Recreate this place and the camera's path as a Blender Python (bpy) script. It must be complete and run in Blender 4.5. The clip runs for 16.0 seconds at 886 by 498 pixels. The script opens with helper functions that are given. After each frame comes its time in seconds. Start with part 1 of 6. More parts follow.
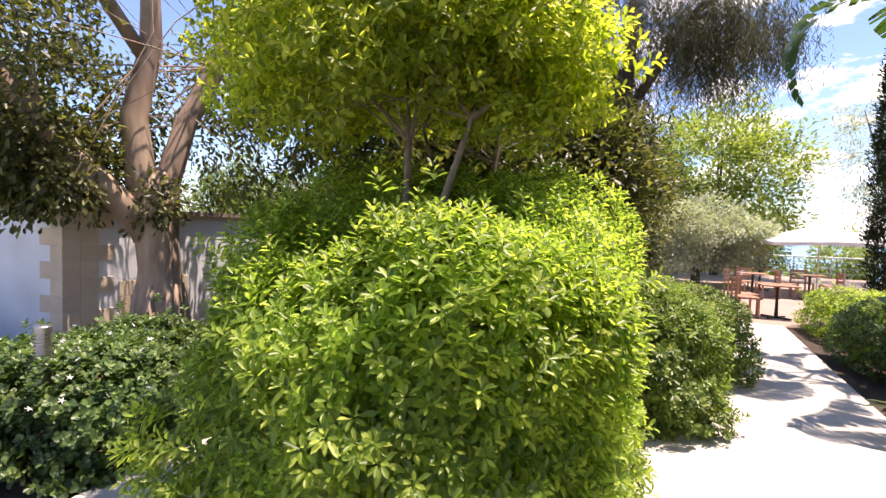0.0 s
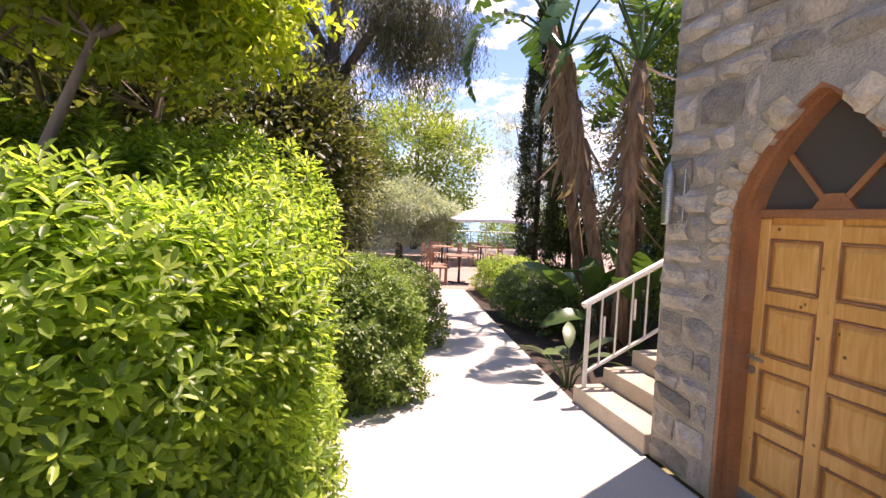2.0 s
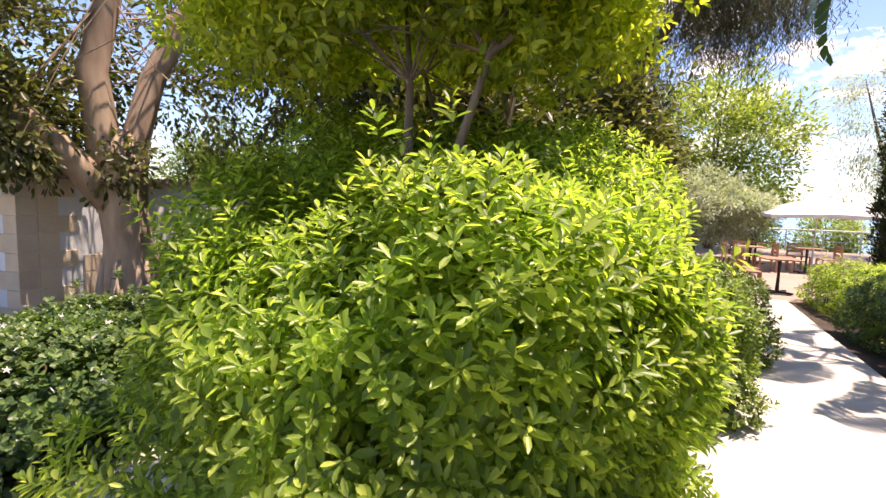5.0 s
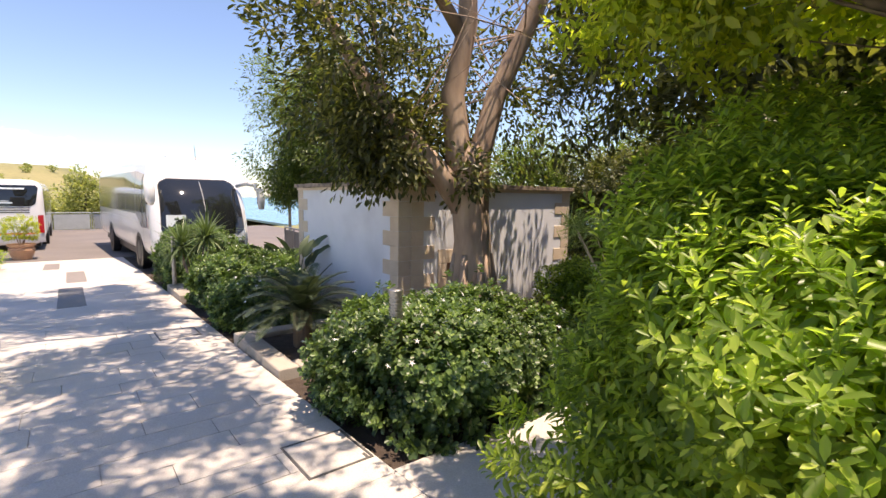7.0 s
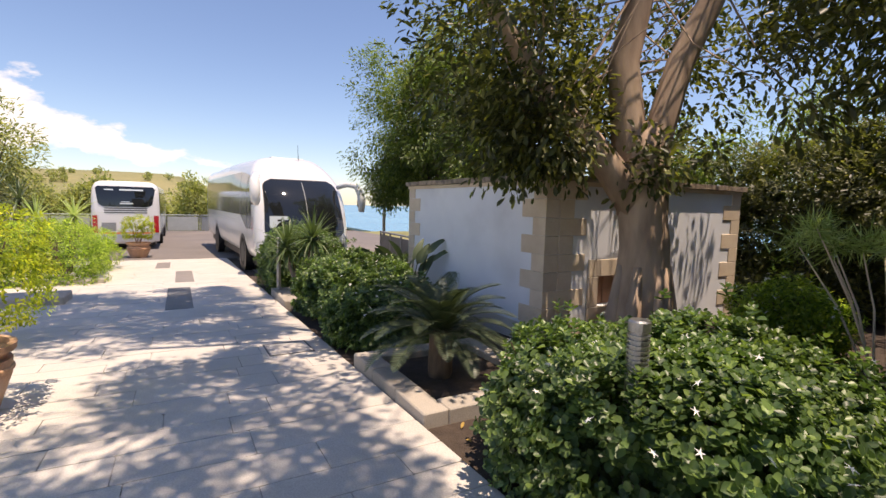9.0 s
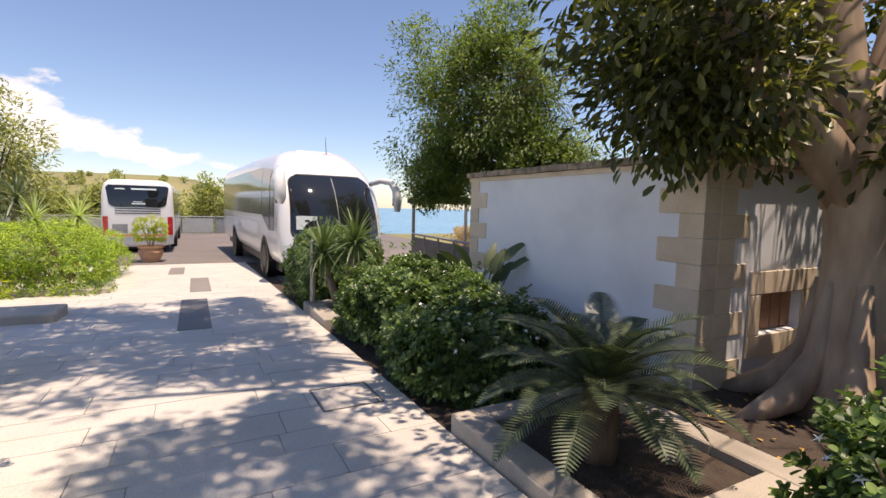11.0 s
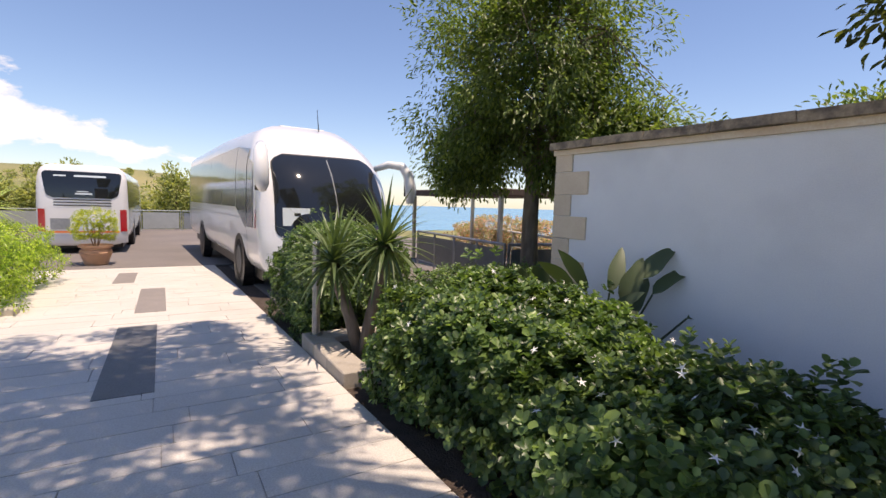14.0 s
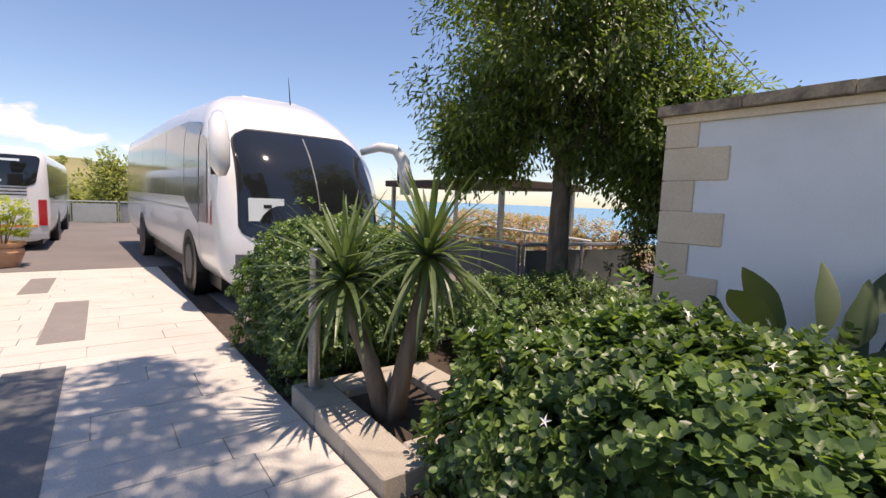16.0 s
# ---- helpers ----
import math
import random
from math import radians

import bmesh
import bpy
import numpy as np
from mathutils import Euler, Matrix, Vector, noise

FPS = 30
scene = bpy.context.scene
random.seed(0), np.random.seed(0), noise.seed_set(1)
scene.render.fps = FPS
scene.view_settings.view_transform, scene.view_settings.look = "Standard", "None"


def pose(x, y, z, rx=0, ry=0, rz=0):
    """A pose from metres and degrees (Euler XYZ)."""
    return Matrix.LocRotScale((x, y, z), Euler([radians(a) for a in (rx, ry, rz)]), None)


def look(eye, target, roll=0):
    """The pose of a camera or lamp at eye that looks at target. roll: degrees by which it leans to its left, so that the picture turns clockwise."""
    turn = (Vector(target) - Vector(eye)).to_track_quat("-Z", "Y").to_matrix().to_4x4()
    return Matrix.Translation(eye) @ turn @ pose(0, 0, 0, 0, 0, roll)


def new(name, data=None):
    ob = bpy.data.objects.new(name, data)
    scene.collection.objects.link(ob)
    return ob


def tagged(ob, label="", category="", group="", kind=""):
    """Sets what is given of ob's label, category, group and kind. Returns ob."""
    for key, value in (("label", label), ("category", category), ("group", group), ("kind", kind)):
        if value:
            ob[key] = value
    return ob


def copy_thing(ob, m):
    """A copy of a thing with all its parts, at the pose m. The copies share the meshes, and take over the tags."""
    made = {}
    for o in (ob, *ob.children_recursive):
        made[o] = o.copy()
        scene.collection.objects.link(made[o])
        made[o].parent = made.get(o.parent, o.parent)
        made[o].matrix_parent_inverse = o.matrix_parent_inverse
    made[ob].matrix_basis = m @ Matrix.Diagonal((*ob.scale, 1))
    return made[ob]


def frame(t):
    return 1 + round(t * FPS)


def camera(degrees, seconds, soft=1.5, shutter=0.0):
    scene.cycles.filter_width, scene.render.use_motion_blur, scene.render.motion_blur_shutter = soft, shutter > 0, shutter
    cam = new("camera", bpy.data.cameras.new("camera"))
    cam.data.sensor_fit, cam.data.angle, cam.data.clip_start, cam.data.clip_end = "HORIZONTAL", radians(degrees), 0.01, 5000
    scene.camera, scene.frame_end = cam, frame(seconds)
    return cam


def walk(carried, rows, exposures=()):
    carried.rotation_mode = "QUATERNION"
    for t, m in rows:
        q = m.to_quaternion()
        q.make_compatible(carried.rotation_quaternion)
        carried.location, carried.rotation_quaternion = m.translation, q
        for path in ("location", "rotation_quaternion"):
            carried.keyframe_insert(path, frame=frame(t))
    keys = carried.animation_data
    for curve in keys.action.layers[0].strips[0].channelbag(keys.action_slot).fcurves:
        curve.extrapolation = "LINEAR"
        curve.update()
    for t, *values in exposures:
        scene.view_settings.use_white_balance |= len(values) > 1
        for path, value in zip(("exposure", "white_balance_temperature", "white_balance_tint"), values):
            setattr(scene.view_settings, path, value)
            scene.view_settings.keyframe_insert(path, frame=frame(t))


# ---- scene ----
cam = camera(86.3, 16.0)
METRES, EYE, TILT, LEAN, TURN = 9.6, 1.72, 0.0, 0.0, 19.5
ROWS = [
    (0.0, 0.0, 0.0, 0.0, 0.08, -2.39, -1.84),
    (0.5, 0.0137, 0.0034, -0.0011, -12.74, -2.85, -1.92),
    (1.0, 0.0181, 0.012, -0.0019, -22.83, -3.3, -2.04),
    (1.5, 0.0177, 0.0226, -0.0012, -29.82, -3.58, -2.24),
    (2.0, 0.0262, 0.0333, -0.0019, -33.17, -3.8, -2.4),
    (2.5, 0.0314, 0.0438, -0.0026, -32.91, -4.11, -2.54),
    (3.0, 0.0207, 0.0476, -0.0035, -29.1, -4.56, -2.62),
    (3.5, 0.0049, 0.05, -0.0027, -23.39, -5.0, -2.71),
    (6.0, -0.026, 0.0532, -0.0044, 16.15, -6.08, -1.17),
    (6.5, -0.047, 0.0512, -0.0052, 24.91, -6.18, -0.88),
    (7.0, -0.0703, 0.0551, -0.0085, 32.03, -6.18, -0.9),
    (7.5, -0.102, 0.0694, -0.013, 37.13, -6.02, -1.09),
    (8.0, -0.14, 0.0794, -0.0165, 39.85, -5.8, -1.39),
    (8.5, -0.1789, 0.0961, -0.0224, 40.99, -5.51, -1.56),
    (9.0, -0.2242, 0.11, -0.0272, 41.34, -5.28, -1.55),
    (9.5, -0.2682, 0.1241, -0.0312, 41.82, -5.02, -1.44),
    (10.0, -0.3147, 0.1401, -0.0343, 42.48, -4.89, -1.26),
    (12.5, -0.5359, 0.2332, -0.0483, 42.61, -5.18, -1.77),
    (13.0, -0.578, 0.2567, -0.0505, 41.75, -5.14, -1.83),
    (13.5, -0.6227, 0.2745, -0.0525, 40.7, -5.28, -1.8),
    (14.0, -0.6621, 0.2951, -0.0547, 39.83, -5.35, -1.82),
    (14.5, -0.7114, 0.3158, -0.0576, 38.86, -5.46, -1.81),
    (15.0, -0.7517, 0.3369, -0.0586, 37.77, -5.56, -1.89),
    (15.5, -0.7951, 0.3593, -0.06, 36.35, -5.67, -2.13),
    (16.0, -0.8357, 0.3789, -0.0618, 34.7, -5.88, -2.38),
]
EXPOSURES = [(0.0, 1.52, 7200, 26), (1.5, 1.48, 7300, 32), (3.5, 1.48, 7300, 29), (6.0, 1.50, 7800, 22), (8.0, 0.95, 7800, 20), (9.0, 0.86, 7800, 20), (16.0, 0.80, 7500, 20)]
walk(cam, [(t, pose(0, 0, EYE, TILT, LEAN, TURN) @ pose(METRES * x, METRES * y, METRES * z, 90 + pitch, roll, yaw)) for t, x, y, z, yaw, pitch, roll in ROWS], EXPOSURES)

# ---- world, sun, exposure ----
SUN_TO = Vector((0.22, 0.11, 1.0)).normalized()
world = bpy.data.worlds.new("sky_world")
scene.world = world
world.use_nodes = True
wn, wl = world.node_tree.nodes, world.node_tree.links
wn.clear()
w_out = wn.new("ShaderNodeOutputWorld")
w_bg = wn.new("ShaderNodeBackground")
w_sky = wn.new("ShaderNodeTexSky")
w_sky.sky_type = "NISHITA"
w_sky.sun_disc = False
w_sky.sun_elevation = math.asin(SUN_TO.z)
w_sky.sun_rotation = math.atan2(SUN_TO.x, SUN_TO.y)
w_sky.air_density, w_sky.dust_density, w_sky.ozone_density = 1.0, 0.2, 2.5
w_bg.inputs["Strength"].default_value = 0.122
# broken cumulus banks low in the west and north, thin streaks elsewhere
w_tc = wn.new("ShaderNodeTexCoord")
w_map = wn.new("ShaderNodeMapping")
w_map.inputs["Scale"].default_value = (1.0, 1.0, 2.4)
w_no = wn.new("ShaderNodeTexNoise")
w_no.inputs["Scale"].default_value, w_no.inputs["Detail"].default_value, w_no.inputs["Roughness"].default_value = 7.0, 9.0, 0.58
wl.new(w_tc.outputs["Generated"], w_map.inputs["Vector"])
wl.new(w_map.outputs["Vector"], w_no.inputs["Vector"])


def w_math(op, p, q):
    """A small sum for the sky: p and q are sockets or numbers."""
    nd = wn.new("ShaderNodeMath")
    nd.operation = op
    for sock, val in zip(nd.inputs, (p, q)):
        if isinstance(val, (int, float)):
            sock.default_value = val
        else:
            wl.new(val, sock)
    return nd.outputs["Value"]


w_xyz = wn.new("ShaderNodeSeparateXYZ")
wl.new(w_tc.outputs["Generated"], w_xyz.inputs["Vector"])
wx, wy, wz = w_xyz.outputs
# western bank: flat base low over the hill, its top rising towards the south
w_top = w_math("SUBTRACT", w_math("SUBTRACT", 0.118, w_math("MULTIPLY", wy, 0.44)), wz)
w_bank = w_math("MINIMUM", w_math("MINIMUM", w_top, w_math("SUBTRACT", 0.30, wz)), w_math("MULTIPLY", w_math("SUBTRACT", wz, 0.045), 1.3))
w_bank = w_math("MINIMUM", w_bank, w_math("MULTIPLY", wx, -0.3))
w_bank = w_math("MAXIMUM", w_math("MINIMUM", w_math("MULTIPLY", w_bank, 4.0), 0.26), -0.3)
# northern broken clouds
w_dot = wn.new("ShaderNodeVectorMath")
w_dot.operation = "DOT_PRODUCT"
w_dot.inputs[1].default_value = Vector((0.30, 0.92, 0.22)).normalized()
wl.new(w_tc.outputs["Generated"], w_dot.inputs[0])
w_north = w_math("MINIMUM", w_math("MULTIPLY", w_math("SUBTRACT", w_dot.outputs["Value"], 0.92), 3.0), 0.13)
w_last = w_math("ADD", w_no.outputs["Fac"], w_math("MAXIMUM", w_bank, w_north))
w_ramp = wn.new("ShaderNodeValToRGB")
w_ramp.color_ramp.elements[0].position, w_ramp.color_ramp.elements[1].position = 0.62, 0.70
w_ramp.color_ramp.elements[1].color = (0.9, 0.9, 0.9, 1)
w_mix = wn.new("ShaderNodeMixRGB")
w_mix.inputs["Color2"].default_value = (5.2, 5.3, 5.5, 1)
wl.new(w_last, w_ramp.inputs["Fac"])
wl.new(w_ramp.outputs["Color"], w_mix.inputs["Fac"])
w_deep = wn.new("ShaderNodeMixRGB")
w_deep.blend_type, w_deep.inputs["Fac"].default_value = "MULTIPLY", 1.0
w_deep.inputs["Color2"].default_value = (0.66, 0.73, 0.84, 1)
wl.new(w_sky.outputs["Color"], w_deep.inputs["Color1"])
wl.new(w_deep.outputs["Color"], w_mix.inputs["Color1"])
wl.new(w_mix.outputs["Color"], w_bg.inputs["Color"])
wl.new(w_bg.outputs["Background"], w_out.inputs["Surface"])

sun_data = bpy.data.lights.new("sun", "SUN")
sun_data.energy, sun_data.angle, sun_data.color = 3.25, radians(0.53), (1.0, 0.92, 0.80)
sun = new("sun", sun_data)
sun.matrix_world = look(SUN_TO * 60, (0, 0, 0))

# ---- materials ----


def mat_base(name):
    m = bpy.data.materials.new(name)
    m.use_nodes = True
    nt = m.node_tree
    return m, nt.nodes, nt.links, nt.nodes["Principled BSDF"]


def surface(name, col, col2=None, rough=0.7, metal=0.0, scale=6.0, fine=60.0, bump=0.15, spread=0.5, obj_var=0.0, dirt=None, dirt_amt=0.5, coat=0.0):
    """A weathered surface: two colours mixed by coarse noise, fine grain and relief, optional dirt blotches."""
    m, n, l, b = mat_base(name)
    col2 = col2 or tuple(c * 0.75 for c in col)
    tc = n.new("ShaderNodeTexCoord")
    geo = n.new("ShaderNodeNewGeometry")
    n1 = n.new("ShaderNodeTexNoise")
    n1.inputs["Scale"].default_value, n1.inputs["Detail"].default_value = scale, 6
    n2 = n.new("ShaderNodeTexNoise")
    n2.inputs["Scale"].default_value, n2.inputs["Detail"].default_value = fine, 4
    l.new(geo.outputs["Position"], n1.inputs["Vector"])
    l.new(geo.outputs["Position"], n2.inputs["Vector"])
    r = n.new("ShaderNodeValToRGB")
    r.color_ramp.elements[0].position, r.color_ramp.elements[1].position = 0.5 - spread / 2, 0.5 + spread / 2
    r.color_ramp.elements[0].color, r.color_ramp.elements[1].color = (*col, 1), (*col2, 1)
    l.new(n1.outputs["Fac"], r.inputs["Fac"])
    mul = n.new("ShaderNodeMixRGB")
    mul.blend_type, mul.inputs["Fac"].default_value = "OVERLAY", 0.35
    l.new(r.outputs["Color"], mul.inputs["Color1"])
    l.new(n2.outputs["Fac"], mul.inputs["Color2"])
    last = mul.outputs["Color"]
    if dirt:
        n3 = n.new("ShaderNodeTexNoise")
        n3.inputs["Scale"].default_value, n3.inputs["Detail"].default_value = scale * 0.35, 8
        l.new(geo.outputs["Position"], n3.inputs["Vector"])
        r3 = n.new("ShaderNodeValToRGB")
        r3.color_ramp.elements[0].position, r3.color_ramp.elements[1].position = 0.52, 0.72
        l.new(n3.outputs["Fac"], r3.inputs["Fac"])
        mm = n.new("ShaderNodeMath")
        mm.operation = "MULTIPLY"
        mm.inputs[1].default_value = dirt_amt
        l.new(r3.outputs["Color"], mm.inputs[0])
        mx = n.new("ShaderNodeMixRGB")
        mx.inputs["Color2"].default_value = (*dirt, 1)
        l.new(mm.outputs["Value"], mx.inputs["Fac"])
        l.new(last, mx.inputs["Color1"])
        last = mx.outputs["Color"]
    if obj_var:
        oi = n.new("ShaderNodeObjectInfo")
        mr = n.new("ShaderNodeMapRange")
        mr.inputs["To Min"].default_value, mr.inputs["To Max"].default_value = 1 - obj_var, 1 + obj_var
        l.new(oi.outputs["Random"], mr.inputs["Value"])
        hs = n.new("ShaderNodeHueSaturation")
        l.new(mr.outputs["Result"], hs.inputs["Value"])
        l.new(last, hs.inputs["Color"])
        last = hs.outputs["Color"]
    l.new(last, b.inputs["Base Color"])
    b.inputs["Roughness"].default_value, b.inputs["Metallic"].default_value = rough, metal
    b.inputs["Coat Weight"].default_value = coat
    if bump:
        bp = n.new("ShaderNodeBump")
        bp.inputs["Strength"].default_value, bp.inputs["Distance"].default_value = bump, 0.02
        add = n.new("ShaderNodeMath")
        l.new(n1.outputs["Fac"], add.inputs[0])
        l.new(n2.outputs["Fac"], add.inputs[1])
        l.new(add.outputs["Value"], bp.inputs["Height"])
        l.new(bp.outputs["Normal"], b.inputs["Normal"])
    return m


def foliage(name, dark, light, young, rough=0.45, through_amt=0.35):
    """Leaves: each one its own green between dark, light and a few young or yellow ones; light shines through."""
    m, n, l, b = mat_base(name)
    geo = n.new("ShaderNodeNewGeometry")
    r = n.new("ShaderNodeValToRGB")
    e = r.color_ramp.elements
    e[0].position, e[1].position = 0.0, 1.0
    e[0].color, e[1].color = (*dark, 1), (*young, 1)
    k = e.new(0.55)
    k.color = (*light, 1)
    k = e.new(0.86)
    k.color = (*[0.6 * a + 0.4 * c for a, c in zip(light, young)], 1)
    l.new(geo.outputs["Random Per Island"], r.inputs["Fac"])
    n1 = n.new("ShaderNodeTexNoise")
    n1.inputs["Scale"].default_value = 1.6
    l.new(geo.outputs["Position"], n1.inputs["Vector"])
    hs = n.new("ShaderNodeHueSaturation")
    mr = n.new("ShaderNodeMapRange")
    mr.inputs["From Min"].default_value, mr.inputs["From Max"].default_value = 0.3, 0.7
    mr.inputs["To Min"].default_value, mr.inputs["To Max"].default_value = 0.75, 1.25
    l.new(n1.outputs["Fac"], mr.inputs["Value"])
    l.new(mr.outputs["Result"], hs.inputs["Value"])
    l.new(r.outputs["Color"], hs.inputs["Color"])
    l.new(hs.outputs["Color"], b.inputs["Base Color"])
    b.inputs["Roughness"].default_value = rough
    tr = n.new("ShaderNodeBsdfTranslucent")
    bright = n.new("ShaderNodeMixRGB")
    bright.blend_type, bright.inputs["Fac"].default_value = "MULTIPLY", 1.0
    bright.inputs["Color2"].default_value = (1.9, 2.0, 0.9, 1)
    l.new(hs.outputs["Color"], bright.inputs["Color1"])
    l.new(bright.outputs["Color"], tr.inputs["Color"])
    ms = n.new("ShaderNodeMixShader")
    ms.inputs["Fac"].default_value = through_amt
    l.new(b.outputs["BSDF"], ms.inputs[1])
    l.new(tr.outputs["BSDF"], ms.inputs[2])
    l.new(ms.outputs["Shader"], n["Material Output"].inputs["Surface"])
    return m


def plain(name, col, rough=0.5, metal=0.0, coat=0.0, emit=None):
    m, n, l, b = mat_base(name)
    b.inputs["Base Color"].default_value = (*col, 1)
    b.inputs["Roughness"].default_value, b.inputs["Metallic"].default_value = rough, metal
    b.inputs["Coat Weight"].default_value = coat
    return m


def bark(name, col, col2, scale=5.0):
    m, n, l, b = mat_base(name)
    geo = n.new("ShaderNodeNewGeometry")
    mp = n.new("ShaderNodeMapping")
    mp.inputs["Scale"].default_value = (scale, scale, scale * 0.25)
    l.new(geo.outputs["Position"], mp.inputs["Vector"])
    n1 = n.new("ShaderNodeTexNoise")
    n1.inputs["Scale"].default_value, n1.inputs["Detail"].default_value = 1.5, 9
    l.new(mp.outputs["Vector"], n1.inputs["Vector"])
    r = n.new("ShaderNodeValToRGB")
    r.color_ramp.elements[0].position, r.color_ramp.elements[1].position = 0.35, 0.65
    r.color_ramp.elements[0].color, r.color_ramp.elements[1].color = (*col2, 1), (*col, 1)
    l.new(n1.outputs["Fac"], r.inputs["Fac"])
    l.new(r.outputs["Color"], b.inputs["Base Color"])
    b.inputs["Roughness"].default_value = 0.85
    bp = n.new("ShaderNodeBump")
    bp.inputs["Strength"].default_value, bp.inputs["Distance"].default_value = 0.6, 0.03
    l.new(n1.outputs["Fac"], bp.inputs["Height"])
    l.new(bp.outputs["Normal"], b.inputs["Normal"])
    return m


M_PAVE = surface("limestone_paving", (0.60, 0.56, 0.515), (0.53, 0.49, 0.445), 0.75, scale=1.7, fine=90, bump=0.12, obj_var=0.03, dirt=(0.45, 0.40, 0.35), dirt_amt=0.35)
M_JOINT = surface("paving_joint", (0.47, 0.43, 0.39), rough=0.9)
M_SLABDK = surface("dark_slab", (0.16, 0.155, 0.155), (0.12, 0.12, 0.12), 0.6, scale=3, bump=0.1)
M_SLABMID = surface("brown_slab", (0.27, 0.235, 0.215), (0.22, 0.195, 0.18), 0.7, scale=3, bump=0.1)
M_ASPHALT = surface("worn_asphalt", (0.20, 0.175, 0.165), (0.15, 0.135, 0.13), 0.9, scale=0.6, fine=120, bump=0.3, dirt=(0.26, 0.22, 0.2), dirt_amt=0.5)
M_SOIL = surface("garden_soil", (0.05, 0.034, 0.026), (0.09, 0.065, 0.05), 0.95, scale=9, fine=70, bump=0.9)
M_STUCCO = surface("blue_white_stucco", (0.83, 0.855, 0.90), (0.75, 0.78, 0.84), 0.85, scale=2.0, fine=110, bump=0.12, dirt=(0.46, 0.47, 0.48), dirt_amt=0.45)
M_QUOIN = surface("cream_limestone", (0.74, 0.62, 0.48), (0.66, 0.54, 0.41), 0.8, scale=5, fine=80, bump=0.15, obj_var=0.06, dirt=(0.52, 0.38, 0.26), dirt_amt=0.5)
M_CAP = surface("weathered_coping", (0.42, 0.33, 0.24), (0.17, 0.135, 0.11), 0.9, scale=11, fine=60, bump=0.5, spread=0.3, dirt=(0.06, 0.05, 0.045), dirt_amt=0.8)
M_KERB = surface("planter_limestone", (0.47, 0.42, 0.36), (0.38, 0.335, 0.285), 0.85, scale=4, fine=90, bump=0.2, obj_var=0.06, dirt=(0.2, 0.17, 0.14), dirt_amt=0.5)
M_BASALT = surface("basalt_stone", (0.57, 0.50, 0.42), (0.31, 0.275, 0.235), 0.85, scale=9, fine=45, bump=0.9, obj_var=0.38, dirt=(0.46, 0.42, 0.35), dirt_amt=0.6)
M_MORTAR = surface("grey_mortar", (0.56, 0.50, 0.41), (0.38, 0.345, 0.295), 0.95, scale=8, fine=60, bump=0.9, dirt=(0.26, 0.24, 0.21), dirt_amt=0.7)
M_STEP = surface("step_limestone", (0.56, 0.49, 0.40), (0.47, 0.40, 0.31), 0.8, scale=4, fine=80, bump=0.15, dirt=(0.34, 0.25, 0.16), dirt_amt=0.5)
M_WHITE = surface("white_coachwork", (0.80, 0.80, 0.80), (0.77, 0.77, 0.77), 0.25, scale=0.8, bump=0.0, coat=0.6)
M_WPAINT = surface("white_rail_paint", (0.78, 0.78, 0.75), (0.70, 0.69, 0.66), 0.45, scale=12, bump=0.1)
M_GLASSDK = plain("tinted_glass", (0.012, 0.014, 0.016), 0.04, 0.0, 0.5)
M_GLASSBLUE = plain("side_glass", (0.16, 0.165, 0.17), 0.08, 0.3)
M_RUBBER = surface("tyre_rubber", (0.02, 0.02, 0.02), rough=0.85, fine=150)
M_BLACK = plain("black_trim", (0.012, 0.012, 0.013), 0.4)
M_STEEL = surface("brushed_steel", (0.50, 0.49, 0.47), (0.40, 0.39, 0.38), 0.38, metal=0.9, scale=14, bump=0.03)
M_ALU = surface("grey_alloy", (0.38, 0.39, 0.40), rough=0.45, metal=0.6, scale=10, bump=0.03)
# rim colour is darkened to stand for the shade inside the wheel arch
M_RIM = surface("shade_dark_wheel_rim", (0.12, 0.12, 0.12), rough=0.6, metal=0.3, scale=10)
M_RED = plain("red_lens", (0.45, 0.015, 0.02), 0.15, 0.0, 0.5)
M_ORANGE = plain("orange_reflector", (0.8, 0.20, 0.04), 0.3)
M_PAPER = plain("paper_sign", (0.62, 0.70, 0.74), 0.6)
M_TERRA = surface("pale_terracotta", (0.52, 0.30, 0.19), (0.44, 0.26, 0.17), 0.85, scale=7, fine=70, bump=0.2, dirt=(0.58, 0.44, 0.34), dirt_amt=0.6)
M_IRON = surface("iron_cover", (0.20, 0.19, 0.18), rough=0.6, metal=0.5, scale=20)
M_GREYROOF = surface("brown_flat_roof", (0.10, 0.07, 0.055), rough=0.8)
M_CANVAS = surface("white_canvas", (0.78, 0.77, 0.73), rough=0.9, scale=3)
M_WOODTABLE = surface("reddish_wood", (0.45, 0.25, 0.16), (0.36, 0.19, 0.12), 0.6, scale=6)
M_REDPAVE = surface("reddish_patio", (0.42, 0.31, 0.25), (0.34, 0.25, 0.20), 0.85, scale=1.2, fine=40, bump=0.2, dirt=(0.5, 0.4, 0.33))
M_GRASSHILL = surface("dry_hill_grass", (0.30, 0.26, 0.12), (0.20, 0.20, 0.08), 0.95, scale=0.02, fine=0.5, bump=0.2, dirt=(0.10, 0.12, 0.05), dirt_amt=0.7)
M_WATER = surface("lake_water", (0.10, 0.27, 0.42), (0.13, 0.32, 0.46), 0.25, scale=0.01, fine=0.4, bump=0.05)
M_DRYLEAF = surface("dry_leaf_litter", (0.58, 0.38, 0.08), (0.36, 0.21, 0.07), 0.8, scale=20, obj_var=0.2)

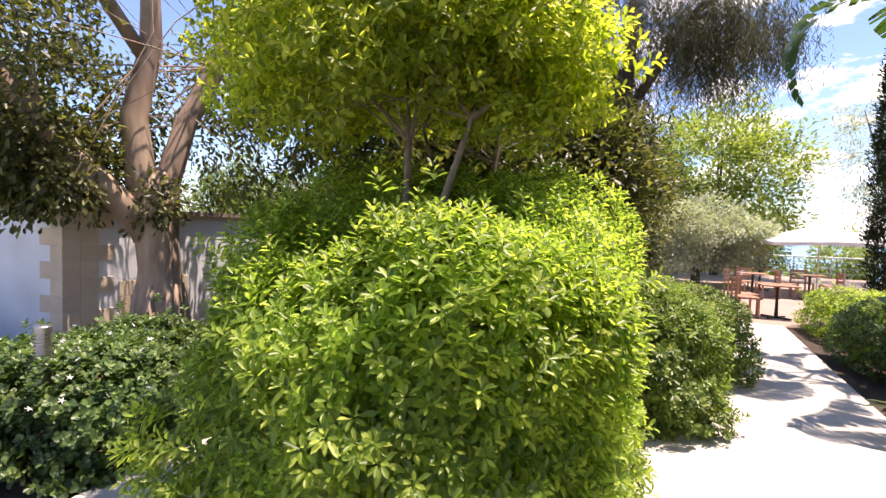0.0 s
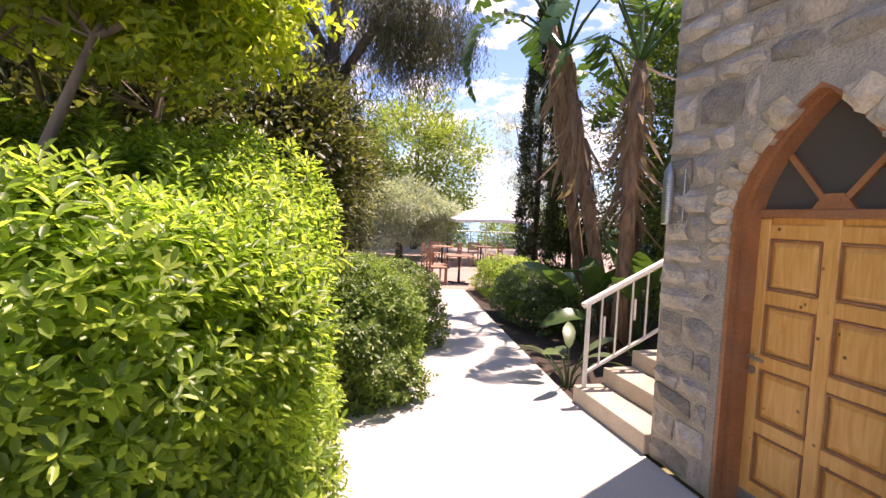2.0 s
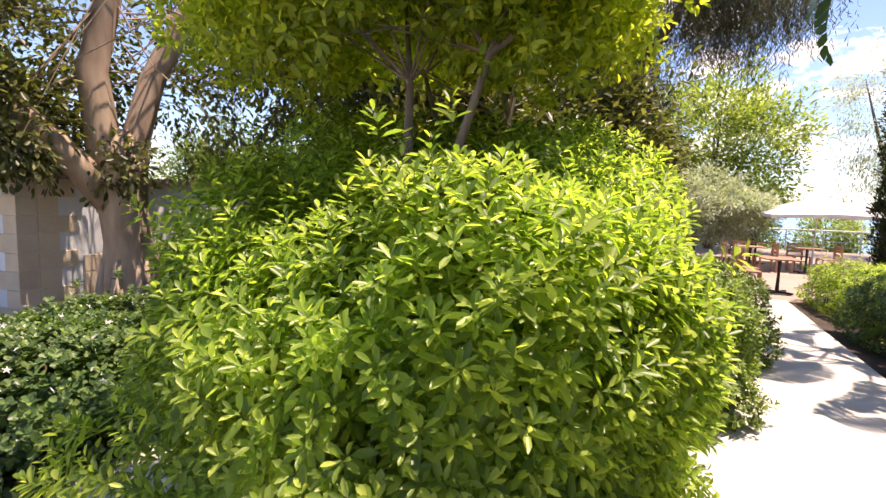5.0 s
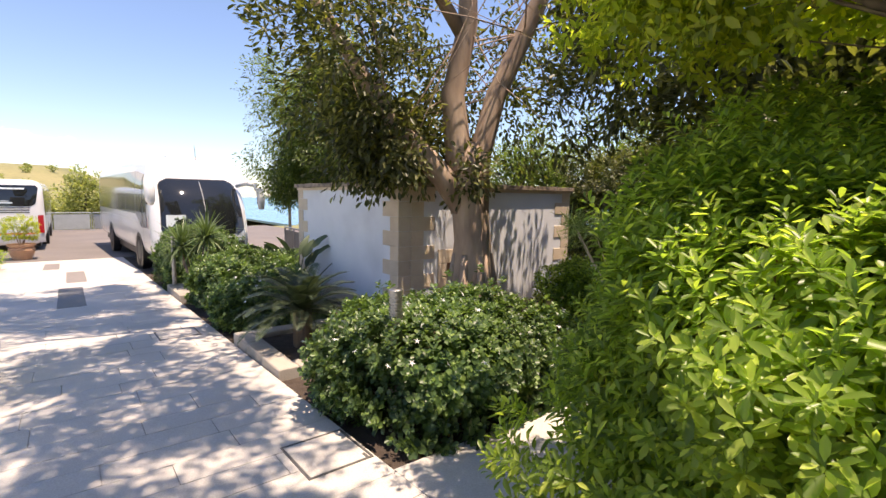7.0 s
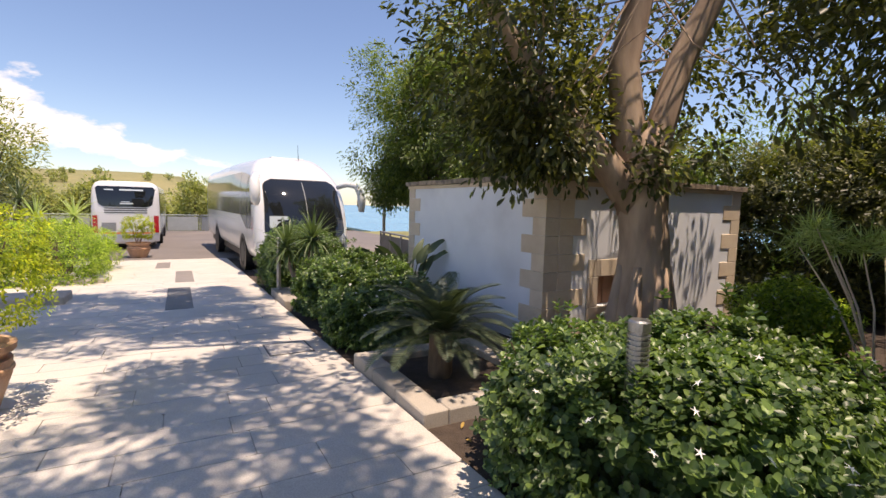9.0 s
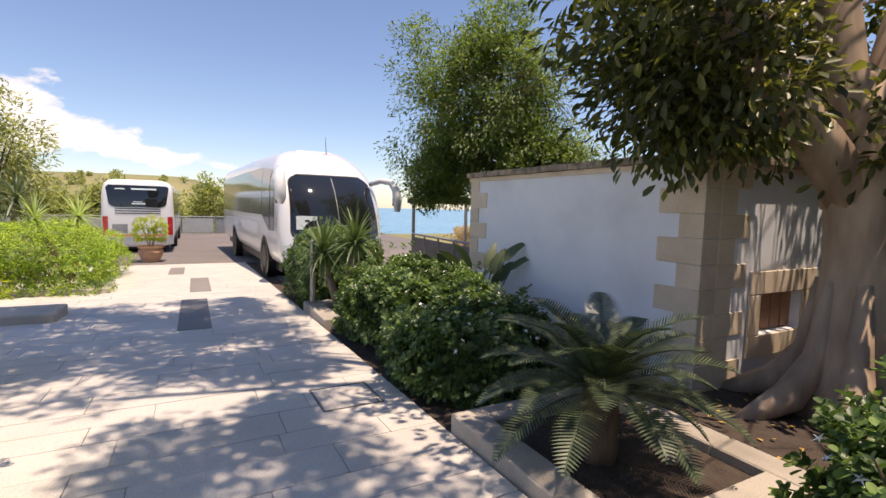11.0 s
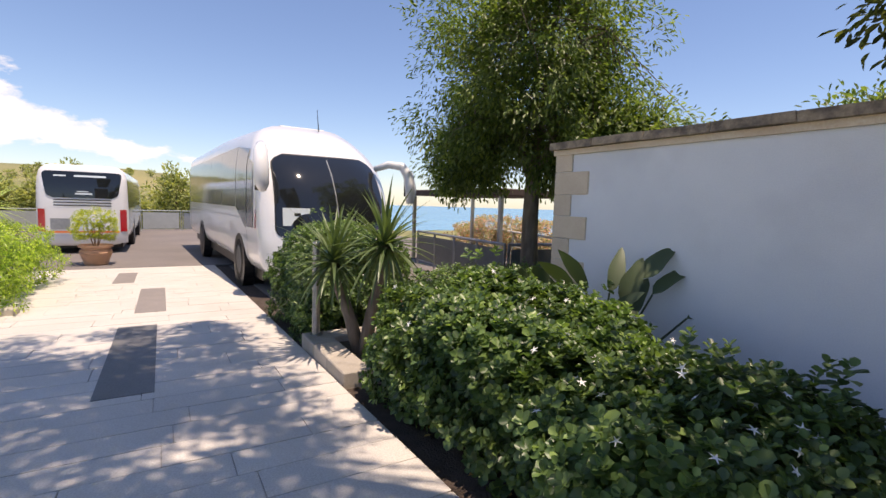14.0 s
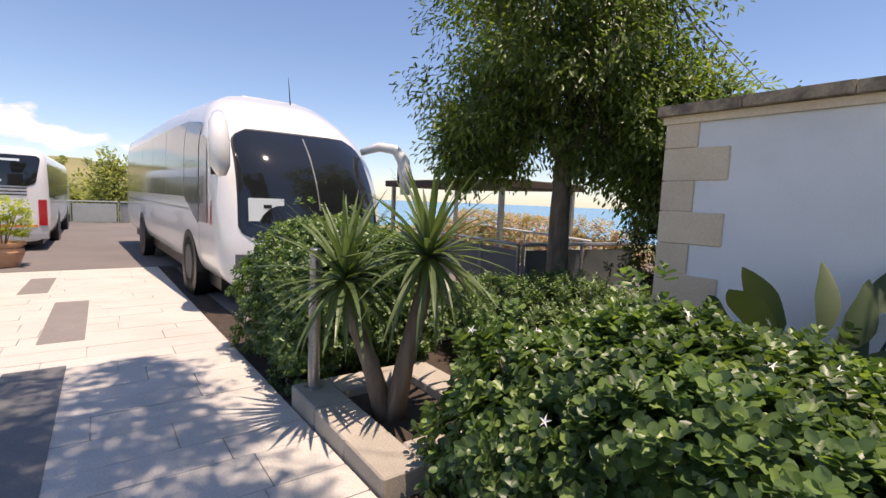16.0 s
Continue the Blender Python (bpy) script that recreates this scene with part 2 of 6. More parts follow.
F_BRIGHT = foliage("bright_leaves", (0.100, 0.162, 0.037), (0.22, 0.315, 0.062), (0.54, 0.61, 0.14), 0.36, 0.56)
F_MID = foliage("path_shrub_leaves", (0.07, 0.115, 0.03), (0.14, 0.215, 0.05), (0.32, 0.40, 0.09), 0.4, 0.32)
F_CROWN = foliage("small_tree_leaves", (0.14, 0.19, 0.03), (0.28, 0.33, 0.055), (0.55, 0.53, 0.09), 0.42, 0.66)
F_DARK = foliage("dark_shrub_leaves", (0.040, 0.078, 0.030), (0.088, 0.152, 0.052), (0.24, 0.34, 0.10), 0.40, 0.28)
F_FICUS = foliage("fig_tree_leaves", (0.042, 0.050, 0.023), (0.085, 0.096, 0.035), (0.22, 0.22, 0.055), 0.42, 0.36)
F_WILLOW = foliage("fine_green_leaves", (0.06, 0.095, 0.03), (0.12, 0.17, 0.045), (0.24, 0.30, 0.075), 0.4, 0.45)
F_OLIVE = foliage("olive_leaves", (0.24, 0.27, 0.22), (0.40, 0.43, 0.36), (0.56, 0.58, 0.50), 0.55, 0.3)
F_LIGHT = foliage("light_green_leaves", (0.13, 0.17, 0.04), (0.23, 0.29, 0.075), (0.37, 0.42, 0.12), 0.5, 0.45)
F_NEEDLE = foliage("drooping_needles", (0.055, 0.06, 0.042), (0.10, 0.105, 0.07), (0.17, 0.17, 0.11), 0.7, 0.3)
F_CYPRESS = foliage("cypress_leaves", (0.022, 0.035, 0.012), (0.042, 0.06, 0.02), (0.08, 0.10, 0.03), 0.7, 0.15)
F_BIG = foliage("broad_leaves", (0.035, 0.085, 0.03), (0.06, 0.13, 0.04), (0.12, 0.2, 0.05), 0.3, 0.25)
F_STREL = foliage("dark_paddle_leaves", (0.028, 0.045, 0.026), (0.045, 0.07, 0.038), (0.08, 0.11, 0.05), 0.55, 0.12)
F_YUCCA = foliage("sword_leaves", (0.04, 0.075, 0.03), (0.075, 0.125, 0.05), (0.15, 0.20, 0.08), 0.4, 0.2)
F_CYCAD = foliage("cycad_leaflets", (0.045, 0.065, 0.04), (0.08, 0.11, 0.06), (0.13, 0.16, 0.09), 0.4, 0.15)
F_DRYFROND = foliage("dry_brown_fronds", (0.13, 0.09, 0.07), (0.24, 0.17, 0.13), (0.36, 0.27, 0.21), 0.9, 0.2)
F_PALE = foliage("pale_feathery_leaves", (0.18, 0.25, 0.09), (0.32, 0.42, 0.18), (0.5, 0.58, 0.3), 0.5, 0.4)
F_FAR = foliage("far_tree_leaves", (0.17, 0.20, 0.09), (0.30, 0.32, 0.15), (0.46, 0.44, 0.21), 0.8, 0.4)
F_PINK = foliage("pink_flowers", (0.20, 0.24, 0.10), (0.48, 0.37, 0.27), (0.62, 0.30, 0.30), 0.7, 0.3)
F_FLOWER = plain("white_petals", (0.8, 0.8, 0.78), 0.6)
B_FICUS = bark("fig_bark", (0.46, 0.34, 0.25), (0.27, 0.19, 0.14), 4)
B_BROWN = bark("brown_bark", (0.22, 0.14, 0.085), (0.10, 0.065, 0.045), 9)
B_GREY = bark("grey_bark", (0.14, 0.11, 0.085), (0.07, 0.055, 0.045), 9)
B_TRUNK = bark("olive_brown_bark", (0.26, 0.20, 0.15), (0.14, 0.105, 0.08), 8)
B_PALM = bark("fibrous_trunk", (0.40, 0.26, 0.17), (0.18, 0.11, 0.075), 12)

# ---- builders ----


def gz(x):
    """Height of the paved ground: level by the tower, then falling gently towards the coaches."""
    return 0.034 * max(min(x, 0.0), -24.0)


def thing(name, label, category, at=(0, 0, 0), group="", kind="", turn=0.0):
    ob = new(name)
    ob.matrix_world = pose(*at, 0, 0, turn)
    ob.empty_display_size = 0.1
    return tagged(ob, label, category, group, kind)


def part(name, bm, material, parent=None, label="", smooth=False, kind=""):
    """Links a bmesh or a mesh as one object under a thing, in that thing's own coordinates."""
    if isinstance(bm, bpy.types.Mesh):
        me = bm
    else:
        me = bpy.data.meshes.new(name)
        bmesh.ops.recalc_face_normals(bm, faces=bm.faces)
        bm.to_mesh(me)
        bm.free()
    if not me.materials:
        me.materials.append(material)
    if smooth:
        me.polygons.foreach_set("use_smooth", np.ones(len(me.polygons), dtype=bool))
    ob = new(name, me)
    if parent:
        ob.parent = parent
    return tagged(ob, label, "", "", kind)


def solid(name, bm, material, label, category, kind="structure", smooth=False):
    ob = part(name, bm, material, None, "", smooth)
    return tagged(ob, label, category, "", kind)


def box(bm, x0, x1, y0, y1, z0, z1, bevel=0.0, seg=1):
    r = bmesh.ops.create_cube(bm, size=1)
    bmesh.ops.transform(bm, matrix=Matrix.LocRotScale(((x0 + x1) / 2, (y0 + y1) / 2, (z0 + z1) / 2), None, (abs(x1 - x0), abs(y1 - y0), abs(z1 - z0))), verts=r["verts"])
    if bevel:
        es = list({e for v in r["verts"] for e in v.link_edges})
        bmesh.ops.bevel(bm, geom=es, offset=bevel, segments=seg, affect="EDGES", profile=0.6)
    return bm


def box_bm(*a, **k):
    return box(bmesh.new(), *a, **k)


def tube(bm, pts, radii, sides=10, caps=True, wob=0.0, rnd=None):
    """A tapered tube along points."""
    pts = [Vector(p) for p in pts]
    if not isinstance(radii, (list, tuple)):
        radii = [radii] * len(pts)
    rings = []
    up = None
    for i, p in enumerate(pts):
        d = (pts[min(i + 1, len(pts) - 1)] - pts[max(i - 1, 0)]).normalized()
        if up is None:
            up = d.orthogonal().normalized()
        up = (up - d * up.dot(d)).normalized()
        side = d.cross(up)
        ring = []
        for k in range(sides):
            a = 2 * math.pi * k / sides
            r = radii[i]
            if wob:
                q = noise.noise(Vector((math.cos(a) * 1.3, math.sin(a) * 1.3, i * 0.5 + p.x))) + 0.5 * noise.noise(Vector((math.cos(a) * 3, math.sin(a) * 3, i * 0.35 + p.y)))
                r *= 1 + wob * q
            ring.append(bm.verts.new(p + (up * math.cos(a) + side * math.sin(a)) * r))
        rings.append(ring)
    for a, b in zip(rings, rings[1:]):
        for k in range(sides):
            bm.faces.new((a[k], a[(k + 1) % sides], b[(k + 1) % sides], b[k]))
    if caps:
        bm.faces.new(rings[0][::-1])
        bm.faces.new(rings[-1])
    return bm


def lathe(bm, profile, sides=24, at=(0, 0, 0)):
    """A turned shape from (radius, height) pairs."""
    rings = [[bm.verts.new((at[0] + r * math.cos(2 * math.pi * k / sides), at[1] + r * math.sin(2 * math.pi * k / sides), at[2] + z)) for k in range(sides)] for r, z in profile]
    for a, b in zip(rings, rings[1:]):
        for k in range(sides):
            bm.faces.new((a[k], a[(k + 1) % sides], b[(k + 1) % sides], b[k]))
    bm.faces.new(rings[0][::-1])
    bm.faces.new(rings[-1])
    return bm


def leaf_mesh(name, pos, axis, nrm, length, width, cup=0.15, bend=0.15, shape="oval"):
    """Many leaves as one mesh. Each is a folded blade of six corners round a midrib."""
    n = len(pos)
    axis = axis / np.maximum(np.linalg.norm(axis, axis=1, keepdims=True), 1e-6)
    side = np.cross(axis, nrm)
    side /= np.maximum(np.linalg.norm(side, axis=1, keepdims=True), 1e-6)
    up = np.cross(side, axis)
    L, W = np.asarray(length).reshape(-1, 1) * np.ones((n, 1)), np.asarray(width).reshape(-1, 1) * np.ones((n, 1))
    wide = {"oval": ((0.36, 0.42), (0.74, 0.47)), "round": ((0.22, 0.40), (0.60, 0.52), (0.90, 0.30))}.get(shape)
    if wide:
        right = [pos + axis * L * t + side * W * w + up * (cup * W - bend * L * t * t * 0.7) for t, w in wide]
        left = [pos + axis * L * t - side * W * w + up * (cup * W - bend * L * t * t * 0.7) for t, w in wide]
        v = np.stack([pos, *right, pos + axis * L - up * bend * L, *left[::-1]], axis=1)
        m = len(wide)
        faces = np.array([list(range(m + 2)), [0] + list(range(m + 1, 2 * m + 2))])
    else:
        v = np.stack([pos + side * W * 0.5, pos + axis * L * 0.6 + side * W * 0.4 - up * bend * L * 0.3, pos + axis * L - up * bend * L, pos + axis * L * 0.6 - side * W * 0.4 - up * bend * L * 0.3, pos - side * W * 0.5], axis=1)
        faces = np.array([[0, 1, 3, 4], [1, 2, 3, 3]])
    k = v.shape[1]
    me = bpy.data.meshes.new(name)
    if wide:
        f = (faces[None] + (np.arange(n) * k)[:, None, None]).reshape(-1)
        sizes = np.full(2 * n, faces.shape[1])
    else:
        base = (np.arange(n) * k)[:, None]
        f = np.concatenate([base + np.array([[0, 1, 3, 4]]), base + np.array([[1, 2, 3]])], axis=1).reshape(-1)
        sizes = np.tile([4, 3], n)
    me.vertices.add(n * k)
    me.vertices.foreach_set("co", v.reshape(-1).astype(np.float32))
    me.loops.add(len(f))
    me.loops.foreach_set("vertex_index", f.astype(np.int32))
    me.polygons.add(len(sizes))
    me.polygons.foreach_set("loop_start", np.concatenate([[0], np.cumsum(sizes)[:-1]]).astype(np.int32))
    me.update(calc_edges=True)
    return me


def unit(rng, n):
    d = rng.normal(size=(n, 3))
    return d / np.linalg.norm(d, axis=1, keepdims=True)


def lumps(rng, centre, radii, count, low=-1.0, inner=0.55):
    """Centres of leaf clumps in an uneven ellipsoid, most of them near its skin."""
    d = unit(rng, count * 3)
    d = d[d[:, 2] > low][:count]
    r = inner + (1 - inner) * rng.random((len(d), 1)) ** 0.6
    wob = 1 + 0.22 * np.sin(d[:, :1] * 5.1 + centre[0]) * np.cos(d[:, 1:2] * 4.3 + centre[1]) + 0.12 * np.sin(d[:, 2:3] * 7 + centre[0] * 2)
    return np.asarray(centre) + d * r * wob * np.asarray(radii), d


def sprays(rng, centres, outs, per, spread, leaf_l, leaf_w, droop=0.0, flat=0.5, rise=0.35):
    """Leaves round each clump centre, pointing out and up, in rosettes."""
    n = len(centres) * per
    c = np.repeat(centres, per, axis=0)
    o = np.repeat(outs, per, axis=0)
    off = unit(rng, n) * (rng.random((n, 1)) ** 0.5) * spread
    pos = c + off
    axis = o * 0.7 + unit(rng, n) * 0.75 + off / max(spread, 1e-3) * 0.5
    axis[:, 2] += rise - droop
    nrm = np.tile([0.0, 0.0, 1.0], (n, 1)) * (flat + 0.3) + o * 0.4 + unit(rng, n) * 0.45
    L = leaf_l * (0.65 + 0.6 * rng.random(n))
    return pos, axis, nrm, L, L * leaf_w


def rosettes(rng, tips, outs, per, leaf_l, leaf_w, rise=0.5, level=0.6):
    """Whorls of leaves at shoot tips: each shoot carries a fan of leaves along its last stretch."""
    n = len(tips) * per
    c = np.repeat(tips, per, axis=0)
    shoot = outs + np.array([0, 0, rise]) + unit(rng, len(outs)) * 0.35
    shoot /= np.linalg.norm(shoot, axis=1, keepdims=True)
    s = np.repeat(shoot, per, axis=0)
    along = np.tile(np.linspace(0.0, 1.0, per), len(tips))[:, None]
    a = np.tile(np.arange(per) * 2.4, len(tips))[:, None] + np.repeat(rng.random(len(tips)) * 6.28, per)[:, None]
    u = np.cross(s, unit(rng, n))
    u /= np.maximum(np.linalg.norm(u, axis=1, keepdims=True), 1e-6)
    ref = np.cross(s, np.array([0.3, 0.5, 0.81]))
    ref /= np.maximum(np.linalg.norm(ref, axis=1, keepdims=True), 1e-6)
    w = np.cross(s, ref)
    radial = ref * np.cos(a) + w * np.sin(a)
    L = leaf_l * (0.75 + 0.45 * rng.random(n)) * (1.05 - 0.45 * along[:, 0])
    pos = c + s * (along - 0.7) * leaf_l * 1.1 + radial * 0.006
    axis = radial * (1.0 - 0.35 * along) + s * (0.22 + 0.6 * along)
    nrm = s * (1.25 - level) + np.array([0, 0, level]) + unit(rng, n) * (0.18 if level > 0.5 else 0.4)
    return pos, axis, nrm, L, L * leaf_w


def join(*sets):
    return [np.concatenate(a) for a in zip(*sets)]


def box_shell(rng, lo, hi, count, rough=0.10, flare=0.0):
    """Shoot tips over the skin of a clipped, rounded bush between two corners; returns places and outward ways."""
    lo, hi = np.asarray(lo, float), np.asarray(hi, float)
    c, h = (lo + hi) / 2, (hi - lo) / 2
    d = unit(rng, count * 2)
    d = d[d[:, 2] > -0.85][:count]
    p = np.where(d[:, 2:3] < 0, 6.0, 2.7)
    s = 1.0 / (np.abs(d) ** p).sum(axis=1, keepdims=True) ** (1 / p)
    q = d * s
    grad = np.sign(q) * np.abs(q) ** (p - 1) / h
    out = grad / np.linalg.norm(grad, axis=1, keepdims=True)
    ph = c[0] * 3 + c[1] * 7
    wob = 1 + rough * (np.sin(q[:, :1] * 4 + ph) * np.cos(q[:, 1:2] * 5 + ph * 1.3) + 0.7 * np.sin(q[:, 2:3] * 6 + q[:, :1] * 5 + ph) + 0.9 * (rng.random((len(q), 1)) - 0.6))
    place = q * h * wob
    place[:, :2] *= 1 - flare * np.clip(q[:, 2:3], -1, 1)
    return c + place, out


def bush(name, label, category, lo, hi, tips, per, leaf_l, leaf_w, mat, stem_mat, group="", rough=0.10, flare=0.0, seed=1, rise=0.5, shape="oval"):
    """A shrub: short stems in its heart, whorls of leaves over an uneven skin, and a thinner layer inside."""
    rng = np.random.default_rng(seed)
    cx, cy = (lo[0] + hi[0]) / 2, (lo[1] + hi[1]) / 2
    ob = thing(name, label, category, (cx, cy, lo[2]), group)
    t, o = box_shell(rng, lo, hi, tips, rough, flare)
    pick = rng.random(len(t)) < 0.05
    t[pick] = t[pick] + (o[pick] * 0.6 + np.array([0, 0, 0.7])) * rng.random((pick.sum(), 1)) * 0.16
    t2, o2 = box_shell(rng, np.array(lo) + 0.12, np.array(hi) - 0.12, max(tips // 2, 10), rough, flare)
    t3, o3 = box_shell(rng, np.array(lo) + 0.28, np.array(hi) - 0.28, max(tips // 3, 10), rough, flare)
    sets = join(*(rosettes(rng, a, b, per, leaf_l, leaf_w, rise, 0.3 if shape == "round" else 0.6) for a, b in ((t, o), (t2, o2), (t3, o3))))
    sets[0] = sets[0] - np.array([cx, cy, lo[2]])
    keep = sets[0][:, 2] > 0.01
    sets = [s[keep] for s in sets]
    part("foliage", leaf_mesh("foliage", *sets, shape=shape), mat, ob, kind="stuff")
    bm = bmesh.new()
    hx, hy, hz = (hi[0] - lo[0]) / 2, (hi[1] - lo[1]) / 2, hi[2] - lo[2]
    for k in range(int(12 + 10 * hx * hy)):
        bx, by = rng.uniform(-0.6, 0.6) * hx, rng.uniform(-0.6, 0.6) * hy
        tx, ty = bx + rng.uniform(-0.3, 0.3) * hx, by + rng.uniform(-0.3, 0.3) * hy
        tube(bm, [(bx, by, -0.03), ((bx + tx) / 2 + 0.02, (by + ty) / 2, hz * 0.45), (tx, ty, hz * 0.85)], [0.014, 0.010, 0.004], 5, False)
    part("branchwork", bm, stem_mat, ob, kind="stuff")
    return ob


def crown_tree(name, label, at, height, trunk, limbs, clumps, mat, bark_mat, seed, category="tree", group="", leaf_kind="stuff"):
    """A tree from a trunk line, limb lines and clumps of leaves, all relative to its foot."""
    ob = thing(name, label, category, at, group)
    bm = bmesh.new()
    pts, rad, wob = trunk
    tube(bm, pts, rad, 14, True, wob)
    part("trunk", bm, bark_mat, ob, smooth=True)
    for pts, rad in limbs:
        bm = bmesh.new()
        tube(bm, pts, rad, 8, True, 0.08)
        part("limb", bm, bark_mat, ob, smooth=True)
    part("crown", leaf_mesh("crown", *clumps), mat, ob, kind=leaf_kind)
    return ob


def twigs(rng, start, tips, r0=0.02):
    """Thin branches from a few starts to clump centres."""
    bm = bmesh.new()
    for t in tips:
        s = np.asarray(start[rng.integers(len(start))], float)
        mid = (s + t) / 2 + unit(rng, 1)[0] * 0.12 * np.linalg.norm(t - s) + np.array([0, 0, 0.08])
        tube(bm, [s, mid, t], [r0, r0 * 0.6, r0 * 0.2], 5, False)
    return bm

# ---- ground, lake, hills ----


def terrain(x, y):
    base = gz(x) - 0.10
    far_w = max(0.0, -x - 41.0)
    far_n = max(0.0, y - 27.0)
    drop = min(9.0, far_w * 0.10) if far_w else 0.0
    drop = max(drop, min(14.0, far_n * 0.35))
    z = base - drop
    if x < -70 and y < 30 - 0.10 * (x + 70):
        s = min(1.0, (-x - 70) / 320.0)
        side = max(0.0, min(1.0, (30 - 0.10 * (x + 70) - y) / 60.0))
        z += (28.0 * s * s * (3 - 2 * s) + 4 * noise.noise(Vector((x * 0.006, y * 0.006, 3)))) * side
    return z


def axis_steps(lo, hi, fine_lo, fine_hi, step):
    a = [v for v in np.arange(fine_lo, fine_hi, step)]
    g, v = step, fine_hi
    while v < hi:
        a.append(v)
        g *= 1.25
        v += g
    a.append(hi)
    g, v = step, fine_lo - step
    while v > lo:
        a.insert(0, v)
        g *= 1.25
        v -= g
    a.insert(0, lo)
    return a


bm = bmesh.new()
gxs, gys = axis_steps(-2500, 2500, -48, 20, 2.0), axis_steps(-2500, 2500, -24, 30, 2.0)
gv = [[bm.verts.new((x, y, terrain(x, y))) for y in gys] for x in gxs]
for i in range(len(gxs) - 1):
    for j in range(len(gys) - 1):
        bm.faces.new((gv[i][j], gv[i + 1][j], gv[i + 1][j + 1], gv[i][j + 1]))
solid("ground", bm, M_GRASSHILL, "dry grassy ground that rises to a low hill", "ground", smooth=True)
solid("water", box_bm(-2400, 2400, 70, 2480, -11.0, -10.0), M_WATER, "pale blue lake water far below the terrace", "lake")


def sheet(name, poly, z_of, thick, material, label, category):
    """A flat paved piece with a polygon outline that follows the ground."""
    bm = bmesh.new()
    top = [bm.verts.new((x, y, z_of(x))) for x, y in poly]
    low = [bm.verts.new((x, y, z_of(x) - thick)) for x, y in poly]
    bm.faces.new(top)
    bm.faces.new(low[::-1])
    for k in range(len(poly)):
        bm.faces.new((top[k], top[(k + 1) % len(poly)], low[(k + 1) % len(poly)], low[k]))
    return solid(name, bm, material, label, category)


EDGE_Y = 1.84
# paving out of view, added to throw sunlight back onto the garden wall
sheet("forecourt", [(-22.0, -18), (6, -18), (6, -6.004), (-22.0, -6.004)], lambda x: gz(x), 0.25, M_PAVE, "unseen pale limestone paving added to bounce light", "pavement")
walk_bed = sheet("pavement", [(-22.0, -6), (0, -6), (0, EDGE_Y), (-22.0, EDGE_Y)], lambda x: gz(x) - 0.014, 0.25, M_JOINT, "long pale limestone-paved walkway in dappled shade", "pavement")
sheet("asphalt_yard", [(-40, -18), (-22.0, -18), (-22.0, 13), (-40, 13)], lambda x: gz(x), 0.25, M_ASPHALT, "worn reddish-grey asphalt coach yard", "road")
plaza = sheet("plaza", [(0, -6), (6, -6), (6, 2.4), (2.46, 2.6), (2.46, 4.40), (2.85, 7.5), (3.35, 11.2), (2.35, 11.2), (1.85, 8.4), (0.95, 4.9), (0.15, 4.2), (0.0, 1.84)], lambda x: 0.0, 0.25, M_PAVE, "sunlit pale stone path leading to a terrace", "path")
spur = sheet("side_path", [(-3.25, EDGE_Y), (-1.95, EDGE_Y), (-1.6, 4.15), (-3.2, 4.15)], lambda x: gz(x), 0.25, M_PAVE, "short pale stone side path between shrubs", "path")
sheet("terrace", [(-4, 11.2), (16, 11.2), (16, 27), (-4, 27)], lambda x: -0.02, 0.3, M_REDPAVE, "sunny terrace paved in reddish stone", "terrace")
sheet("garden_bed", [(-21.9, EDGE_Y + 0.01), (-3.26, EDGE_Y + 0.01), (-3.21, 4.16), (-1.6, 4.16), (-1.6, 16), (-21.9, 16)], lambda x: gz(x) - 0.05, 0.2, M_SOIL, "dark garden soil with fallen leaves", "soil")
sheet("shrub_bed", [(-1.94, EDGE_Y + 0.01), (-0.01, EDGE_Y + 0.01), (0.14, 4.2), (0.94, 4.9), (1.84, 8.4), (2.3, 11.19), (-1.59, 11.19), (-1.59, 4.2)], lambda x: -0.09, 0.2, M_SOIL, "dark soil under the clipped shrubs", "soil")
sheet("tower_bed", [(2.47, 4.42), (2.86, 7.5), (3.36, 11.19), (12, 11.19), (12, 4.42)], lambda x: -0.05, 0.2, M_SOIL, "dark soil bed beside the steps", "soil")
sheet("coach_stand", [(-21.9, 16), (-13.0, 16), (-13.0, 2.2), (-21.9, 2.2)], lambda x: gz(x) - 0.02, 0.02, M_ASPHALT, "asphalt strip under the parked coach", "road")

# ---- blue-white garden enclosure ----
WX0, WX1, WY0, WY1, WTOP = -10.72, -6.82, 4.2, 8.35, 1.80
M_BASE = surface("tan_wall_base", (0.58, 0.50, 0.41), (0.62, 0.60, 0.58), 0.9, scale=3, fine=60, bump=0.15)
bm = box_bm(WX0, WX1, WY0, WY0 + 0.25, -0.55, WTOP)
wall_s = solid("wall_south", bm, M_STUCCO, "blue-white stuccoed garden wall, in shade", "wall")
wall_e = thing("wall_east", "blue-white stuccoed wall with a small cellar window", "wall", kind="structure")
for x0, x1, z0, z1 in ((WY0 + 0.25, 5.14, -0.5, WTOP), (5.92, WY1, -0.5, WTOP), (5.14, 5.92, 0.57, WTOP), (5.14, 5.92, -0.5, 0.17)):
    part("wall_panel", box_bm(WX1 - 0.25, WX1, x0, x1, z0, z1), M_STUCCO, wall_e)
part("base_course", box_bm(WX0 + 0.46, WX1 - 0.46, WY0 - 0.004, WY0 + 0.01, -0.5, -0.06), M_BASE, wall_s)
solid("wall_west", box_bm(WX0, WX0 + 0.25, WY0 + 0.25, WY1, -0.6, WTOP), M_STUCCO, "blue-white stuccoed garden wall", "wall")
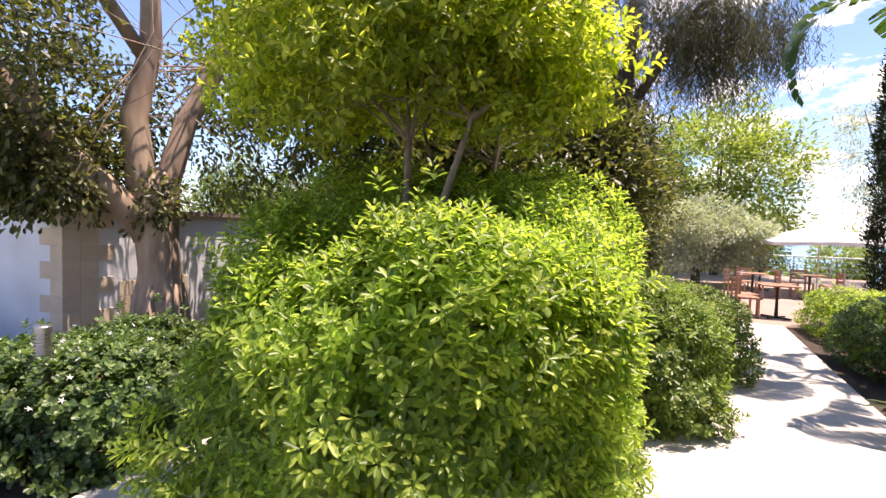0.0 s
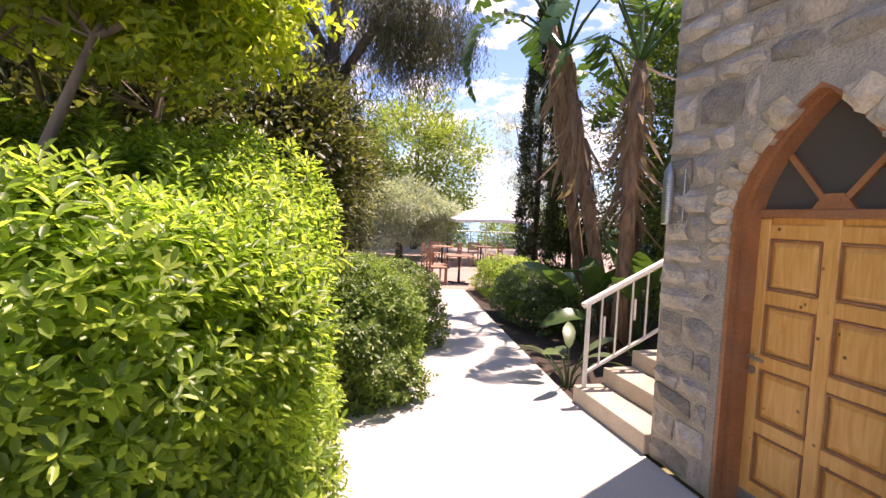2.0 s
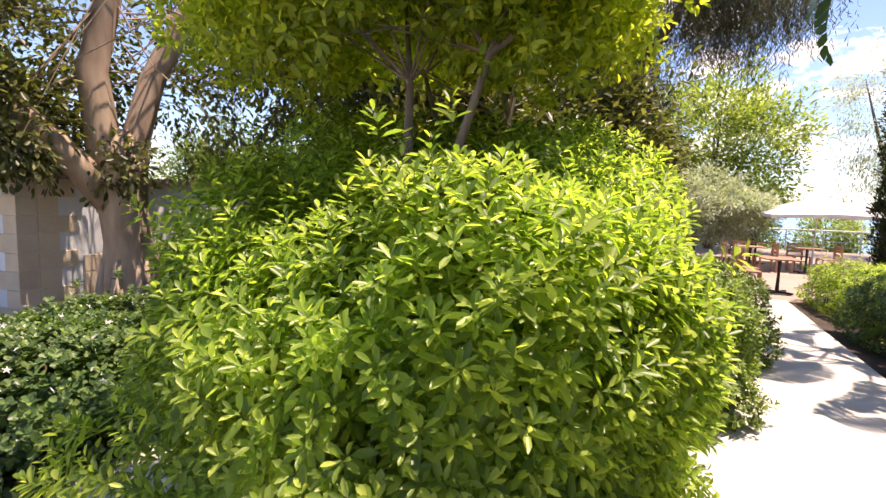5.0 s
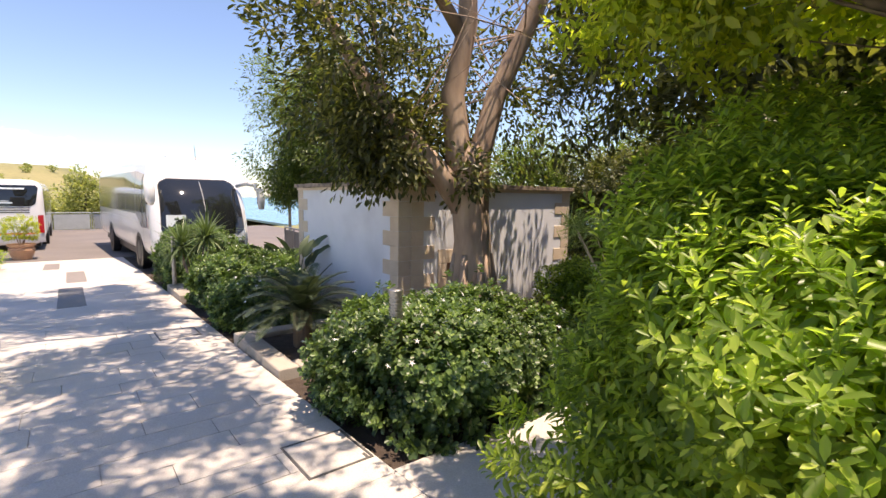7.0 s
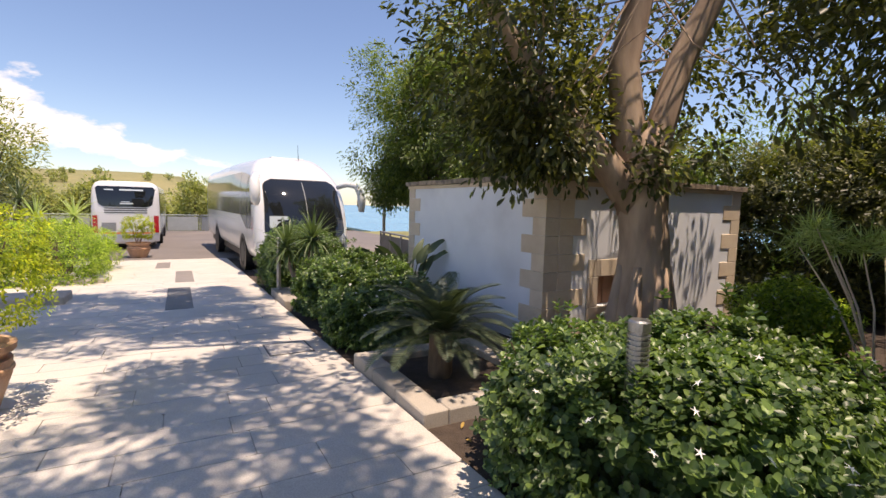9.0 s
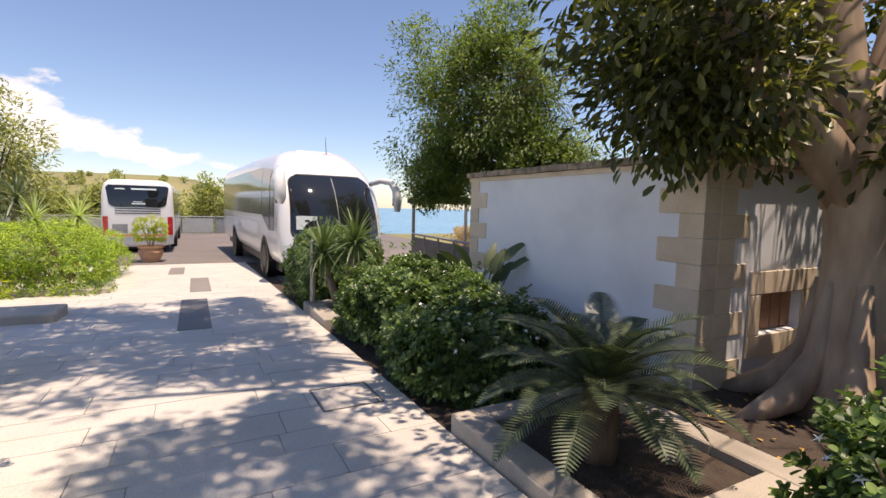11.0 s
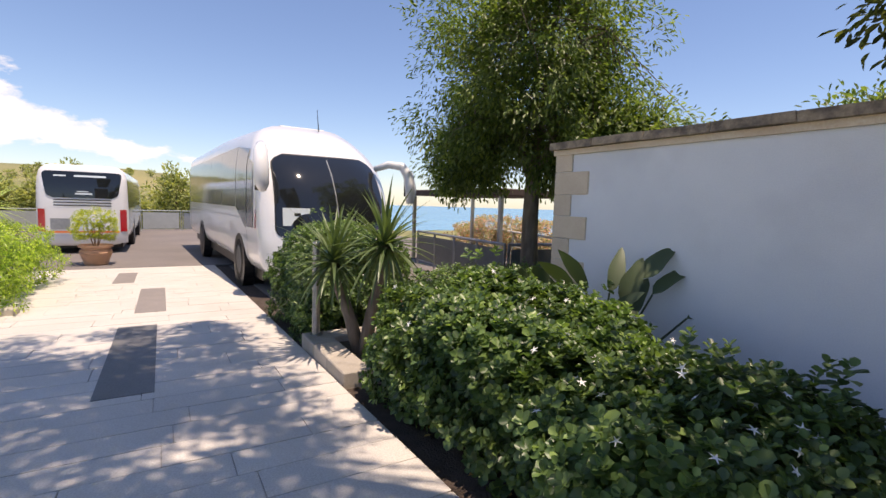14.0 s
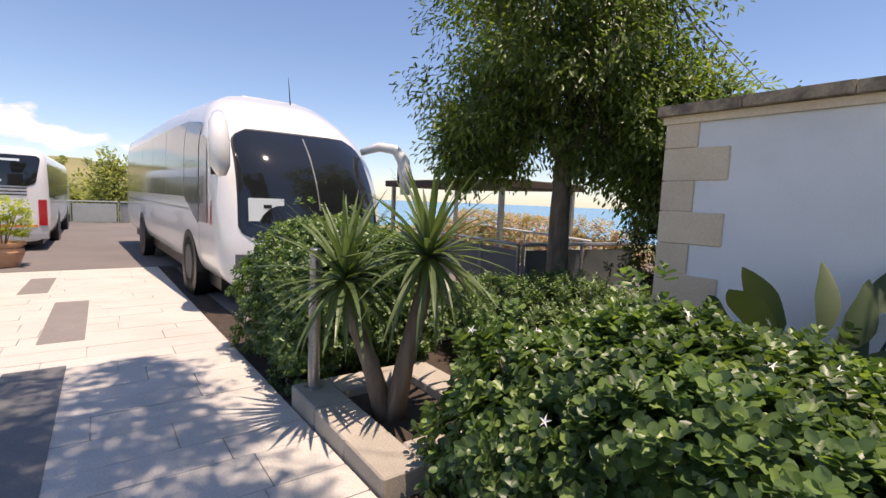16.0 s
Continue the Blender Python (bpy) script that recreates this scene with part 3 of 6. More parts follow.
solid("wall_north", box_bm(WX0 + 0.25, WX1 - 0.25, WY1 - 0.25, WY1, -0.6, WTOP), M_STUCCO, "blue-white stuccoed garden wall", "wall")

# ---- tower with the arched door ----
TX, TY0, TY1, TH = 2.47, -3.0, 3.32, 7.5
DY0, DY1, DZ, AP = 1.80, 2.76, 1.80, 2.46


def arch_half(z):
    """Half width of the pointed opening at a height."""
    h = (DY1 - DY0) / 2
    if z <= DZ:
        return h
    s = min(1.0, (z - DZ) / (AP - DZ))
    return h * (1 - s ** 1.55) ** 0.85


bm = bmesh.new()
zs = [0.0, DZ] + [DZ + (AP - DZ) * k / 14 for k in range(1, 15)]
mid = (DY0 + DY1) / 2
for sgn, yo in ((1, TY1), (-1, TY0)):
    for za, zb in zip(zs, zs[1:]):
        ya, yb = mid + sgn * arch_half(za), mid + sgn * arch_half(zb)
        for xx in (TX + 0.03, TX + 0.45):
            bm.faces.new([bm.verts.new(p) for p in ((xx, yo, za), (xx, ya, za), (xx, yb, zb), (xx, yo, zb))])
        bm.faces.new([bm.verts.new(p) for p in ((TX + 0.03, ya, za), (TX + 0.45, ya, za), (TX + 0.45, yb, zb), (TX + 0.03, yb, zb))])
box(bm, TX + 0.03, TX + 0.45, TY0, TY1, AP, TH)
tower = part("tower_wall", bm, M_MORTAR)
tagged(tower, "old dark basalt tower wall with rough mortar and pointed door arch", "wall", "", "structure")
solid("tower_wall_north", box_bm(TX + 0.45, TX + 4, TY1 - 0.45, TY1 - 0.03, 0, TH), M_MORTAR, "old dark basalt side wall beside the steps", "wall")
solid("tower_wall_east", box_bm(TX + 3.6, TX + 4, TY0, TY1 - 0.45, 0, TH), M_MORTAR, "old dark basalt back wall", "wall")
solid("tower_wall_south", box_bm(TX + 0.45, TX + 3.6, TY0, TY0 + 0.4, 0, TH), M_MORTAR, "old dark basalt side wall", "wall")
solid("tower_roof", box_bm(TX - 0.05, TX + 4.05, TY0 - 0.05, TY1 + 0.05, TH, TH + 0.3), M_MORTAR, "flat stone tower roof", "roof")

# ---- steps and rail beside the tower ----
steps = thing("stone_steps", "three cream limestone steps, stained along the risers", "steps", kind="structure")
for k in range(5):
    x0 = 2.47 + 0.31 * k
    part("step", box_bm(x0 - 0.015, x0 + 0.34, 3.33, 4.38, 0.0 if k == 0 else 0.16 * k, 0.16 * (k + 1), 0.012, 2), M_STEP, steps)
part("landing", box_bm(2.47 + 0.31 * 5, 6.4, 3.33, 4.38, 0.0, 0.8), M_STEP, steps)
part("stringer", box_bm(2.80, 4.0, 3.34, 4.37, 0.0, 0.155), M_STEP, steps)


# ---- coaches ----


def coach(name, label, at, turn, L, W, H, nose, is_rear_view, group):
    ob = thing(name, label, "coach", at, group, "", turn)
    hw = W / 2

    def front_x(y, z, end):
        q = abs(y) / hw
        r = 0.46 * q ** 3.4
        s = max(0.0, (z - 1.0) / (H - 1.0))
        rake = (nose * (0.25 * s + 0.75 * s ** 3.0)) if end > 0 else 0.22 * s ** 4
        low = 0.12 * max(0.0, (0.7 - z) / 0.4) ** 2
        return r * (0.8 if end > 0 else 0.35) + rake + low

    def taper(y, z, f):
        """The roof narrows to a dome towards the front."""
        if is_rear_view or z < 2.45:
            return y
        return y * (1 - 0.26 * f * ((z - 2.45) / (H - 2.45)) ** 1.4)

    def sec(a):
        """Outline of the cross-section."""
        p = 7.0 if math.sin(a) < 0 else 7.5
        c, s = math.cos(a), math.sin(a)
        k = 1 / (abs(c) ** p + abs(s) ** p) ** (1 / p)
        zc = (H + 0.32) / 2
        z = zc + s * k * (H - 0.32) / 2
        y = c * k * hw
        if z > 1.3:
            y *= 1 - 0.035 * ((z - 1.3) / (H - 1.3)) ** 1.5
        return y, z

    bm = bmesh.new()
    N, S = 112, 26
    rings = []
    for i in range(S + 1):
        u = i / S
        ring = []
        for k in range(N):
            y, z = sec(2 * math.pi * k / N)
            xf, xr = -front_x(y, z, 1), -L + front_x(y, z, -1)
            w = u ** 0.9
            ring.append(bm.verts.new((xr + (xf - xr) * w, taper(y, z, max(0.0, (u - 0.62) / 0.38) ** 1.6), z)))
        rings.append(ring)
    for a, b in zip(rings, rings[1:]):
        for k in range(N):
            bm.faces.new((a[k], a[(k + 1) % N], b[(k + 1) % N], b[k]))
    for end, ring in ((1, rings[-1]), (-1, rings[0])):
        prev = ring
        for f in (0.85, 0.65, 0.4, 0.15):
            cur = []
            for k in range(N):
                y, z = sec(2 * math.pi * k / N)
                y, z = y * f, (H + 0.32) / 2 + (z - (H + 0.32) / 2) * f
                x = -front_x(y, z, 1) if end > 0 else -L + front_x(y, z, -1)
                cur.append(bm.verts.new((x, taper(y, z, 1.0 if end > 0 else 0.0), z)))
            for k in range(N):
                bm.faces.new((prev[k], prev[(k + 1) % N], cur[(k + 1) % N], cur[k]))
            prev = cur
        bm.faces.new(prev)
    body = part("body", bm, M_WHITE, ob, "glossy white coachwork", True)

    def end_patch(nm, mat, end, inside, y0, y1, z0, z1, off=0.014, ny=24, nz=18, lab=""):
        """A pane or panel that follows an end of the body; inside(y, z) trims its outline."""
        bm = bmesh.new()
        vs = {}
        for i in range(ny + 1):
            for j in range(nz + 1):
                v0 = j / nz
                z = z0 + (z1 - z0) * v0
                ya, yb = inside(z)
                y = ya + (yb - ya) * i / ny
                x = (-front_x(y, z, 1) + off) if end > 0 else (-L + front_x(y, z, -1) - off)
                vs[i, j] = bm.verts.new((x, taper(y, z, 1.0 if end > 0 else 0.0), z))
        for i in range(ny):
            for j in range(nz):
                bm.faces.new((vs[i, j], vs[i + 1, j], vs[i + 1, j + 1], vs[i, j + 1]))
        return part(nm, bm, mat, ob, lab, True)

    def side_patch(nm, mat, sgn, quad, off=0.012, lab="", parent=None):
        """A pane on a side: corners (x, z) in order, following the tumblehome."""
        bm = bmesh.new()
        n = 8
        (xa, za), (xb, zb), (xc, zc), (xd, zd) = quad
        vs = {}
        for i in range(n + 1):
            for j in range(n + 1):
                u, v = i / n, j / n
                x = (xa * (1 - u) + xb * u) * (1 - v) + (xd * (1 - u) + xc * u) * v
                z = (za * (1 - u) + zb * u) * (1 - v) + (zd * (1 - u) + zc * u) * v
                a = math.asin(max(-1, min(1, 0)))
                lo, hi = -math.pi / 2, math.pi / 2
                for _ in range(24):
                    a = (lo + hi) / 2
                    if sec(a)[1] < z:
                        lo = a
                    else:
                        hi = a
                uu = max(0.0, min(1.0, (x + L) / (L - 0.9))) ** 1.11
                vs[i, j] = bm.verts.new((x, sgn * (taper(sec(a)[0], z, max(0.0, (uu - 0.62) / 0.38) ** 1.6) + off), z))
        for i in range(n):
            for j in range(n):
                bm.faces.new((vs[i, j], vs[i + 1, j], vs[i + 1, j + 1], vs[i, j + 1]))
        return part(nm, bm, mat, parent or ob, lab, True)

    def screen_in(z):
        """How far the windscreen draws in at its rounded top and foot."""
        return 0.05 * (z - 1.1) + 0.20 * max(0.0, (z - 2.42) / 0.26) ** 3 + 0.16 * max(0.0, (1.32 - z) / 0.22) ** 3

    def rear_half(z):
        """Half width of the rear window: wide at the top, drawn in with round corners below."""
        return hw - 0.14 - 0.16 * (2.7 - z) - 0.16 * max(0.0, (2.0 - z) / 0.14) ** 2 - 0.10 * max(0.0, (z - 2.58) / 0.12) ** 2

    # wheels
    for wx in (-2.55 if not is_rear_view else -2.7, -L + 3.9):
        for sgn in (-1, 1):
            bm = bmesh.new()
            tube(bm, [(wx, sgn * (hw - 0.30), 0.5), (wx, sgn * (hw - 0.27), 0.5), (wx, sgn * (hw - 0.06), 0.5), (wx, sgn * (hw + 0.003), 0.5)], [0.47, 0.50, 0.50, 0.44], 28)
            wheel = part("wheel", bm, M_RUBBER, ob, "black rubber tyre")
            bm = bmesh.new()
            tube(bm, [(wx, sgn * (hw + 0.005), 0.5), (wx, sgn * (hw + 0.012), 0.5)], [0.30, 0.27], 24)
            part("rim", bm, M_RIM, wheel, "grey wheel rim darkened for the shade of the arch")
            bm = bmesh.new()
            tube(bm, [(wx, sgn * (hw - 0.25), 0.46), (wx, sgn * (hw + 0.003), 0.46)], [0.60, 0.60], 28)
            part("wheel_arch", bm, M_BLACK, ob, "dark wheel arch")
    part("underbody", box_bm(-L + 0.6, -1.2, -hw + 0.2, hw - 0.2, 0.2, 0.42), M_BLACK, ob)
    if not is_rear_view:
        end_patch("windscreen", M_GLASSDK, 1, lambda z: (-(1.06 - screen_in(z)), 1.13 - screen_in(z)), 0, 0, 1.12, 2.66, lab="dark raked windscreen with rounded corners")
        end_patch("screen_seal", M_BLACK, 1, lambda z: (-(1.085 - screen_in(z)), 1.155 - screen_in(z)), 0, 0, 1.09, 2.685, 0.007)
        bm = bmesh.new()
        tube(bm, [(-front_x(0, z, 1) + 0.02, 0.05, z) for z in (1.5, 1.9, 2.3, 2.6)], 0.012, 5)
        part("screen_divider", bm, M_ALU, ob)
        bm = bmesh.new()
        tube(bm, [(-front_x(0.3, 1.45, 1) + 0.03, 0.35, 1.45), (-front_x(-0.1, 1.42, 1) + 0.05, -0.1, 1.40), (-front_x(0, 1.2, 1) + 0.04, -0.35, 1.22)], 0.012, 5)
        part("wiper", bm, M_BLACK, ob)
        sx = -front_x(-0.78, 1.55, 1)
        bm = bmesh.new()
        box(bm, -0.006, 0.0, -0.24, 0.24, -0.16, 0.16)
        bmesh.ops.transform(bm, matrix=pose(sx + 0.05, -0.72, 1.50, 0, -8, -6), verts=bm.verts)
        sign = part("paper_sign", bm, M_PAPER, ob, "white paper notice behind the windscreen")
        for nm_, mat_, y0, y1, z0, z1 in (("print", M_BLACK, -0.04, 0.07, 0.02, 0.07), ("red_strip", M_RED, -0.02, 0.16, -0.145, -0.125)):
            bm = box_bm(0.001, 0.004, y0, y1, z0, z1)
            bmesh.ops.transform(bm, matrix=pose(sx + 0.05, -0.72, 1.50, 0, -8, -6), verts=bm.verts)
            part(nm_, bm, mat_, sign)
        # side glass, both sides
        for sgn in (-1, 1):
            for k in range(5):
                x1 = -2.92 - k * 1.9
                side_patch("side_window", M_GLASSBLUE, sgn, [(x1 - 1.88, 1.62), (x1, 1.62), (x1, 2.92), (x1 - 1.88, 2.92)], lab="reflecting tinted side window")
            side_patch("front_side_window", M_GLASSBLUE, sgn, [(-2.88, 1.62), (-1.75, 1.20), (-1.75, 2.80), (-2.88, 2.92)], lab="driver side window with slanted sill")
            side_patch("door_glass", M_GLASSBLUE, sgn, [(-1.68, 1.25), (-1.12, 1.25), (-1.22, 2.5), (-1.68, 2.6)], lab="tall door glass")
            for k in range(7):
                xs_ = -3.5 - k * 1.25
                side_patch("locker_seam", M_ALU, sgn, [(xs_, 0.55), (xs_ + 0.012, 0.55), (xs_ + 0.012, 1.38), (xs_, 1.38)], 0.006)
            side_patch("door_seam", M_BLACK, sgn, [(-1.72, 0.5), (-1.70, 0.5), (-1.70, 1.2), (-1.72, 1.2)], 0.006)
            side_patch("roof_seam", M_ALU, sgn, [(-2.905, 1.6), (-2.885, 1.6), (-2.885, 3.1), (-2.905, 3.1)], 0.014)
            side_patch("waist_line", M_ALU, sgn, [(-L + 0.5, 1.40), (-1.3, 1.40), (-1.3, 1.415), (-L + 0.5, 1.415)], 0.006)
            side_patch("marker_lamp", M_RED, sgn, [(-0.95, 1.25), (-0.88, 1.25), (-0.86, 1.6), (-0.93, 1.6)], 0.012)
        # mirrors
        for sgn in (-1, 1):
            bm = bmesh.new()
            if sgn < 0:
                tube(bm, [(-1.05, sgn * (hw - 0.20), 2.72), (-0.62, sgn * (hw - 0.04), 2.76), (-0.34, sgn * (hw + 0.03), 2.62), (-0.22, sgn * (hw + 0.05), 2.34), (-0.20, sgn * (hw + 0.04), 2.06), (-0.22, sgn * (hw + 0.02), 1.94)], [0.06, 0.09, 0.12, 0.135, 0.12, 0.06], 14)
            else:
                tube(bm, [(-0.85, sgn * (hw - 0.16), 2.50), (-0.62, sgn * (hw + 0.06), 2.60), (-0.42, sgn * (hw + 0.26), 2.56), (-0.32, sgn * (hw + 0.36), 2.38), (-0.28, sgn * (hw + 0.40), 2.1), (-0.28, sgn * (hw + 0.39), 1.80)], [0.06, 0.08, 0.09, 0.11, 0.12, 0.08], 14)
            arm = part("mirror_arm", bm, M_WHITE, ob, "white curved mirror horn", True)
            ym, xm = sgn * (hw + (0.04 if sgn < 0 else 0.40)), (-0.34 if sgn < 0 else -0.42)
            part("mirror_glass", box_bm(xm, xm + 0.01, ym - 0.09, ym + 0.09, 1.95, 2.32, 0.004), M_GLASSDK, arm, "dark mirror glass")
        bm = bmesh.new()
        tube(bm, [(-1.9, 0.25, H - 0.06), (-2.0, 0.25, H + 0.42)], [0.012, 0.004], 5)
        part("aerial", bm, M_BLACK, ob)
        part("roof_hatch", box_bm(-3.3, -2.2, -0.5, 0.5, H - 0.03, H + 0.03, 0.02), M_ALU, ob)
        end_patch("lower_grille", M_BLACK, 1, lambda z: (-0.7, 0.7), 0, 0, 0.45, 0.62)
        for sgn in (-1, 1):
            end_patch("headlight", M_GLASSBLUE, 1, (lambda z, s=sgn: (s * 0.75 if s > 0 else -1.12, 1.12 if s > 0 else -0.75)), 0, 0, 0.62, 0.88, 0.012, 8, 4, "clear headlight")
    else:
        end_patch("rear_window", M_GLASSDK, -1, lambda z: (-(rear_half(z)), rear_half(z)), 0, 0, 1.86, 2.70, lab="dark rear window, narrower at its foot")
        for k in range(3):
            end_patch("vent_slot", M_BLACK, -1, lambda z: (-0.75, 0.75), 0, 0, 1.60 + 0.09 * k, 1.635 + 0.09 * k, 0.012, 8, 1)
        for sgn in (-1, 1):
            end_patch("tail_light", M_RED, -1, (lambda z, s=sgn: (s * (hw - 0.22) if s > 0 else -(hw - 0.04), hw - 0.04 if s > 0 else -(hw - 0.22))), 0, 0, 0.78, 1.5, 0.02, 6, 8, "tall red tail light")
        end_patch("reflective_band", M_ORANGE, -1, lambda z: (-(hw - 0.25), hw - 0.25), 0, 0, 0.74, 0.80, 0.012, 8, 1, "orange reflective band")
        end_patch("bumper", M_WHITE, -1, lambda z: (-(hw - 0.02), hw - 0.02), 0, 0, 0.40, 0.62, 0.06, 16, 4, "white rear bumper")
        end_patch("engine_grille", M_ALU, -1, lambda z: (0.35, 0.85), 0, 0, 0.86, 1.20, 0.012, 6, 8)
        end_patch("number_plate", M_PAPER, -1, lambda z: (-0.26, 0.26), 0, 0, 0.88, 1.0, 0.014, 4, 2)
        bars = ((-0.62, 0.22, 2.53, 2.59), (0.42, 0.74, 2.535, 2.58), (-0.25, 0.20, 1.97, 2.02), (-0.15, 0.15, 2.05, 2.08), (-0.5, -0.1, 1.08, 1.13))
        for y0, y1, z0, z1 in bars:
            end_patch("lettering_bar", M_PAPER, -1, (lambda z, a=y0, b=y1: (a, b)), 0, 0, z0, z1, 0.02, 4, 1)
        for sgn in (-1, 1):
            for k in range(5):
                x1 = -2.2 - k * 1.9
                side_patch("side_window", M_GLASSBLUE, sgn, [(x1 - 1.86, 1.55), (x1, 1.55), (x1, 2.5), (x1 - 1.86, 2.5)], lab="tinted side window")
    return ob


coach("tour_coach", "white tour coach parked beside a hedge, dark raked windscreen", (-15.45, 3.36, gz(-17) - 0.03), 2.6, 12.9, 2.54, 3.36, 2.1, False, "parked coaches")
coach("tour_coach", "white tour coach seen from behind, orange reflective band", (-38.0, -1.62, -0.82), 180.0, 12.0, 2.40, 2.92, 0.9, True, "parked coaches")

# ---- trees ----
rng = np.random.default_rng(11)


def cut(sets, keep):
    return [s[keep] for s in sets]


# great fig tree beside the enclosure: low skirt of leaves round the fork, and a high unseen leaf layer added to shade
# the walkway
FX, FY = -5.95, 4.92
fz = gz(FX) - 0.06
c1, o1 = lumps(rng, (-0.2, -0.3, 3.6), (2.25, 2.5, 1.45), 430, -0.95, 0.35)
c2, o2 = lumps(rng, (-0.8, -0.85, 2.65), (1.05, 1.0, 0.65), 150, -1.0, 0.3)
# unseen overhead leaves, trimmed by where their shadow falls to leave sun patches
n3 = 2100
c3 = np.stack([rng.uniform(-6.3, 6.8, n3), rng.uniform(-6.6, -2.5, n3), 8.8 + rng.normal(size=n3) * 0.30], 1)
o3 = unit(rng, n3)
fall = c3[:, :2] + np.array([FX, FY]) - np.array([0.22, 0.11]) * c3[:, 2:3]
thin = np.array([0.45 * noise.noise(Vector((a * 0.55, b * 0.55, 2.0))) + noise.noise(Vector((a * 1.25, b * 1.7, 5.0))) for a, b in fall])
near_bush = (fall[:, 0] > -3.0) & (fall[:, 1] > 0.8)
keep3 = ~near_bush & (fall[:, 0] > -13.7) & (((fall[:, 0] + 7.6) / 1.6) ** 2 + ((fall[:, 1] + 1.35) / 1.05) ** 2 > 1) & (thin < 0.21)
c3, o3 = c3[keep3], o3[keep3]
c4, o4 = lumps(rng, (2.6, 1.6, 4.3), (2.4, 2.3, 1.6), 420, -1.0, 0.3)
ca, oa = np.concatenate([c1, c2, c3, c4]), np.concatenate([o1, o2, o3, o4])
lat, ahead = ca[:, 0] * 0.75 + ca[:, 1] * 0.66, ca[:, 0] * 0.66 - ca[:, 1] * 0.75
gap = (lat > np.where(ca[:, 2] > 2.0, -0.66, -0.42)) & (lat < 1.05) & (ahead > -0.9) & (ca[:, 2] < 5.0) & (ca[:, 2] > 1.0)
drip = (ca[:, 0] < -1.25) & (ca[:, 2] < 2.75)
# leaves dropped where they would shade the papyrus
spot = ca[:, :2] + np.array([FX, FY]) - np.array([0.22, 0.11]) * ca[:, 2:3]
opening = (np.abs(spot[:, 0] + 4.2) < 0.8) & (np.abs(spot[:, 1] - 7.0) < 0.8)
gap = gap | drip | opening
ca, oa = ca[~gap], oa[~gap]
c5, o5 = lumps(rng, (0.16, -0.24, 2.18), (0.30, 0.28, 0.2), 8, -1.0, 0.4)
ca, oa = np.concatenate([ca, c5]), np.concatenate([oa, o5])
fig_limbs = [
    ([(-0.06, -0.06, 1.7), (-0.20, -0.12, 2.5), (-0.31, -0.16, 3.4), (-0.26, 0.05, 4.4), (0.0, -0.2, 6.0), (0.4, -0.9, 7.9)], [0.24, 0.20, 0.17, 0.145, 0.09, 0.04]),
    ([(0.0, 0.02, 1.7), (-0.06, 0.16, 2.5), (0.0, 0.40, 3.4), (0.14, 0.82, 4.35), (0.7, 1.1, 5.6), (1.9, 1.5, 6.9)], [0.22, 0.17, 0.15, 0.14, 0.09, 0.04]),
    ([(-0.06, -0.10, 1.75), (-0.22, -0.40, 2.2), (-0.36, -0.70, 2.55), (-0.62, -1.05, 3.0), (-1.2, -2.0, 4.7), (-2.4, -3.4, 7.5)], [0.20, 0.17, 0.16, 0.12, 0.08, 0.04]),
    ([(-0.28, 0.0, 4.2), (-0.4, -1.2, 5.6), (-0.8, -3.0, 7.6), (-1.0, -4.6, 8.6)], [0.10, 0.08, 0.05, 0.02]),
]
fig = crown_tree("fig_tree", "large fig tree with a fluted grey-brown trunk and dark crown", (FX, FY, fz), 9,
                 ([(0.05, 0.05, -0.05), (0.03, 0.03, 0.25), (0, 0, 0.7), (-0.02, 0, 1.3), (-0.05, -0.05, 1.9), (-0.04, -0.04, 2.3), (-0.04, -0.02, 2.7)], [0.52, 0.40, 0.31, 0.27, 0.26, 0.22, 0.10], 0.22),
                 fig_limbs, sprays(rng, ca, oa, 44, 0.33, 0.115, 0.42, droop=0.55), F_FICUS, B_FICUS, 3)
part("twig_spray", twigs(rng, [p for l, r in fig_limbs for p in l[2:]], ca[: len(c1)][::7], 0.014), B_FICUS, fig)
for a in np.linspace(0, 6.0, 8):
    bm = bmesh.new()
    d = Vector((math.cos(a), math.sin(a), 0))
    tube(bm, [d * 0.25 + Vector((0, 0, 1.1)), d * 0.31 + Vector((0, 0, 0.5)), d * 0.52 + Vector((0, 0, 0.16)), d * 0.95 + Vector((0, 0, -0.06))], [0.05, 0.10, 0.13, 0.05], 8)
    part("root_flare", bm, B_FICUS, fig, smooth=True)

# drooping fine-leaved tree behind the wall
c1, o1 = lumps(rng, (-0.1, -0.1, 4.3), (1.9, 1.9, 2.2), 400, -1.0, 0.25)
c2, o2 = lumps(rng, (0.9, 0.9, 2.7), (1.3, 1.3, 1.0), 230, -1.0, 0.25)
c3, o3 = lumps(rng, (-1.0, -0.6, 2.7), (0.9, 0.9, 0.8), 110, -1.0, 0.25)
ca, oa = np.concatenate([c1, c2, c3]), np.concatenate([o1, o2, o3])
w_limbs = [([(0, 0, 2.0), (0.3, 0.2, 3.0), (1.0, 0.6, 4.6)], [0.085, 0.06, 0.02]), ([(0, 0, 2.2), (-0.4, -0.3, 3.3), (-0.9, -0.6, 5.0)], [0.085, 0.06, 0.02]), ([(0, 0, 2.4), (0.05, 0.2, 3.8), (0.1, 0.3, 5.8)], [0.09, 0.06, 0.02])]
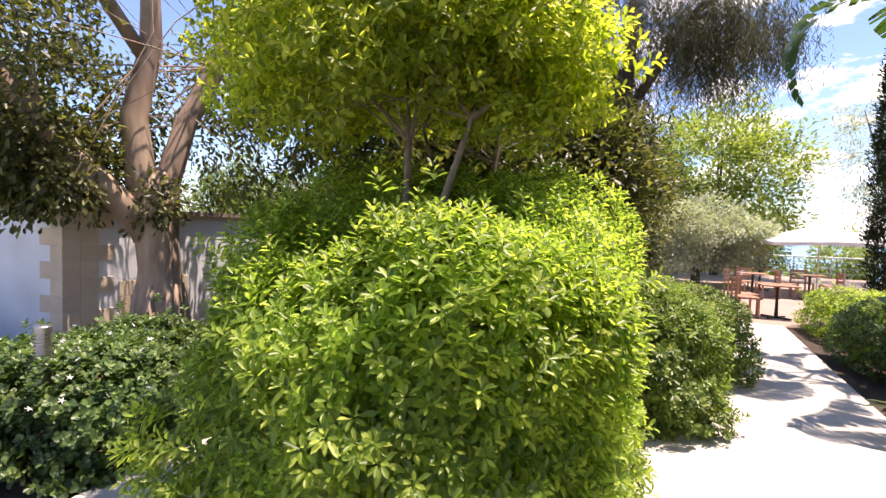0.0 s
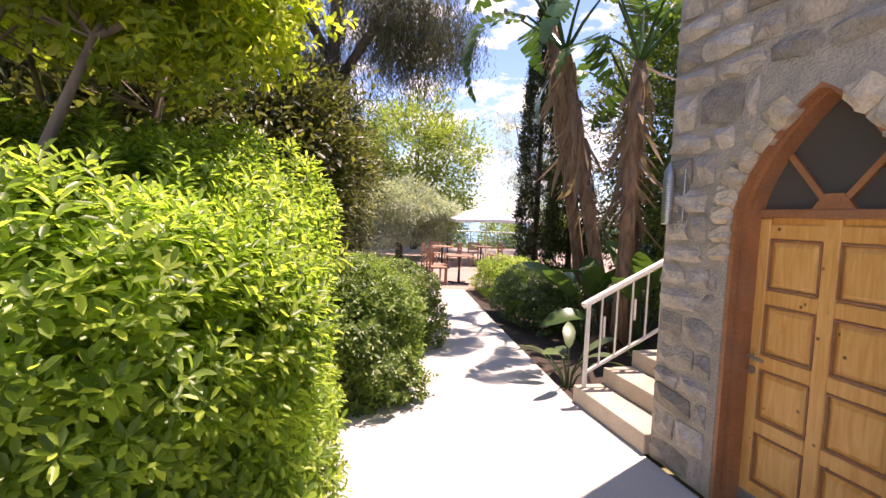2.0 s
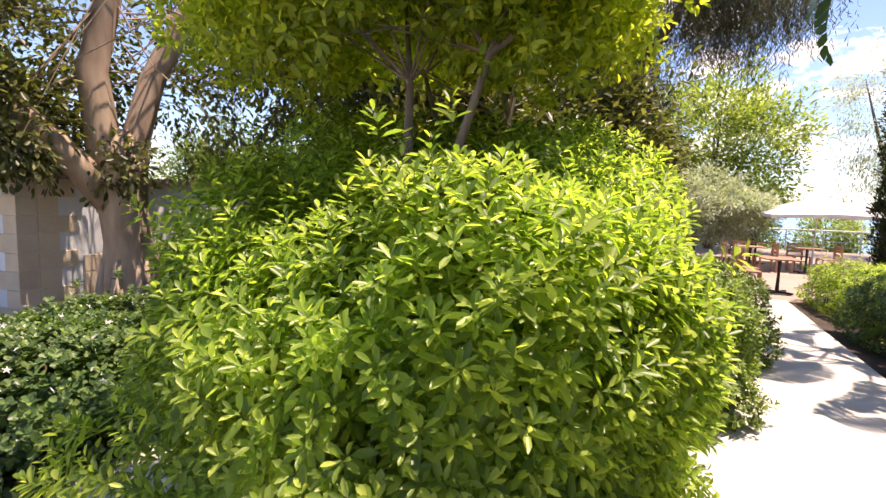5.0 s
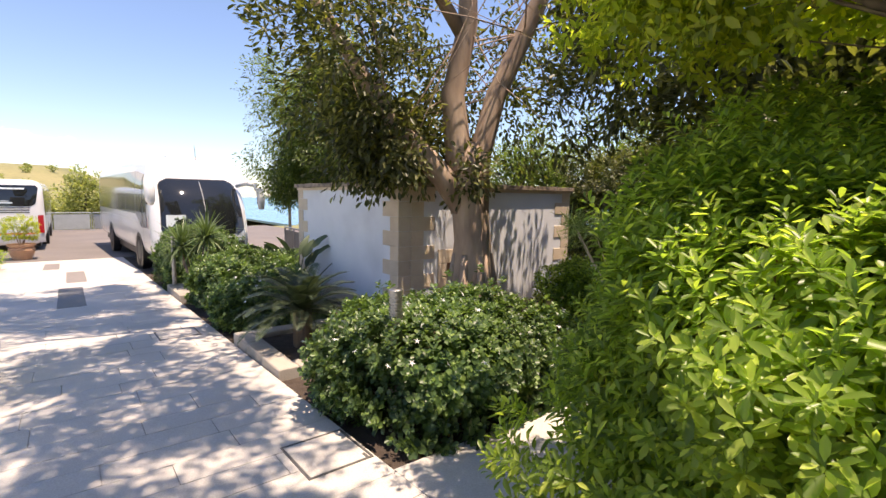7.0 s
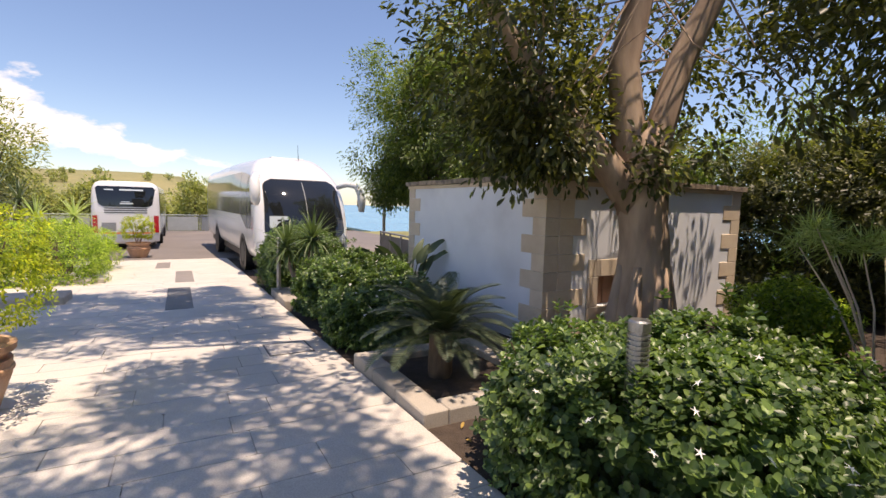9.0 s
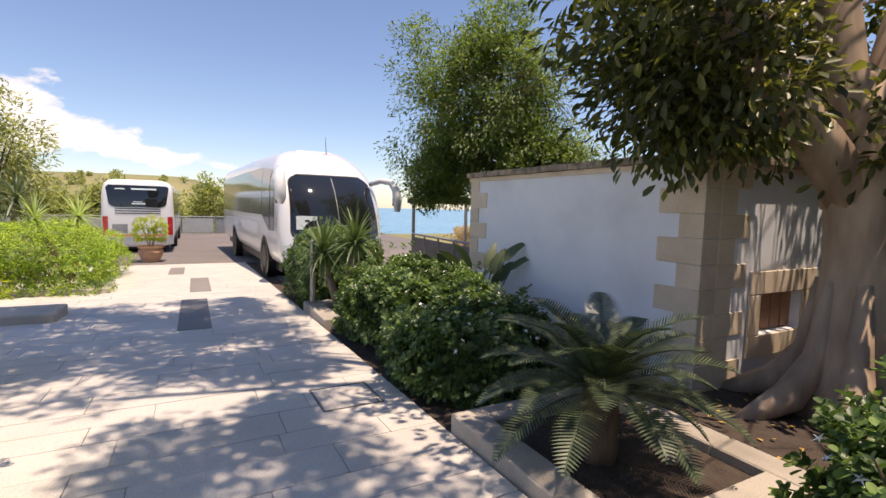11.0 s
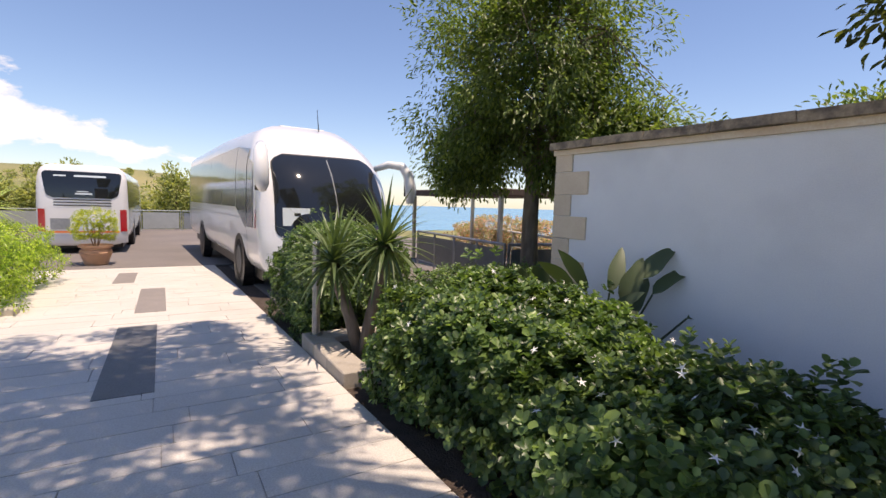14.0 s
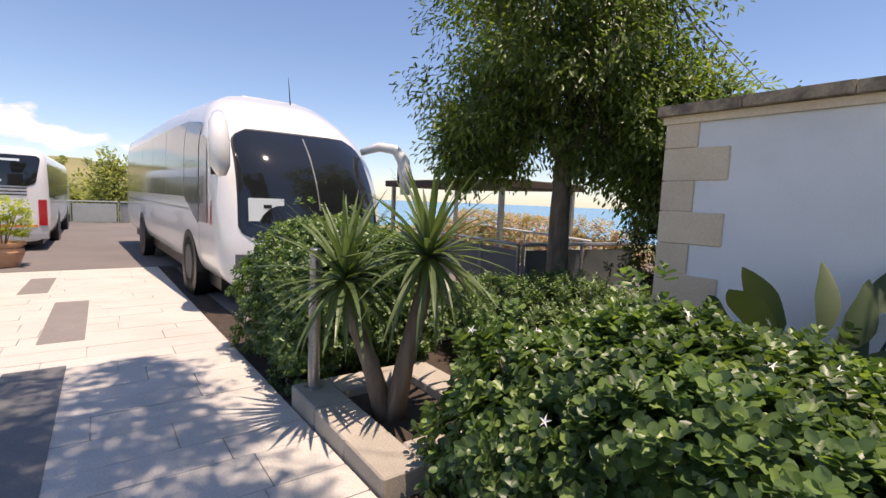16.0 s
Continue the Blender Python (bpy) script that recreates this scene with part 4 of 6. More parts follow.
willow = crown_tree("pepper_tree", "drooping fine-leaved green tree behind the garden wall", (-13.4, 6.2, gz(-13.4) - 0.06), 6,
                    ([(0, 0, -0.05), (0.03, 0, 0.6), (0.0, 0, 1.5), (0.02, 0, 2.5)], [0.20, 0.16, 0.14, 0.12], 0.08), w_limbs,
                    sprays(rng, ca, oa, 100, 0.36, 0.095, 0.36, droop=0.75, flat=0.4), F_WILLOW, B_TRUNK, 4)
part("twig_spray", twigs(rng, [p for l, r in w_limbs for p in l[1:]], ca[::4], 0.014), B_TRUNK, willow)

# small multi-stemmed tree that rises out of the bright bush
sx, sy = -0.95, 2.15
st_limbs = [
    ([(0.0, 0.0, 1.2), (-0.06, 0.1, 1.8), (-0.14, 0.3, 2.3), (-0.35, 0.7, 2.9)], [0.030, 0.025, 0.018, 0.006]),
    ([(0.0, 0.0, 1.2), (0.12, 0.12, 1.9), (0.22, 0.3, 2.4), (0.3, 0.7, 3.0)], [0.027, 0.022, 0.016, 0.006]),
    ([(0.10, 0.9, 1.1), (0.11, 1.15, 1.8), (0.13, 1.25, 2.3), (0.2, 1.3, 2.8)], [0.034, 0.030, 0.024, 0.008]),
    ([(0.15, 0.3, 1.1), (0.0, 0.6, 1.8), (-0.3, 0.9, 2.5)], [0.03, 0.026, 0.01]),
    ([(-0.14, 0.3, 2.3), (-0.6, 0.6, 2.7), (-0.9, 0.8, 2.9)], [0.018, 0.012, 0.005]),
    ([(0.22, 0.3, 2.4), (0.5, 0.6, 2.75), (0.6, 0.8, 3.0)], [0.016, 0.012, 0.005]),
]
c1, o1 = lumps(rng, (-0.38, 0.52, 3.1), (1.15, 0.84, 0.85), 520, -0.8, 0.35)
c2, o2 = lumps(rng, (0.45, 0.75, 2.85), (0.50, 0.52, 0.42), 150, -1.0, 0.4)
ca, oa = np.concatenate([c1, c2]), np.concatenate([o1, o2])
small = crown_tree("small_tree", "small multi-stemmed tree with yellow-green glossy leaves", (sx, sy, -0.09), 4,
                   ([(0.05, 0.05, -0.02), (0.03, 0.03, 0.6), (0, 0, 1.25)], [0.07, 0.055, 0.05], 0.08), st_limbs,
                   rosettes(rng, np.repeat(ca, 9, axis=0) + unit(rng, len(ca) * 9) * 0.17, np.repeat(oa, 9, axis=0), 8, 0.066, 0.42, 0.4), F_CROWN, B_TRUNK, 5)
part("twig_spray", twigs(rng, [p for l, r in st_limbs for p in l[2:]], ca[::12], 0.007), B_TRUNK, small)

# drooping conifer beyond the bush
c1, o1 = lumps(rng, (0.0, 0.2, 7.2), (2.6, 2.0, 2.0), 220, -1.0, 0.3)
c2, o2 = lumps(rng, (-0.3, 0.2, 3.8), (0.7, 0.6, 1.5), 190, -1.0, 0.3)
c3, o3 = lumps(rng, (1.5, 0.1, 5.5), (1.2, 0.8, 0.8), 130, -1.0, 0.2)
ca, oa = np.concatenate([c1, c2, c3]), np.concatenate([o1, o2, o3])
n_limbs = [([(0, 0, 4.0), (1.0, -0.3, 5.6), (2.2, -0.6, 6.4), (2.9, -0.7, 6.4)], [0.10, 0.07, 0.04, 0.01]), ([(0, 0, 4.5), (-1.0, 0.2, 6.2), (-1.9, 0.3, 7.4)], [0.09, 0.06, 0.02])]
strands, links = 11, 11
st = np.repeat(ca, strands, axis=0) + unit(rng, len(ca) * strands) * np.array([0.45, 0.45, 0.25])
swing = rng.normal(size=(len(st), 2)) * 0.12
drop_by = np.tile(np.arange(links), len(st))[:, None] * np.repeat(0.045 + 0.05 * rng.random((len(st), 1)), links, axis=0)
pos_ = np.repeat(st, links, axis=0) + np.concatenate([np.repeat(swing, links, axis=0) * drop_by, -drop_by], axis=1)
way_ = unit(rng, len(pos_)) * 0.7 + np.array([0, 0, -0.9])
s_ = [pos_, way_, unit(rng, len(pos_)), 0.09 + 0.07 * rng.random(len(pos_)), np.full(len(pos_), 0.011)]
crown_tree("casuarina_tree", "tall dark conifer with hanging needle strands", (0.15, 9.4, -0.09), 9,
           ([(0, 0, 0), (0.02, 0, 2), (0, 0, 4.5), (0.1, 0, 7.5)], [0.17, 0.15, 0.12, 0.05], 0.08), n_limbs, s_, F_NEEDLE, B_GREY, 6)


def round_tree(name, label, at, trunk_h, trunk_r, crown_c, crown_r, count, per, leaf_l, leaf_w, mat, bark_mat, droop=0.2, spread=0.5, low=-1.0, inner=0.4, group="", cat="tree"):
    c, o = lumps(rng, crown_c, crown_r, count, low, inner)
    cz = crown_c[2]
    limbs = []
    for k in range(4):
        a = k * 1.57 + at[0]
        limbs.append(([(0, 0, trunk_h * 0.7), (crown_r[0] * 0.25 * math.cos(a), crown_r[1] * 0.25 * math.sin(a), cz * 0.8), (crown_c[0] + crown_r[0] * 0.6 * math.cos(a), crown_c[1] + crown_r[1] * 0.6 * math.sin(a), cz + crown_r[2] * 0.4)], [trunk_r * 0.6, trunk_r * 0.4, trunk_r * 0.1]))
    return crown_tree(name, label, at, 0, ([(0, 0, -0.05), (0.02, 0, trunk_h * 0.5), (0, 0, trunk_h)], [trunk_r * 1.2, trunk_r, trunk_r * 0.8], 0.08), limbs, sprays(rng, c, o, per, spread, leaf_l, leaf_w, droop=droop), mat, bark_mat, 0, cat, group)


round_tree("poplar_tree", "light green airy tree beyond the terrace", (4.6, 25.0, -0.4), 3.0, 0.18, (0, 0, 4.9), (3.6, 3.0, 3.6), 420, 40, 0.20, 0.5, F_LIGHT, B_GREY, 0.3, 0.6)
round_tree("poplar_tree", "light green airy tree beyond the terrace", (1.2, 27.0, -0.6), 3.0, 0.16, (0, 0, 4.4), (3.0, 2.6, 3.4), 260, 40, 0.20, 0.5, F_LIGHT, B_GREY, 0.3, 0.6)
round_tree("olive_tree", "silver-grey olive tree on the terrace", (3.0, 19.6, -0.02), 1.0, 0.14, (0, 0, 1.75), (2.3, 1.7, 1.25), 560, 60, 0.13, 0.34, F_OLIVE, B_GREY, 0.3, 0.34, -0.9)
round_tree("eucalyptus_tree", "tall grey-green gum tree beyond the terrace", (11.0, 24.5, -0.4), 4.0, 0.18, (0, 0, 6.2), (2.2, 2.2, 3.6), 200, 40, 0.16, 0.25, F_OLIVE, B_GREY, 0.9, 0.6)
# dark trees and thicket that close the garden behind the fig tree
for k, (x, y, h, r, m) in enumerate([(-5.2, 11.3, 2.6, 1.9, F_FICUS), (-2.6, 9.8, 3.0, 1.8, F_FICUS), (-7.8, 12.5, 3.2, 2.2, F_WILLOW), (-0.6, 12.8, 3.4, 2.2, F_FICUS), (-3.6, 13.5, 4.6, 2.4, F_FICUS), (-9.8, 10.6, 2.8, 1.5, F_WILLOW), (-2.3, 6.4, 3.6, 1.5, F_FICUS), (-0.7, 7.4, 3.4, 1.3, F_FICUS), (-1.7, 5.2, 2.4, 1.0, F_FICUS), (6.7, 7.4, 5.6, 1.5, F_WILLOW), (7.6, 9.8, 5.2, 1.7, F_FICUS), (6.2, 5.6, 3.6, 1.2, F_WILLOW)]):
    round_tree("garden_tree", "dark leafy tree in the garden thicket", (x, y, gz(x) - 0.06), 1.2, 0.12, (0, 0, h * 0.62), (r, r, h * 0.75), 330, 60, 0.12, 0.4, m, B_GREY, 0.4, 0.42, -1.0, 0.4, "garden thicket")


def cypress(at, h, r):
    c = []
    for k in range(int(h * 130)):
        z = rng.random() ** 0.9
        rr = r * min(1.0, (1 - z) * 2.2 + 0.05) * min(1.0, 0.5 + z * 4) * (0.75 + 0.35 * rng.random())
        a = rng.random() * 6.283
        c.append((rr * math.cos(a), rr * math.sin(a), 0.25 + z * (h - 0.3)))
    c = np.array(c)
    o = c * np.array([1, 1, 0]) / np.maximum(np.linalg.norm(c[:, :2], axis=1, keepdims=True), 0.01)
    return crown_tree("cypress_tree", "slim dark green column cypress in the bed", at, h, ([(0, 0, -0.05), (0, 0, h * 0.5), (0, 0, h * 0.9)], [0.09, 0.06, 0.02], 0.05), [],
                      sprays(rng, c, o, 34, 0.16, 0.075, 0.35, droop=-0.7), F_CYPRESS, B_GREY, 0, "tree", "cypresses")


cypress((5.55, 12.1, -0.05), 7.8, 0.46)
cypress((5.95, 11.0, -0.05), 4.0, 0.5)

bush("thicket_shrub", "dense dark evergreen thicket behind the garden", "shrub", (-8.2, 9.3, gz(-4) - 0.06), (-1.7, 11.6, 3.0), 3600, 8, 0.11, 0.45, F_FICUS, B_GREY, "garden thicket", 0.14, seed=71)

# far belt of trees below the hill
far = 0
for k in range(46):
    x = -46 - rng.random() * 26
    y = -34 + k * 1.05 + rng.normal() * 0.6
    h = 3.2 + 2.4 * rng.random() + (2.0 if y < -14 else 0)
    c, o = lumps(rng, (0, 0, h * 0.62), (h * 0.34, h * 0.34, h * 0.46), 70, -1.0, 0.35)
    crown_tree("far_tree", "olive-green tree in the belt below the hill", (x, y, terrain(x, y)), h, ([(0, 0, -0.1), (0, 0, h * 0.4), (0.1, 0, h * 0.7)], [0.18, 0.14, 0.05], 0.05), [],
               sprays(rng, c, o, 50, 0.62, 0.27, 0.5, droop=0.2), F_FAR, B_GREY, 0, "tree", "far tree belt")
for k in range(90):
    x, y = -120 - rng.random() * 190, -150 + rng.random() * 200
    h = 1.6 + 2.0 * rng.random()
    c, o = lumps(rng, (0, 0, h * 0.5), (h * 0.6, h * 0.6, h * 0.45), 26, -1.0, 0.3)
    crown_tree("hill_shrub", "dark green scrub bush on the dry hillside", (x, y, terrain(x, y) - 0.1), h, ([(0, 0, -0.2), (0, 0, h * 0.3), (0.1, 0, h * 0.5)], [0.12, 0.1, 0.05], 0.05), [],
               sprays(rng, c, o, 16, 0.6, 0.55, 0.5, droop=0.2), F_FAR, B_GREY, 0, "shrub", "hillside scrub")
for x, y, h in ((-30.5, -7.2, 6.4), (-33, -9.8, 6.8), (-28.5, -9.6, 6.2), (-35, -13, 6.0)):
    round_tree("yard_tree", "autumn-tinged gum tree by the coach yard", (x, y, -0.9), 2.0, 0.14, (0, 0, h * 0.6), (1.9, 1.9, h * 0.42), 130, 50, 0.22, 0.35, F_FAR, B_GREY, 0.5, 0.5, group="yard trees")

for k in range(22):
    x, y = -14 + k * 1.9 + rng.normal() * 0.5, 33 + rng.random() * 9
    h = 3.4 + 2.4 * rng.random()
    round_tree("shore_tree", "green tree on the slope below the terrace", (x, y, terrain(x, y)), h * 0.5, 0.15, (0, 0, h * 0.75), (1.9, 1.6, h * 0.42), 90, 40, 0.22, 0.45, F_LIGHT if k % 2 else F_WILLOW, B_GREY, 0.3, 0.6, group="slope trees")

# ---- shrubs ----
bush("clipped_shrub", "large bright green glossy shrub, loosely clipped", "shrub", (-1.92, 1.38, -0.09), (-0.02, 3.1, 1.80), 4600, 11, 0.063, 0.37, F_BRIGHT, B_BROWN, "path shrubs", 0.12, flare=-0.05, seed=21)
bush("clipped_shrub", "large bright green glossy shrub beside the path", "shrub", (-2.15, 2.0, -0.09), (0.12, 4.0, 2.06), 3600, 11, 0.063, 0.37, F_BRIGHT, B_BROWN, "path shrubs", 0.12, flare=-0.06, seed=22)
bush("dark_shrub", "dark green clipped shrub beside the sunny path", "shrub", (-0.4, 4.35, -0.09), (1.0, 6.3, 1.16), 2300, 9, 0.062, 0.5, F_MID, B_BROWN, "path shrubs", 0.10, seed=23)
bush("dark_shrub", "dark green clipped shrub beside the sunny path", "shrub", (0.5, 6.1, -0.09), (1.72, 8.8, 1.0), 1500, 8, 0.062, 0.5, F_MID, B_BROWN, "path shrubs", 0.07, seed=24)
bush("round_leaf_shrub", "dense dark shrub with small round leaves at the paving corner", "shrub", (-5.05, 1.92, gz(-4) - 0.05), (-3.2, 4.0, 0.68), 2500, 8, 0.058, 0.85, F_DARK, B_BROWN, "round-leaved shrubs", 0.13, shape="round", seed=25)
bush("round_leaf_shrub", "dark round-leaved shrub with white star flowers", "shrub", (-10.6, 2.0, gz(-9) - 0.05), (-8.75, 3.45, 0.58), 2600, 8, 0.062, 0.85, F_DARK, B_BROWN, "round-leaved shrubs", 0.16, shape="round", seed=26)
bush("round_leaf_shrub", "low dark round-leaved shrub with white star flowers", "shrub", (-9.1, 2.0, gz(-9) - 0.05), (-7.45, 3.4, 0.38), 2300, 8, 0.062, 0.85, F_DARK, B_BROWN, "round-leaved shrubs", 0.17, shape="round", seed=32)
bush("round_leaf_shrub", "dark round-leaved shrub with white star flowers", "shrub", (-14.0, 1.88, gz(-13) - 0.05), (-12.2, 3.4, 0.86), 2600, 8, 0.05, 0.75, F_DARK, B_BROWN, "round-leaved shrubs", 0.11, shape="round", seed=27)
bush("round_leaf_shrub", "sunlit yellow-green shrub beneath the fig tree", "shrub", (-5.5, 5.65, gz(-5) - 0.05), (-4.5, 6.6, 0.72), 600, 8, 0.07, 0.5, F_BRIGHT, B_BROWN, "round-leaved shrubs", 0.12, seed=28)
bush("hedge", "clipped sunny hedge beside the path to the terrace", "hedge", (3.15, 6.9, -0.05), (4.3, 9.0, 0.88), 1000, 7, 0.06, 0.55, F_DARK, B_BROWN, "terrace hedges", 0.07, seed=29)
bush("hedge", "clipped bright hedge beside the path to the terrace", "hedge", (3.55, 9.0, -0.05), (4.9, 11.6, 0.86), 1000, 7, 0.06, 0.55, F_BRIGHT, B_BROWN, "terrace hedges", 0.07, seed=30)
bush("hedge", "bright green rounded hedge with a stone kerb", "hedge", (-20.0, -4.6, gz(-17) - 0.02), (-15.3, -1.35, 0.75), 2600, 7, 0.075, 0.45, F_BRIGHT, B_BROWN, "yard hedges", 0.09, seed=31)

# ---- door, frame and stonework of the tower ----
M_DOOR, dn, dl, db = mat_base("orange_pine")
d_geo = dn.new("ShaderNodeNewGeometry")
d_map = dn.new("ShaderNodeMapping")
d_map.inputs["Scale"].default_value = (9, 9, 1.2)
d_wav = dn.new("ShaderNodeTexNoise")
d_wav.inputs["Scale"].default_value, d_wav.inputs["Detail"].default_value, d_wav.inputs["Distortion"].default_value = 3.0, 6, 1.2
d_rmp = dn.new("ShaderNodeValToRGB")
d_rmp.color_ramp.elements[0].position, d_rmp.color_ramp.elements[1].position = 0.3, 0.7
d_rmp.color_ramp.elements[0].color, d_rmp.color_ramp.elements[1].color = (0.76, 0.35, 0.08, 1), (0.92, 0.53, 0.17, 1)
d_kn = dn.new("ShaderNodeTexVoronoi")
d_kn.inputs["Scale"].default_value = 9.0
d_kr = dn.new("ShaderNodeValToRGB")
d_kr.color_ramp.elements[0].position, d_kr.color_ramp.elements[1].position = 0.05, 0.12
d_mx = dn.new("ShaderNodeMixRGB")
d_mx.inputs["Color1"].default_value = (0.16, 0.045, 0.012, 1)
dl.new(d_geo.outputs["Position"], d_map.inputs["Vector"])
dl.new(d_map.outputs["Vector"], d_wav.inputs["Vector"])
dl.new(d_geo.outputs["Position"], d_kn.inputs["Vector"])
dl.new(d_kn.outputs["Distance"], d_kr.inputs["Fac"])
dl.new(d_kr.outputs["Color"], d_mx.inputs["Fac"])
dl.new(d_wav.outputs["Fac"], d_rmp.inputs["Fac"])
dl.new(d_rmp.outputs["Color"], d_mx.inputs["Color2"])
dl.new(d_mx.outputs["Color"], db.inputs["Base Color"])
db.inputs["Roughness"].default_value = 0.4
M_FRAME = surface("red_brown_frame", (0.46, 0.21, 0.095), (0.33, 0.14, 0.06), 0.45, scale=8, fine=60, bump=0.1, dirt=(0.30, 0.19, 0.13))
M_PANE = plain("smoky_pane", (0.10, 0.095, 0.09), 0.12)

door = thing("door_1", "orange pine panelled door under a pointed fanlight, closed", "door", kind="structure")
LX = TX + 0.19
part("leaf", box_bm(LX + 0.02, LX + 0.055, DY0 + 0.04, DY1 - 0.04, 0.10, DZ - 0.02), M_DOOR, door, "orange pine boards")
stile = 0.085
dw = DY1 - DY0 - 0.08
pw = (dw - 3 * stile) / 2
for yy in (DY0 + 0.04, DY0 + 0.04 + stile + pw, DY1 - 0.04 - stile):
    part("stile", box_bm(LX, LX + 0.03, yy, yy + stile, 0.10, DZ - 0.02, 0.006), M_DOOR, door)
for k in range(5):
    z0 = 0.10 + k * 0.39
    for c in range(2):
        y0 = DY0 + 0.04 + stile + c * (pw + stile)
        part("door_rail", box_bm(LX + 0.001, LX + 0.03, y0, y0 + pw, z0, min(z0 + 0.085, DZ - 0.02), 0.006), M_DOOR, door)
        if k < 4:
            za, zb = z0 + 0.095, z0 + 0.38
            bm = bmesh.new()
            a, b = [(y0 + 0.01, za), (y0 + pw - 0.01, za), (y0 + pw - 0.01, zb), (y0 + 0.01, zb)], [(y0 + 0.045, za + 0.035), (y0 + pw - 0.045, za + 0.035), (y0 + pw - 0.045, zb - 0.035), (y0 + 0.045, zb - 0.035)]
            va = [bm.verts.new((LX + 0.022, *p)) for p in a]
            vb = [bm.verts.new((LX + 0.006, *p)) for p in b]
            bm.faces.new(vb)
            for q in range(4):
                bm.faces.new((va[q], va[(q + 1) % 4], vb[(q + 1) % 4], vb[q]))
            part("panel", bm, M_DOOR, door, "raised pine panel")
            bm = bmesh.new()
            for q in range(4):
                p0, p1 = a[q], a[(q + 1) % 4]
                tube(bm, [(LX + 0.008, *p0), (LX + 0.008, *p1)], 0.008, 6)
            part("moulding", bm, M_FRAME, door, "dark panel moulding")
part("kick_plate", box_bm(LX - 0.004, LX + 0.03, DY0 + 0.04, DY1 - 0.04, 0.02, 0.11, 0.004), M_ALU, door, "grey metal kick plate")
bm = bmesh.new()
tube(bm, [(LX, DY1 - 0.085, 0.95), (LX - 0.05, DY1 - 0.085, 0.95), (LX - 0.055, DY1 - 0.10, 0.95), (LX - 0.055, DY1 - 0.20, 0.945)], 0.010, 8)
part("door_handle", bm, M_STEEL, door, "satin steel lever handle")
bm = bmesh.new()
tube(bm, [(LX, DY1 - 0.085, 0.86), (LX - 0.012, DY1 - 0.085, 0.86)], 0.026, 14)
part("lock", bm, M_STEEL, door)
# fanlight pane and struts
bm = bmesh.new()
vs = [bm.verts.new((LX + 0.02, mid + s * (arch_half(z) - 0.03), z)) for s, seq in ((1, zs[1:]), (-1, zs[1:][::-1])) for z in seq]
bm.faces.new(vs)
part("fanlight_pane", bm, M_PANE, door, "smoky frosted glass")
part("transom", box_bm(LX - 0.02, LX + 0.05, DY0 + 0.03, DY1 - 0.03, DZ - 0.02, DZ + 0.03, 0.006), M_FRAME, door)
for s in (-1, 1):
    bm = bmesh.new()
    tube(bm, [(LX + 0.005, mid + s * 0.03, DZ + 0.05), (LX + 0.005, mid + s * 0.26, DZ + 0.33)], 0.022, 4)
    part("fanlight_bar", bm, M_FRAME, door)
bm = bmesh.new()
vs = [bm.verts.new((LX - 0.012, mid + y, DZ + z)) for y, z in ((-0.11, 0.03), (0.11, 0.03), (0.05, 0.11), (-0.05, 0.11))]
f = bm.faces.new(vs)
r = bmesh.ops.extrude_face_region(bm, geom=[f])
bmesh.ops.translate(bm, verts=[v for v in r["geom"] if isinstance(v, bmesh.types.BMVert)], vec=(0.03, 0, 0))
part("fanlight_hub", bm, M_FRAME, door)


def arch_line(inset, n=14):
    """Points along the pointed opening, from foot to apex to foot."""
    up = [(mid + arch_half(z) - inset, z) for z in [0.0, 0.6, 1.2] + zs[1:-1]]
    top = [(mid, AP - inset)]
    return up + top + [(2 * mid - y, z) for y, z in up[::-1]]


def arch_band(bm, o_in, o_out, x0, x1, keep=lambda y, z: True):
    a, b = arch_line(o_out), arch_line(o_in)
    for k in range(len(a) - 1):
        q = [(x0, *a[k]), (x0, *a[k + 1]), (x0, *b[k + 1]), (x0, *b[k])]
        w = [(x1, *a[k]), (x1, *a[k + 1]), (x1, *b[k + 1]), (x1, *b[k])]
        vq, vw = [bm.verts.new(p) for p in q], [bm.verts.new(p) for p in w]
        bm.faces.new(vq)
        bm.faces.new(vw[::-1])
        for i in range(4):
            bm.faces.new((vq[i], vw[i], vw[(i + 1) % 4], vq[(i + 1) % 4]))


bm = bmesh.new()
arch_band(bm, 0.062, 0.004, TX + 0.095, LX + 0.06)
part("frame", bm, M_FRAME, door, "red-brown timber arch frame")
bm = bmesh.new()
arch_band(bm, 0.030, -0.004, TX + 0.035, TX + 0.093)
part("outer_frame", bm, M_FRAME, door, "outer red-brown arch moulding")


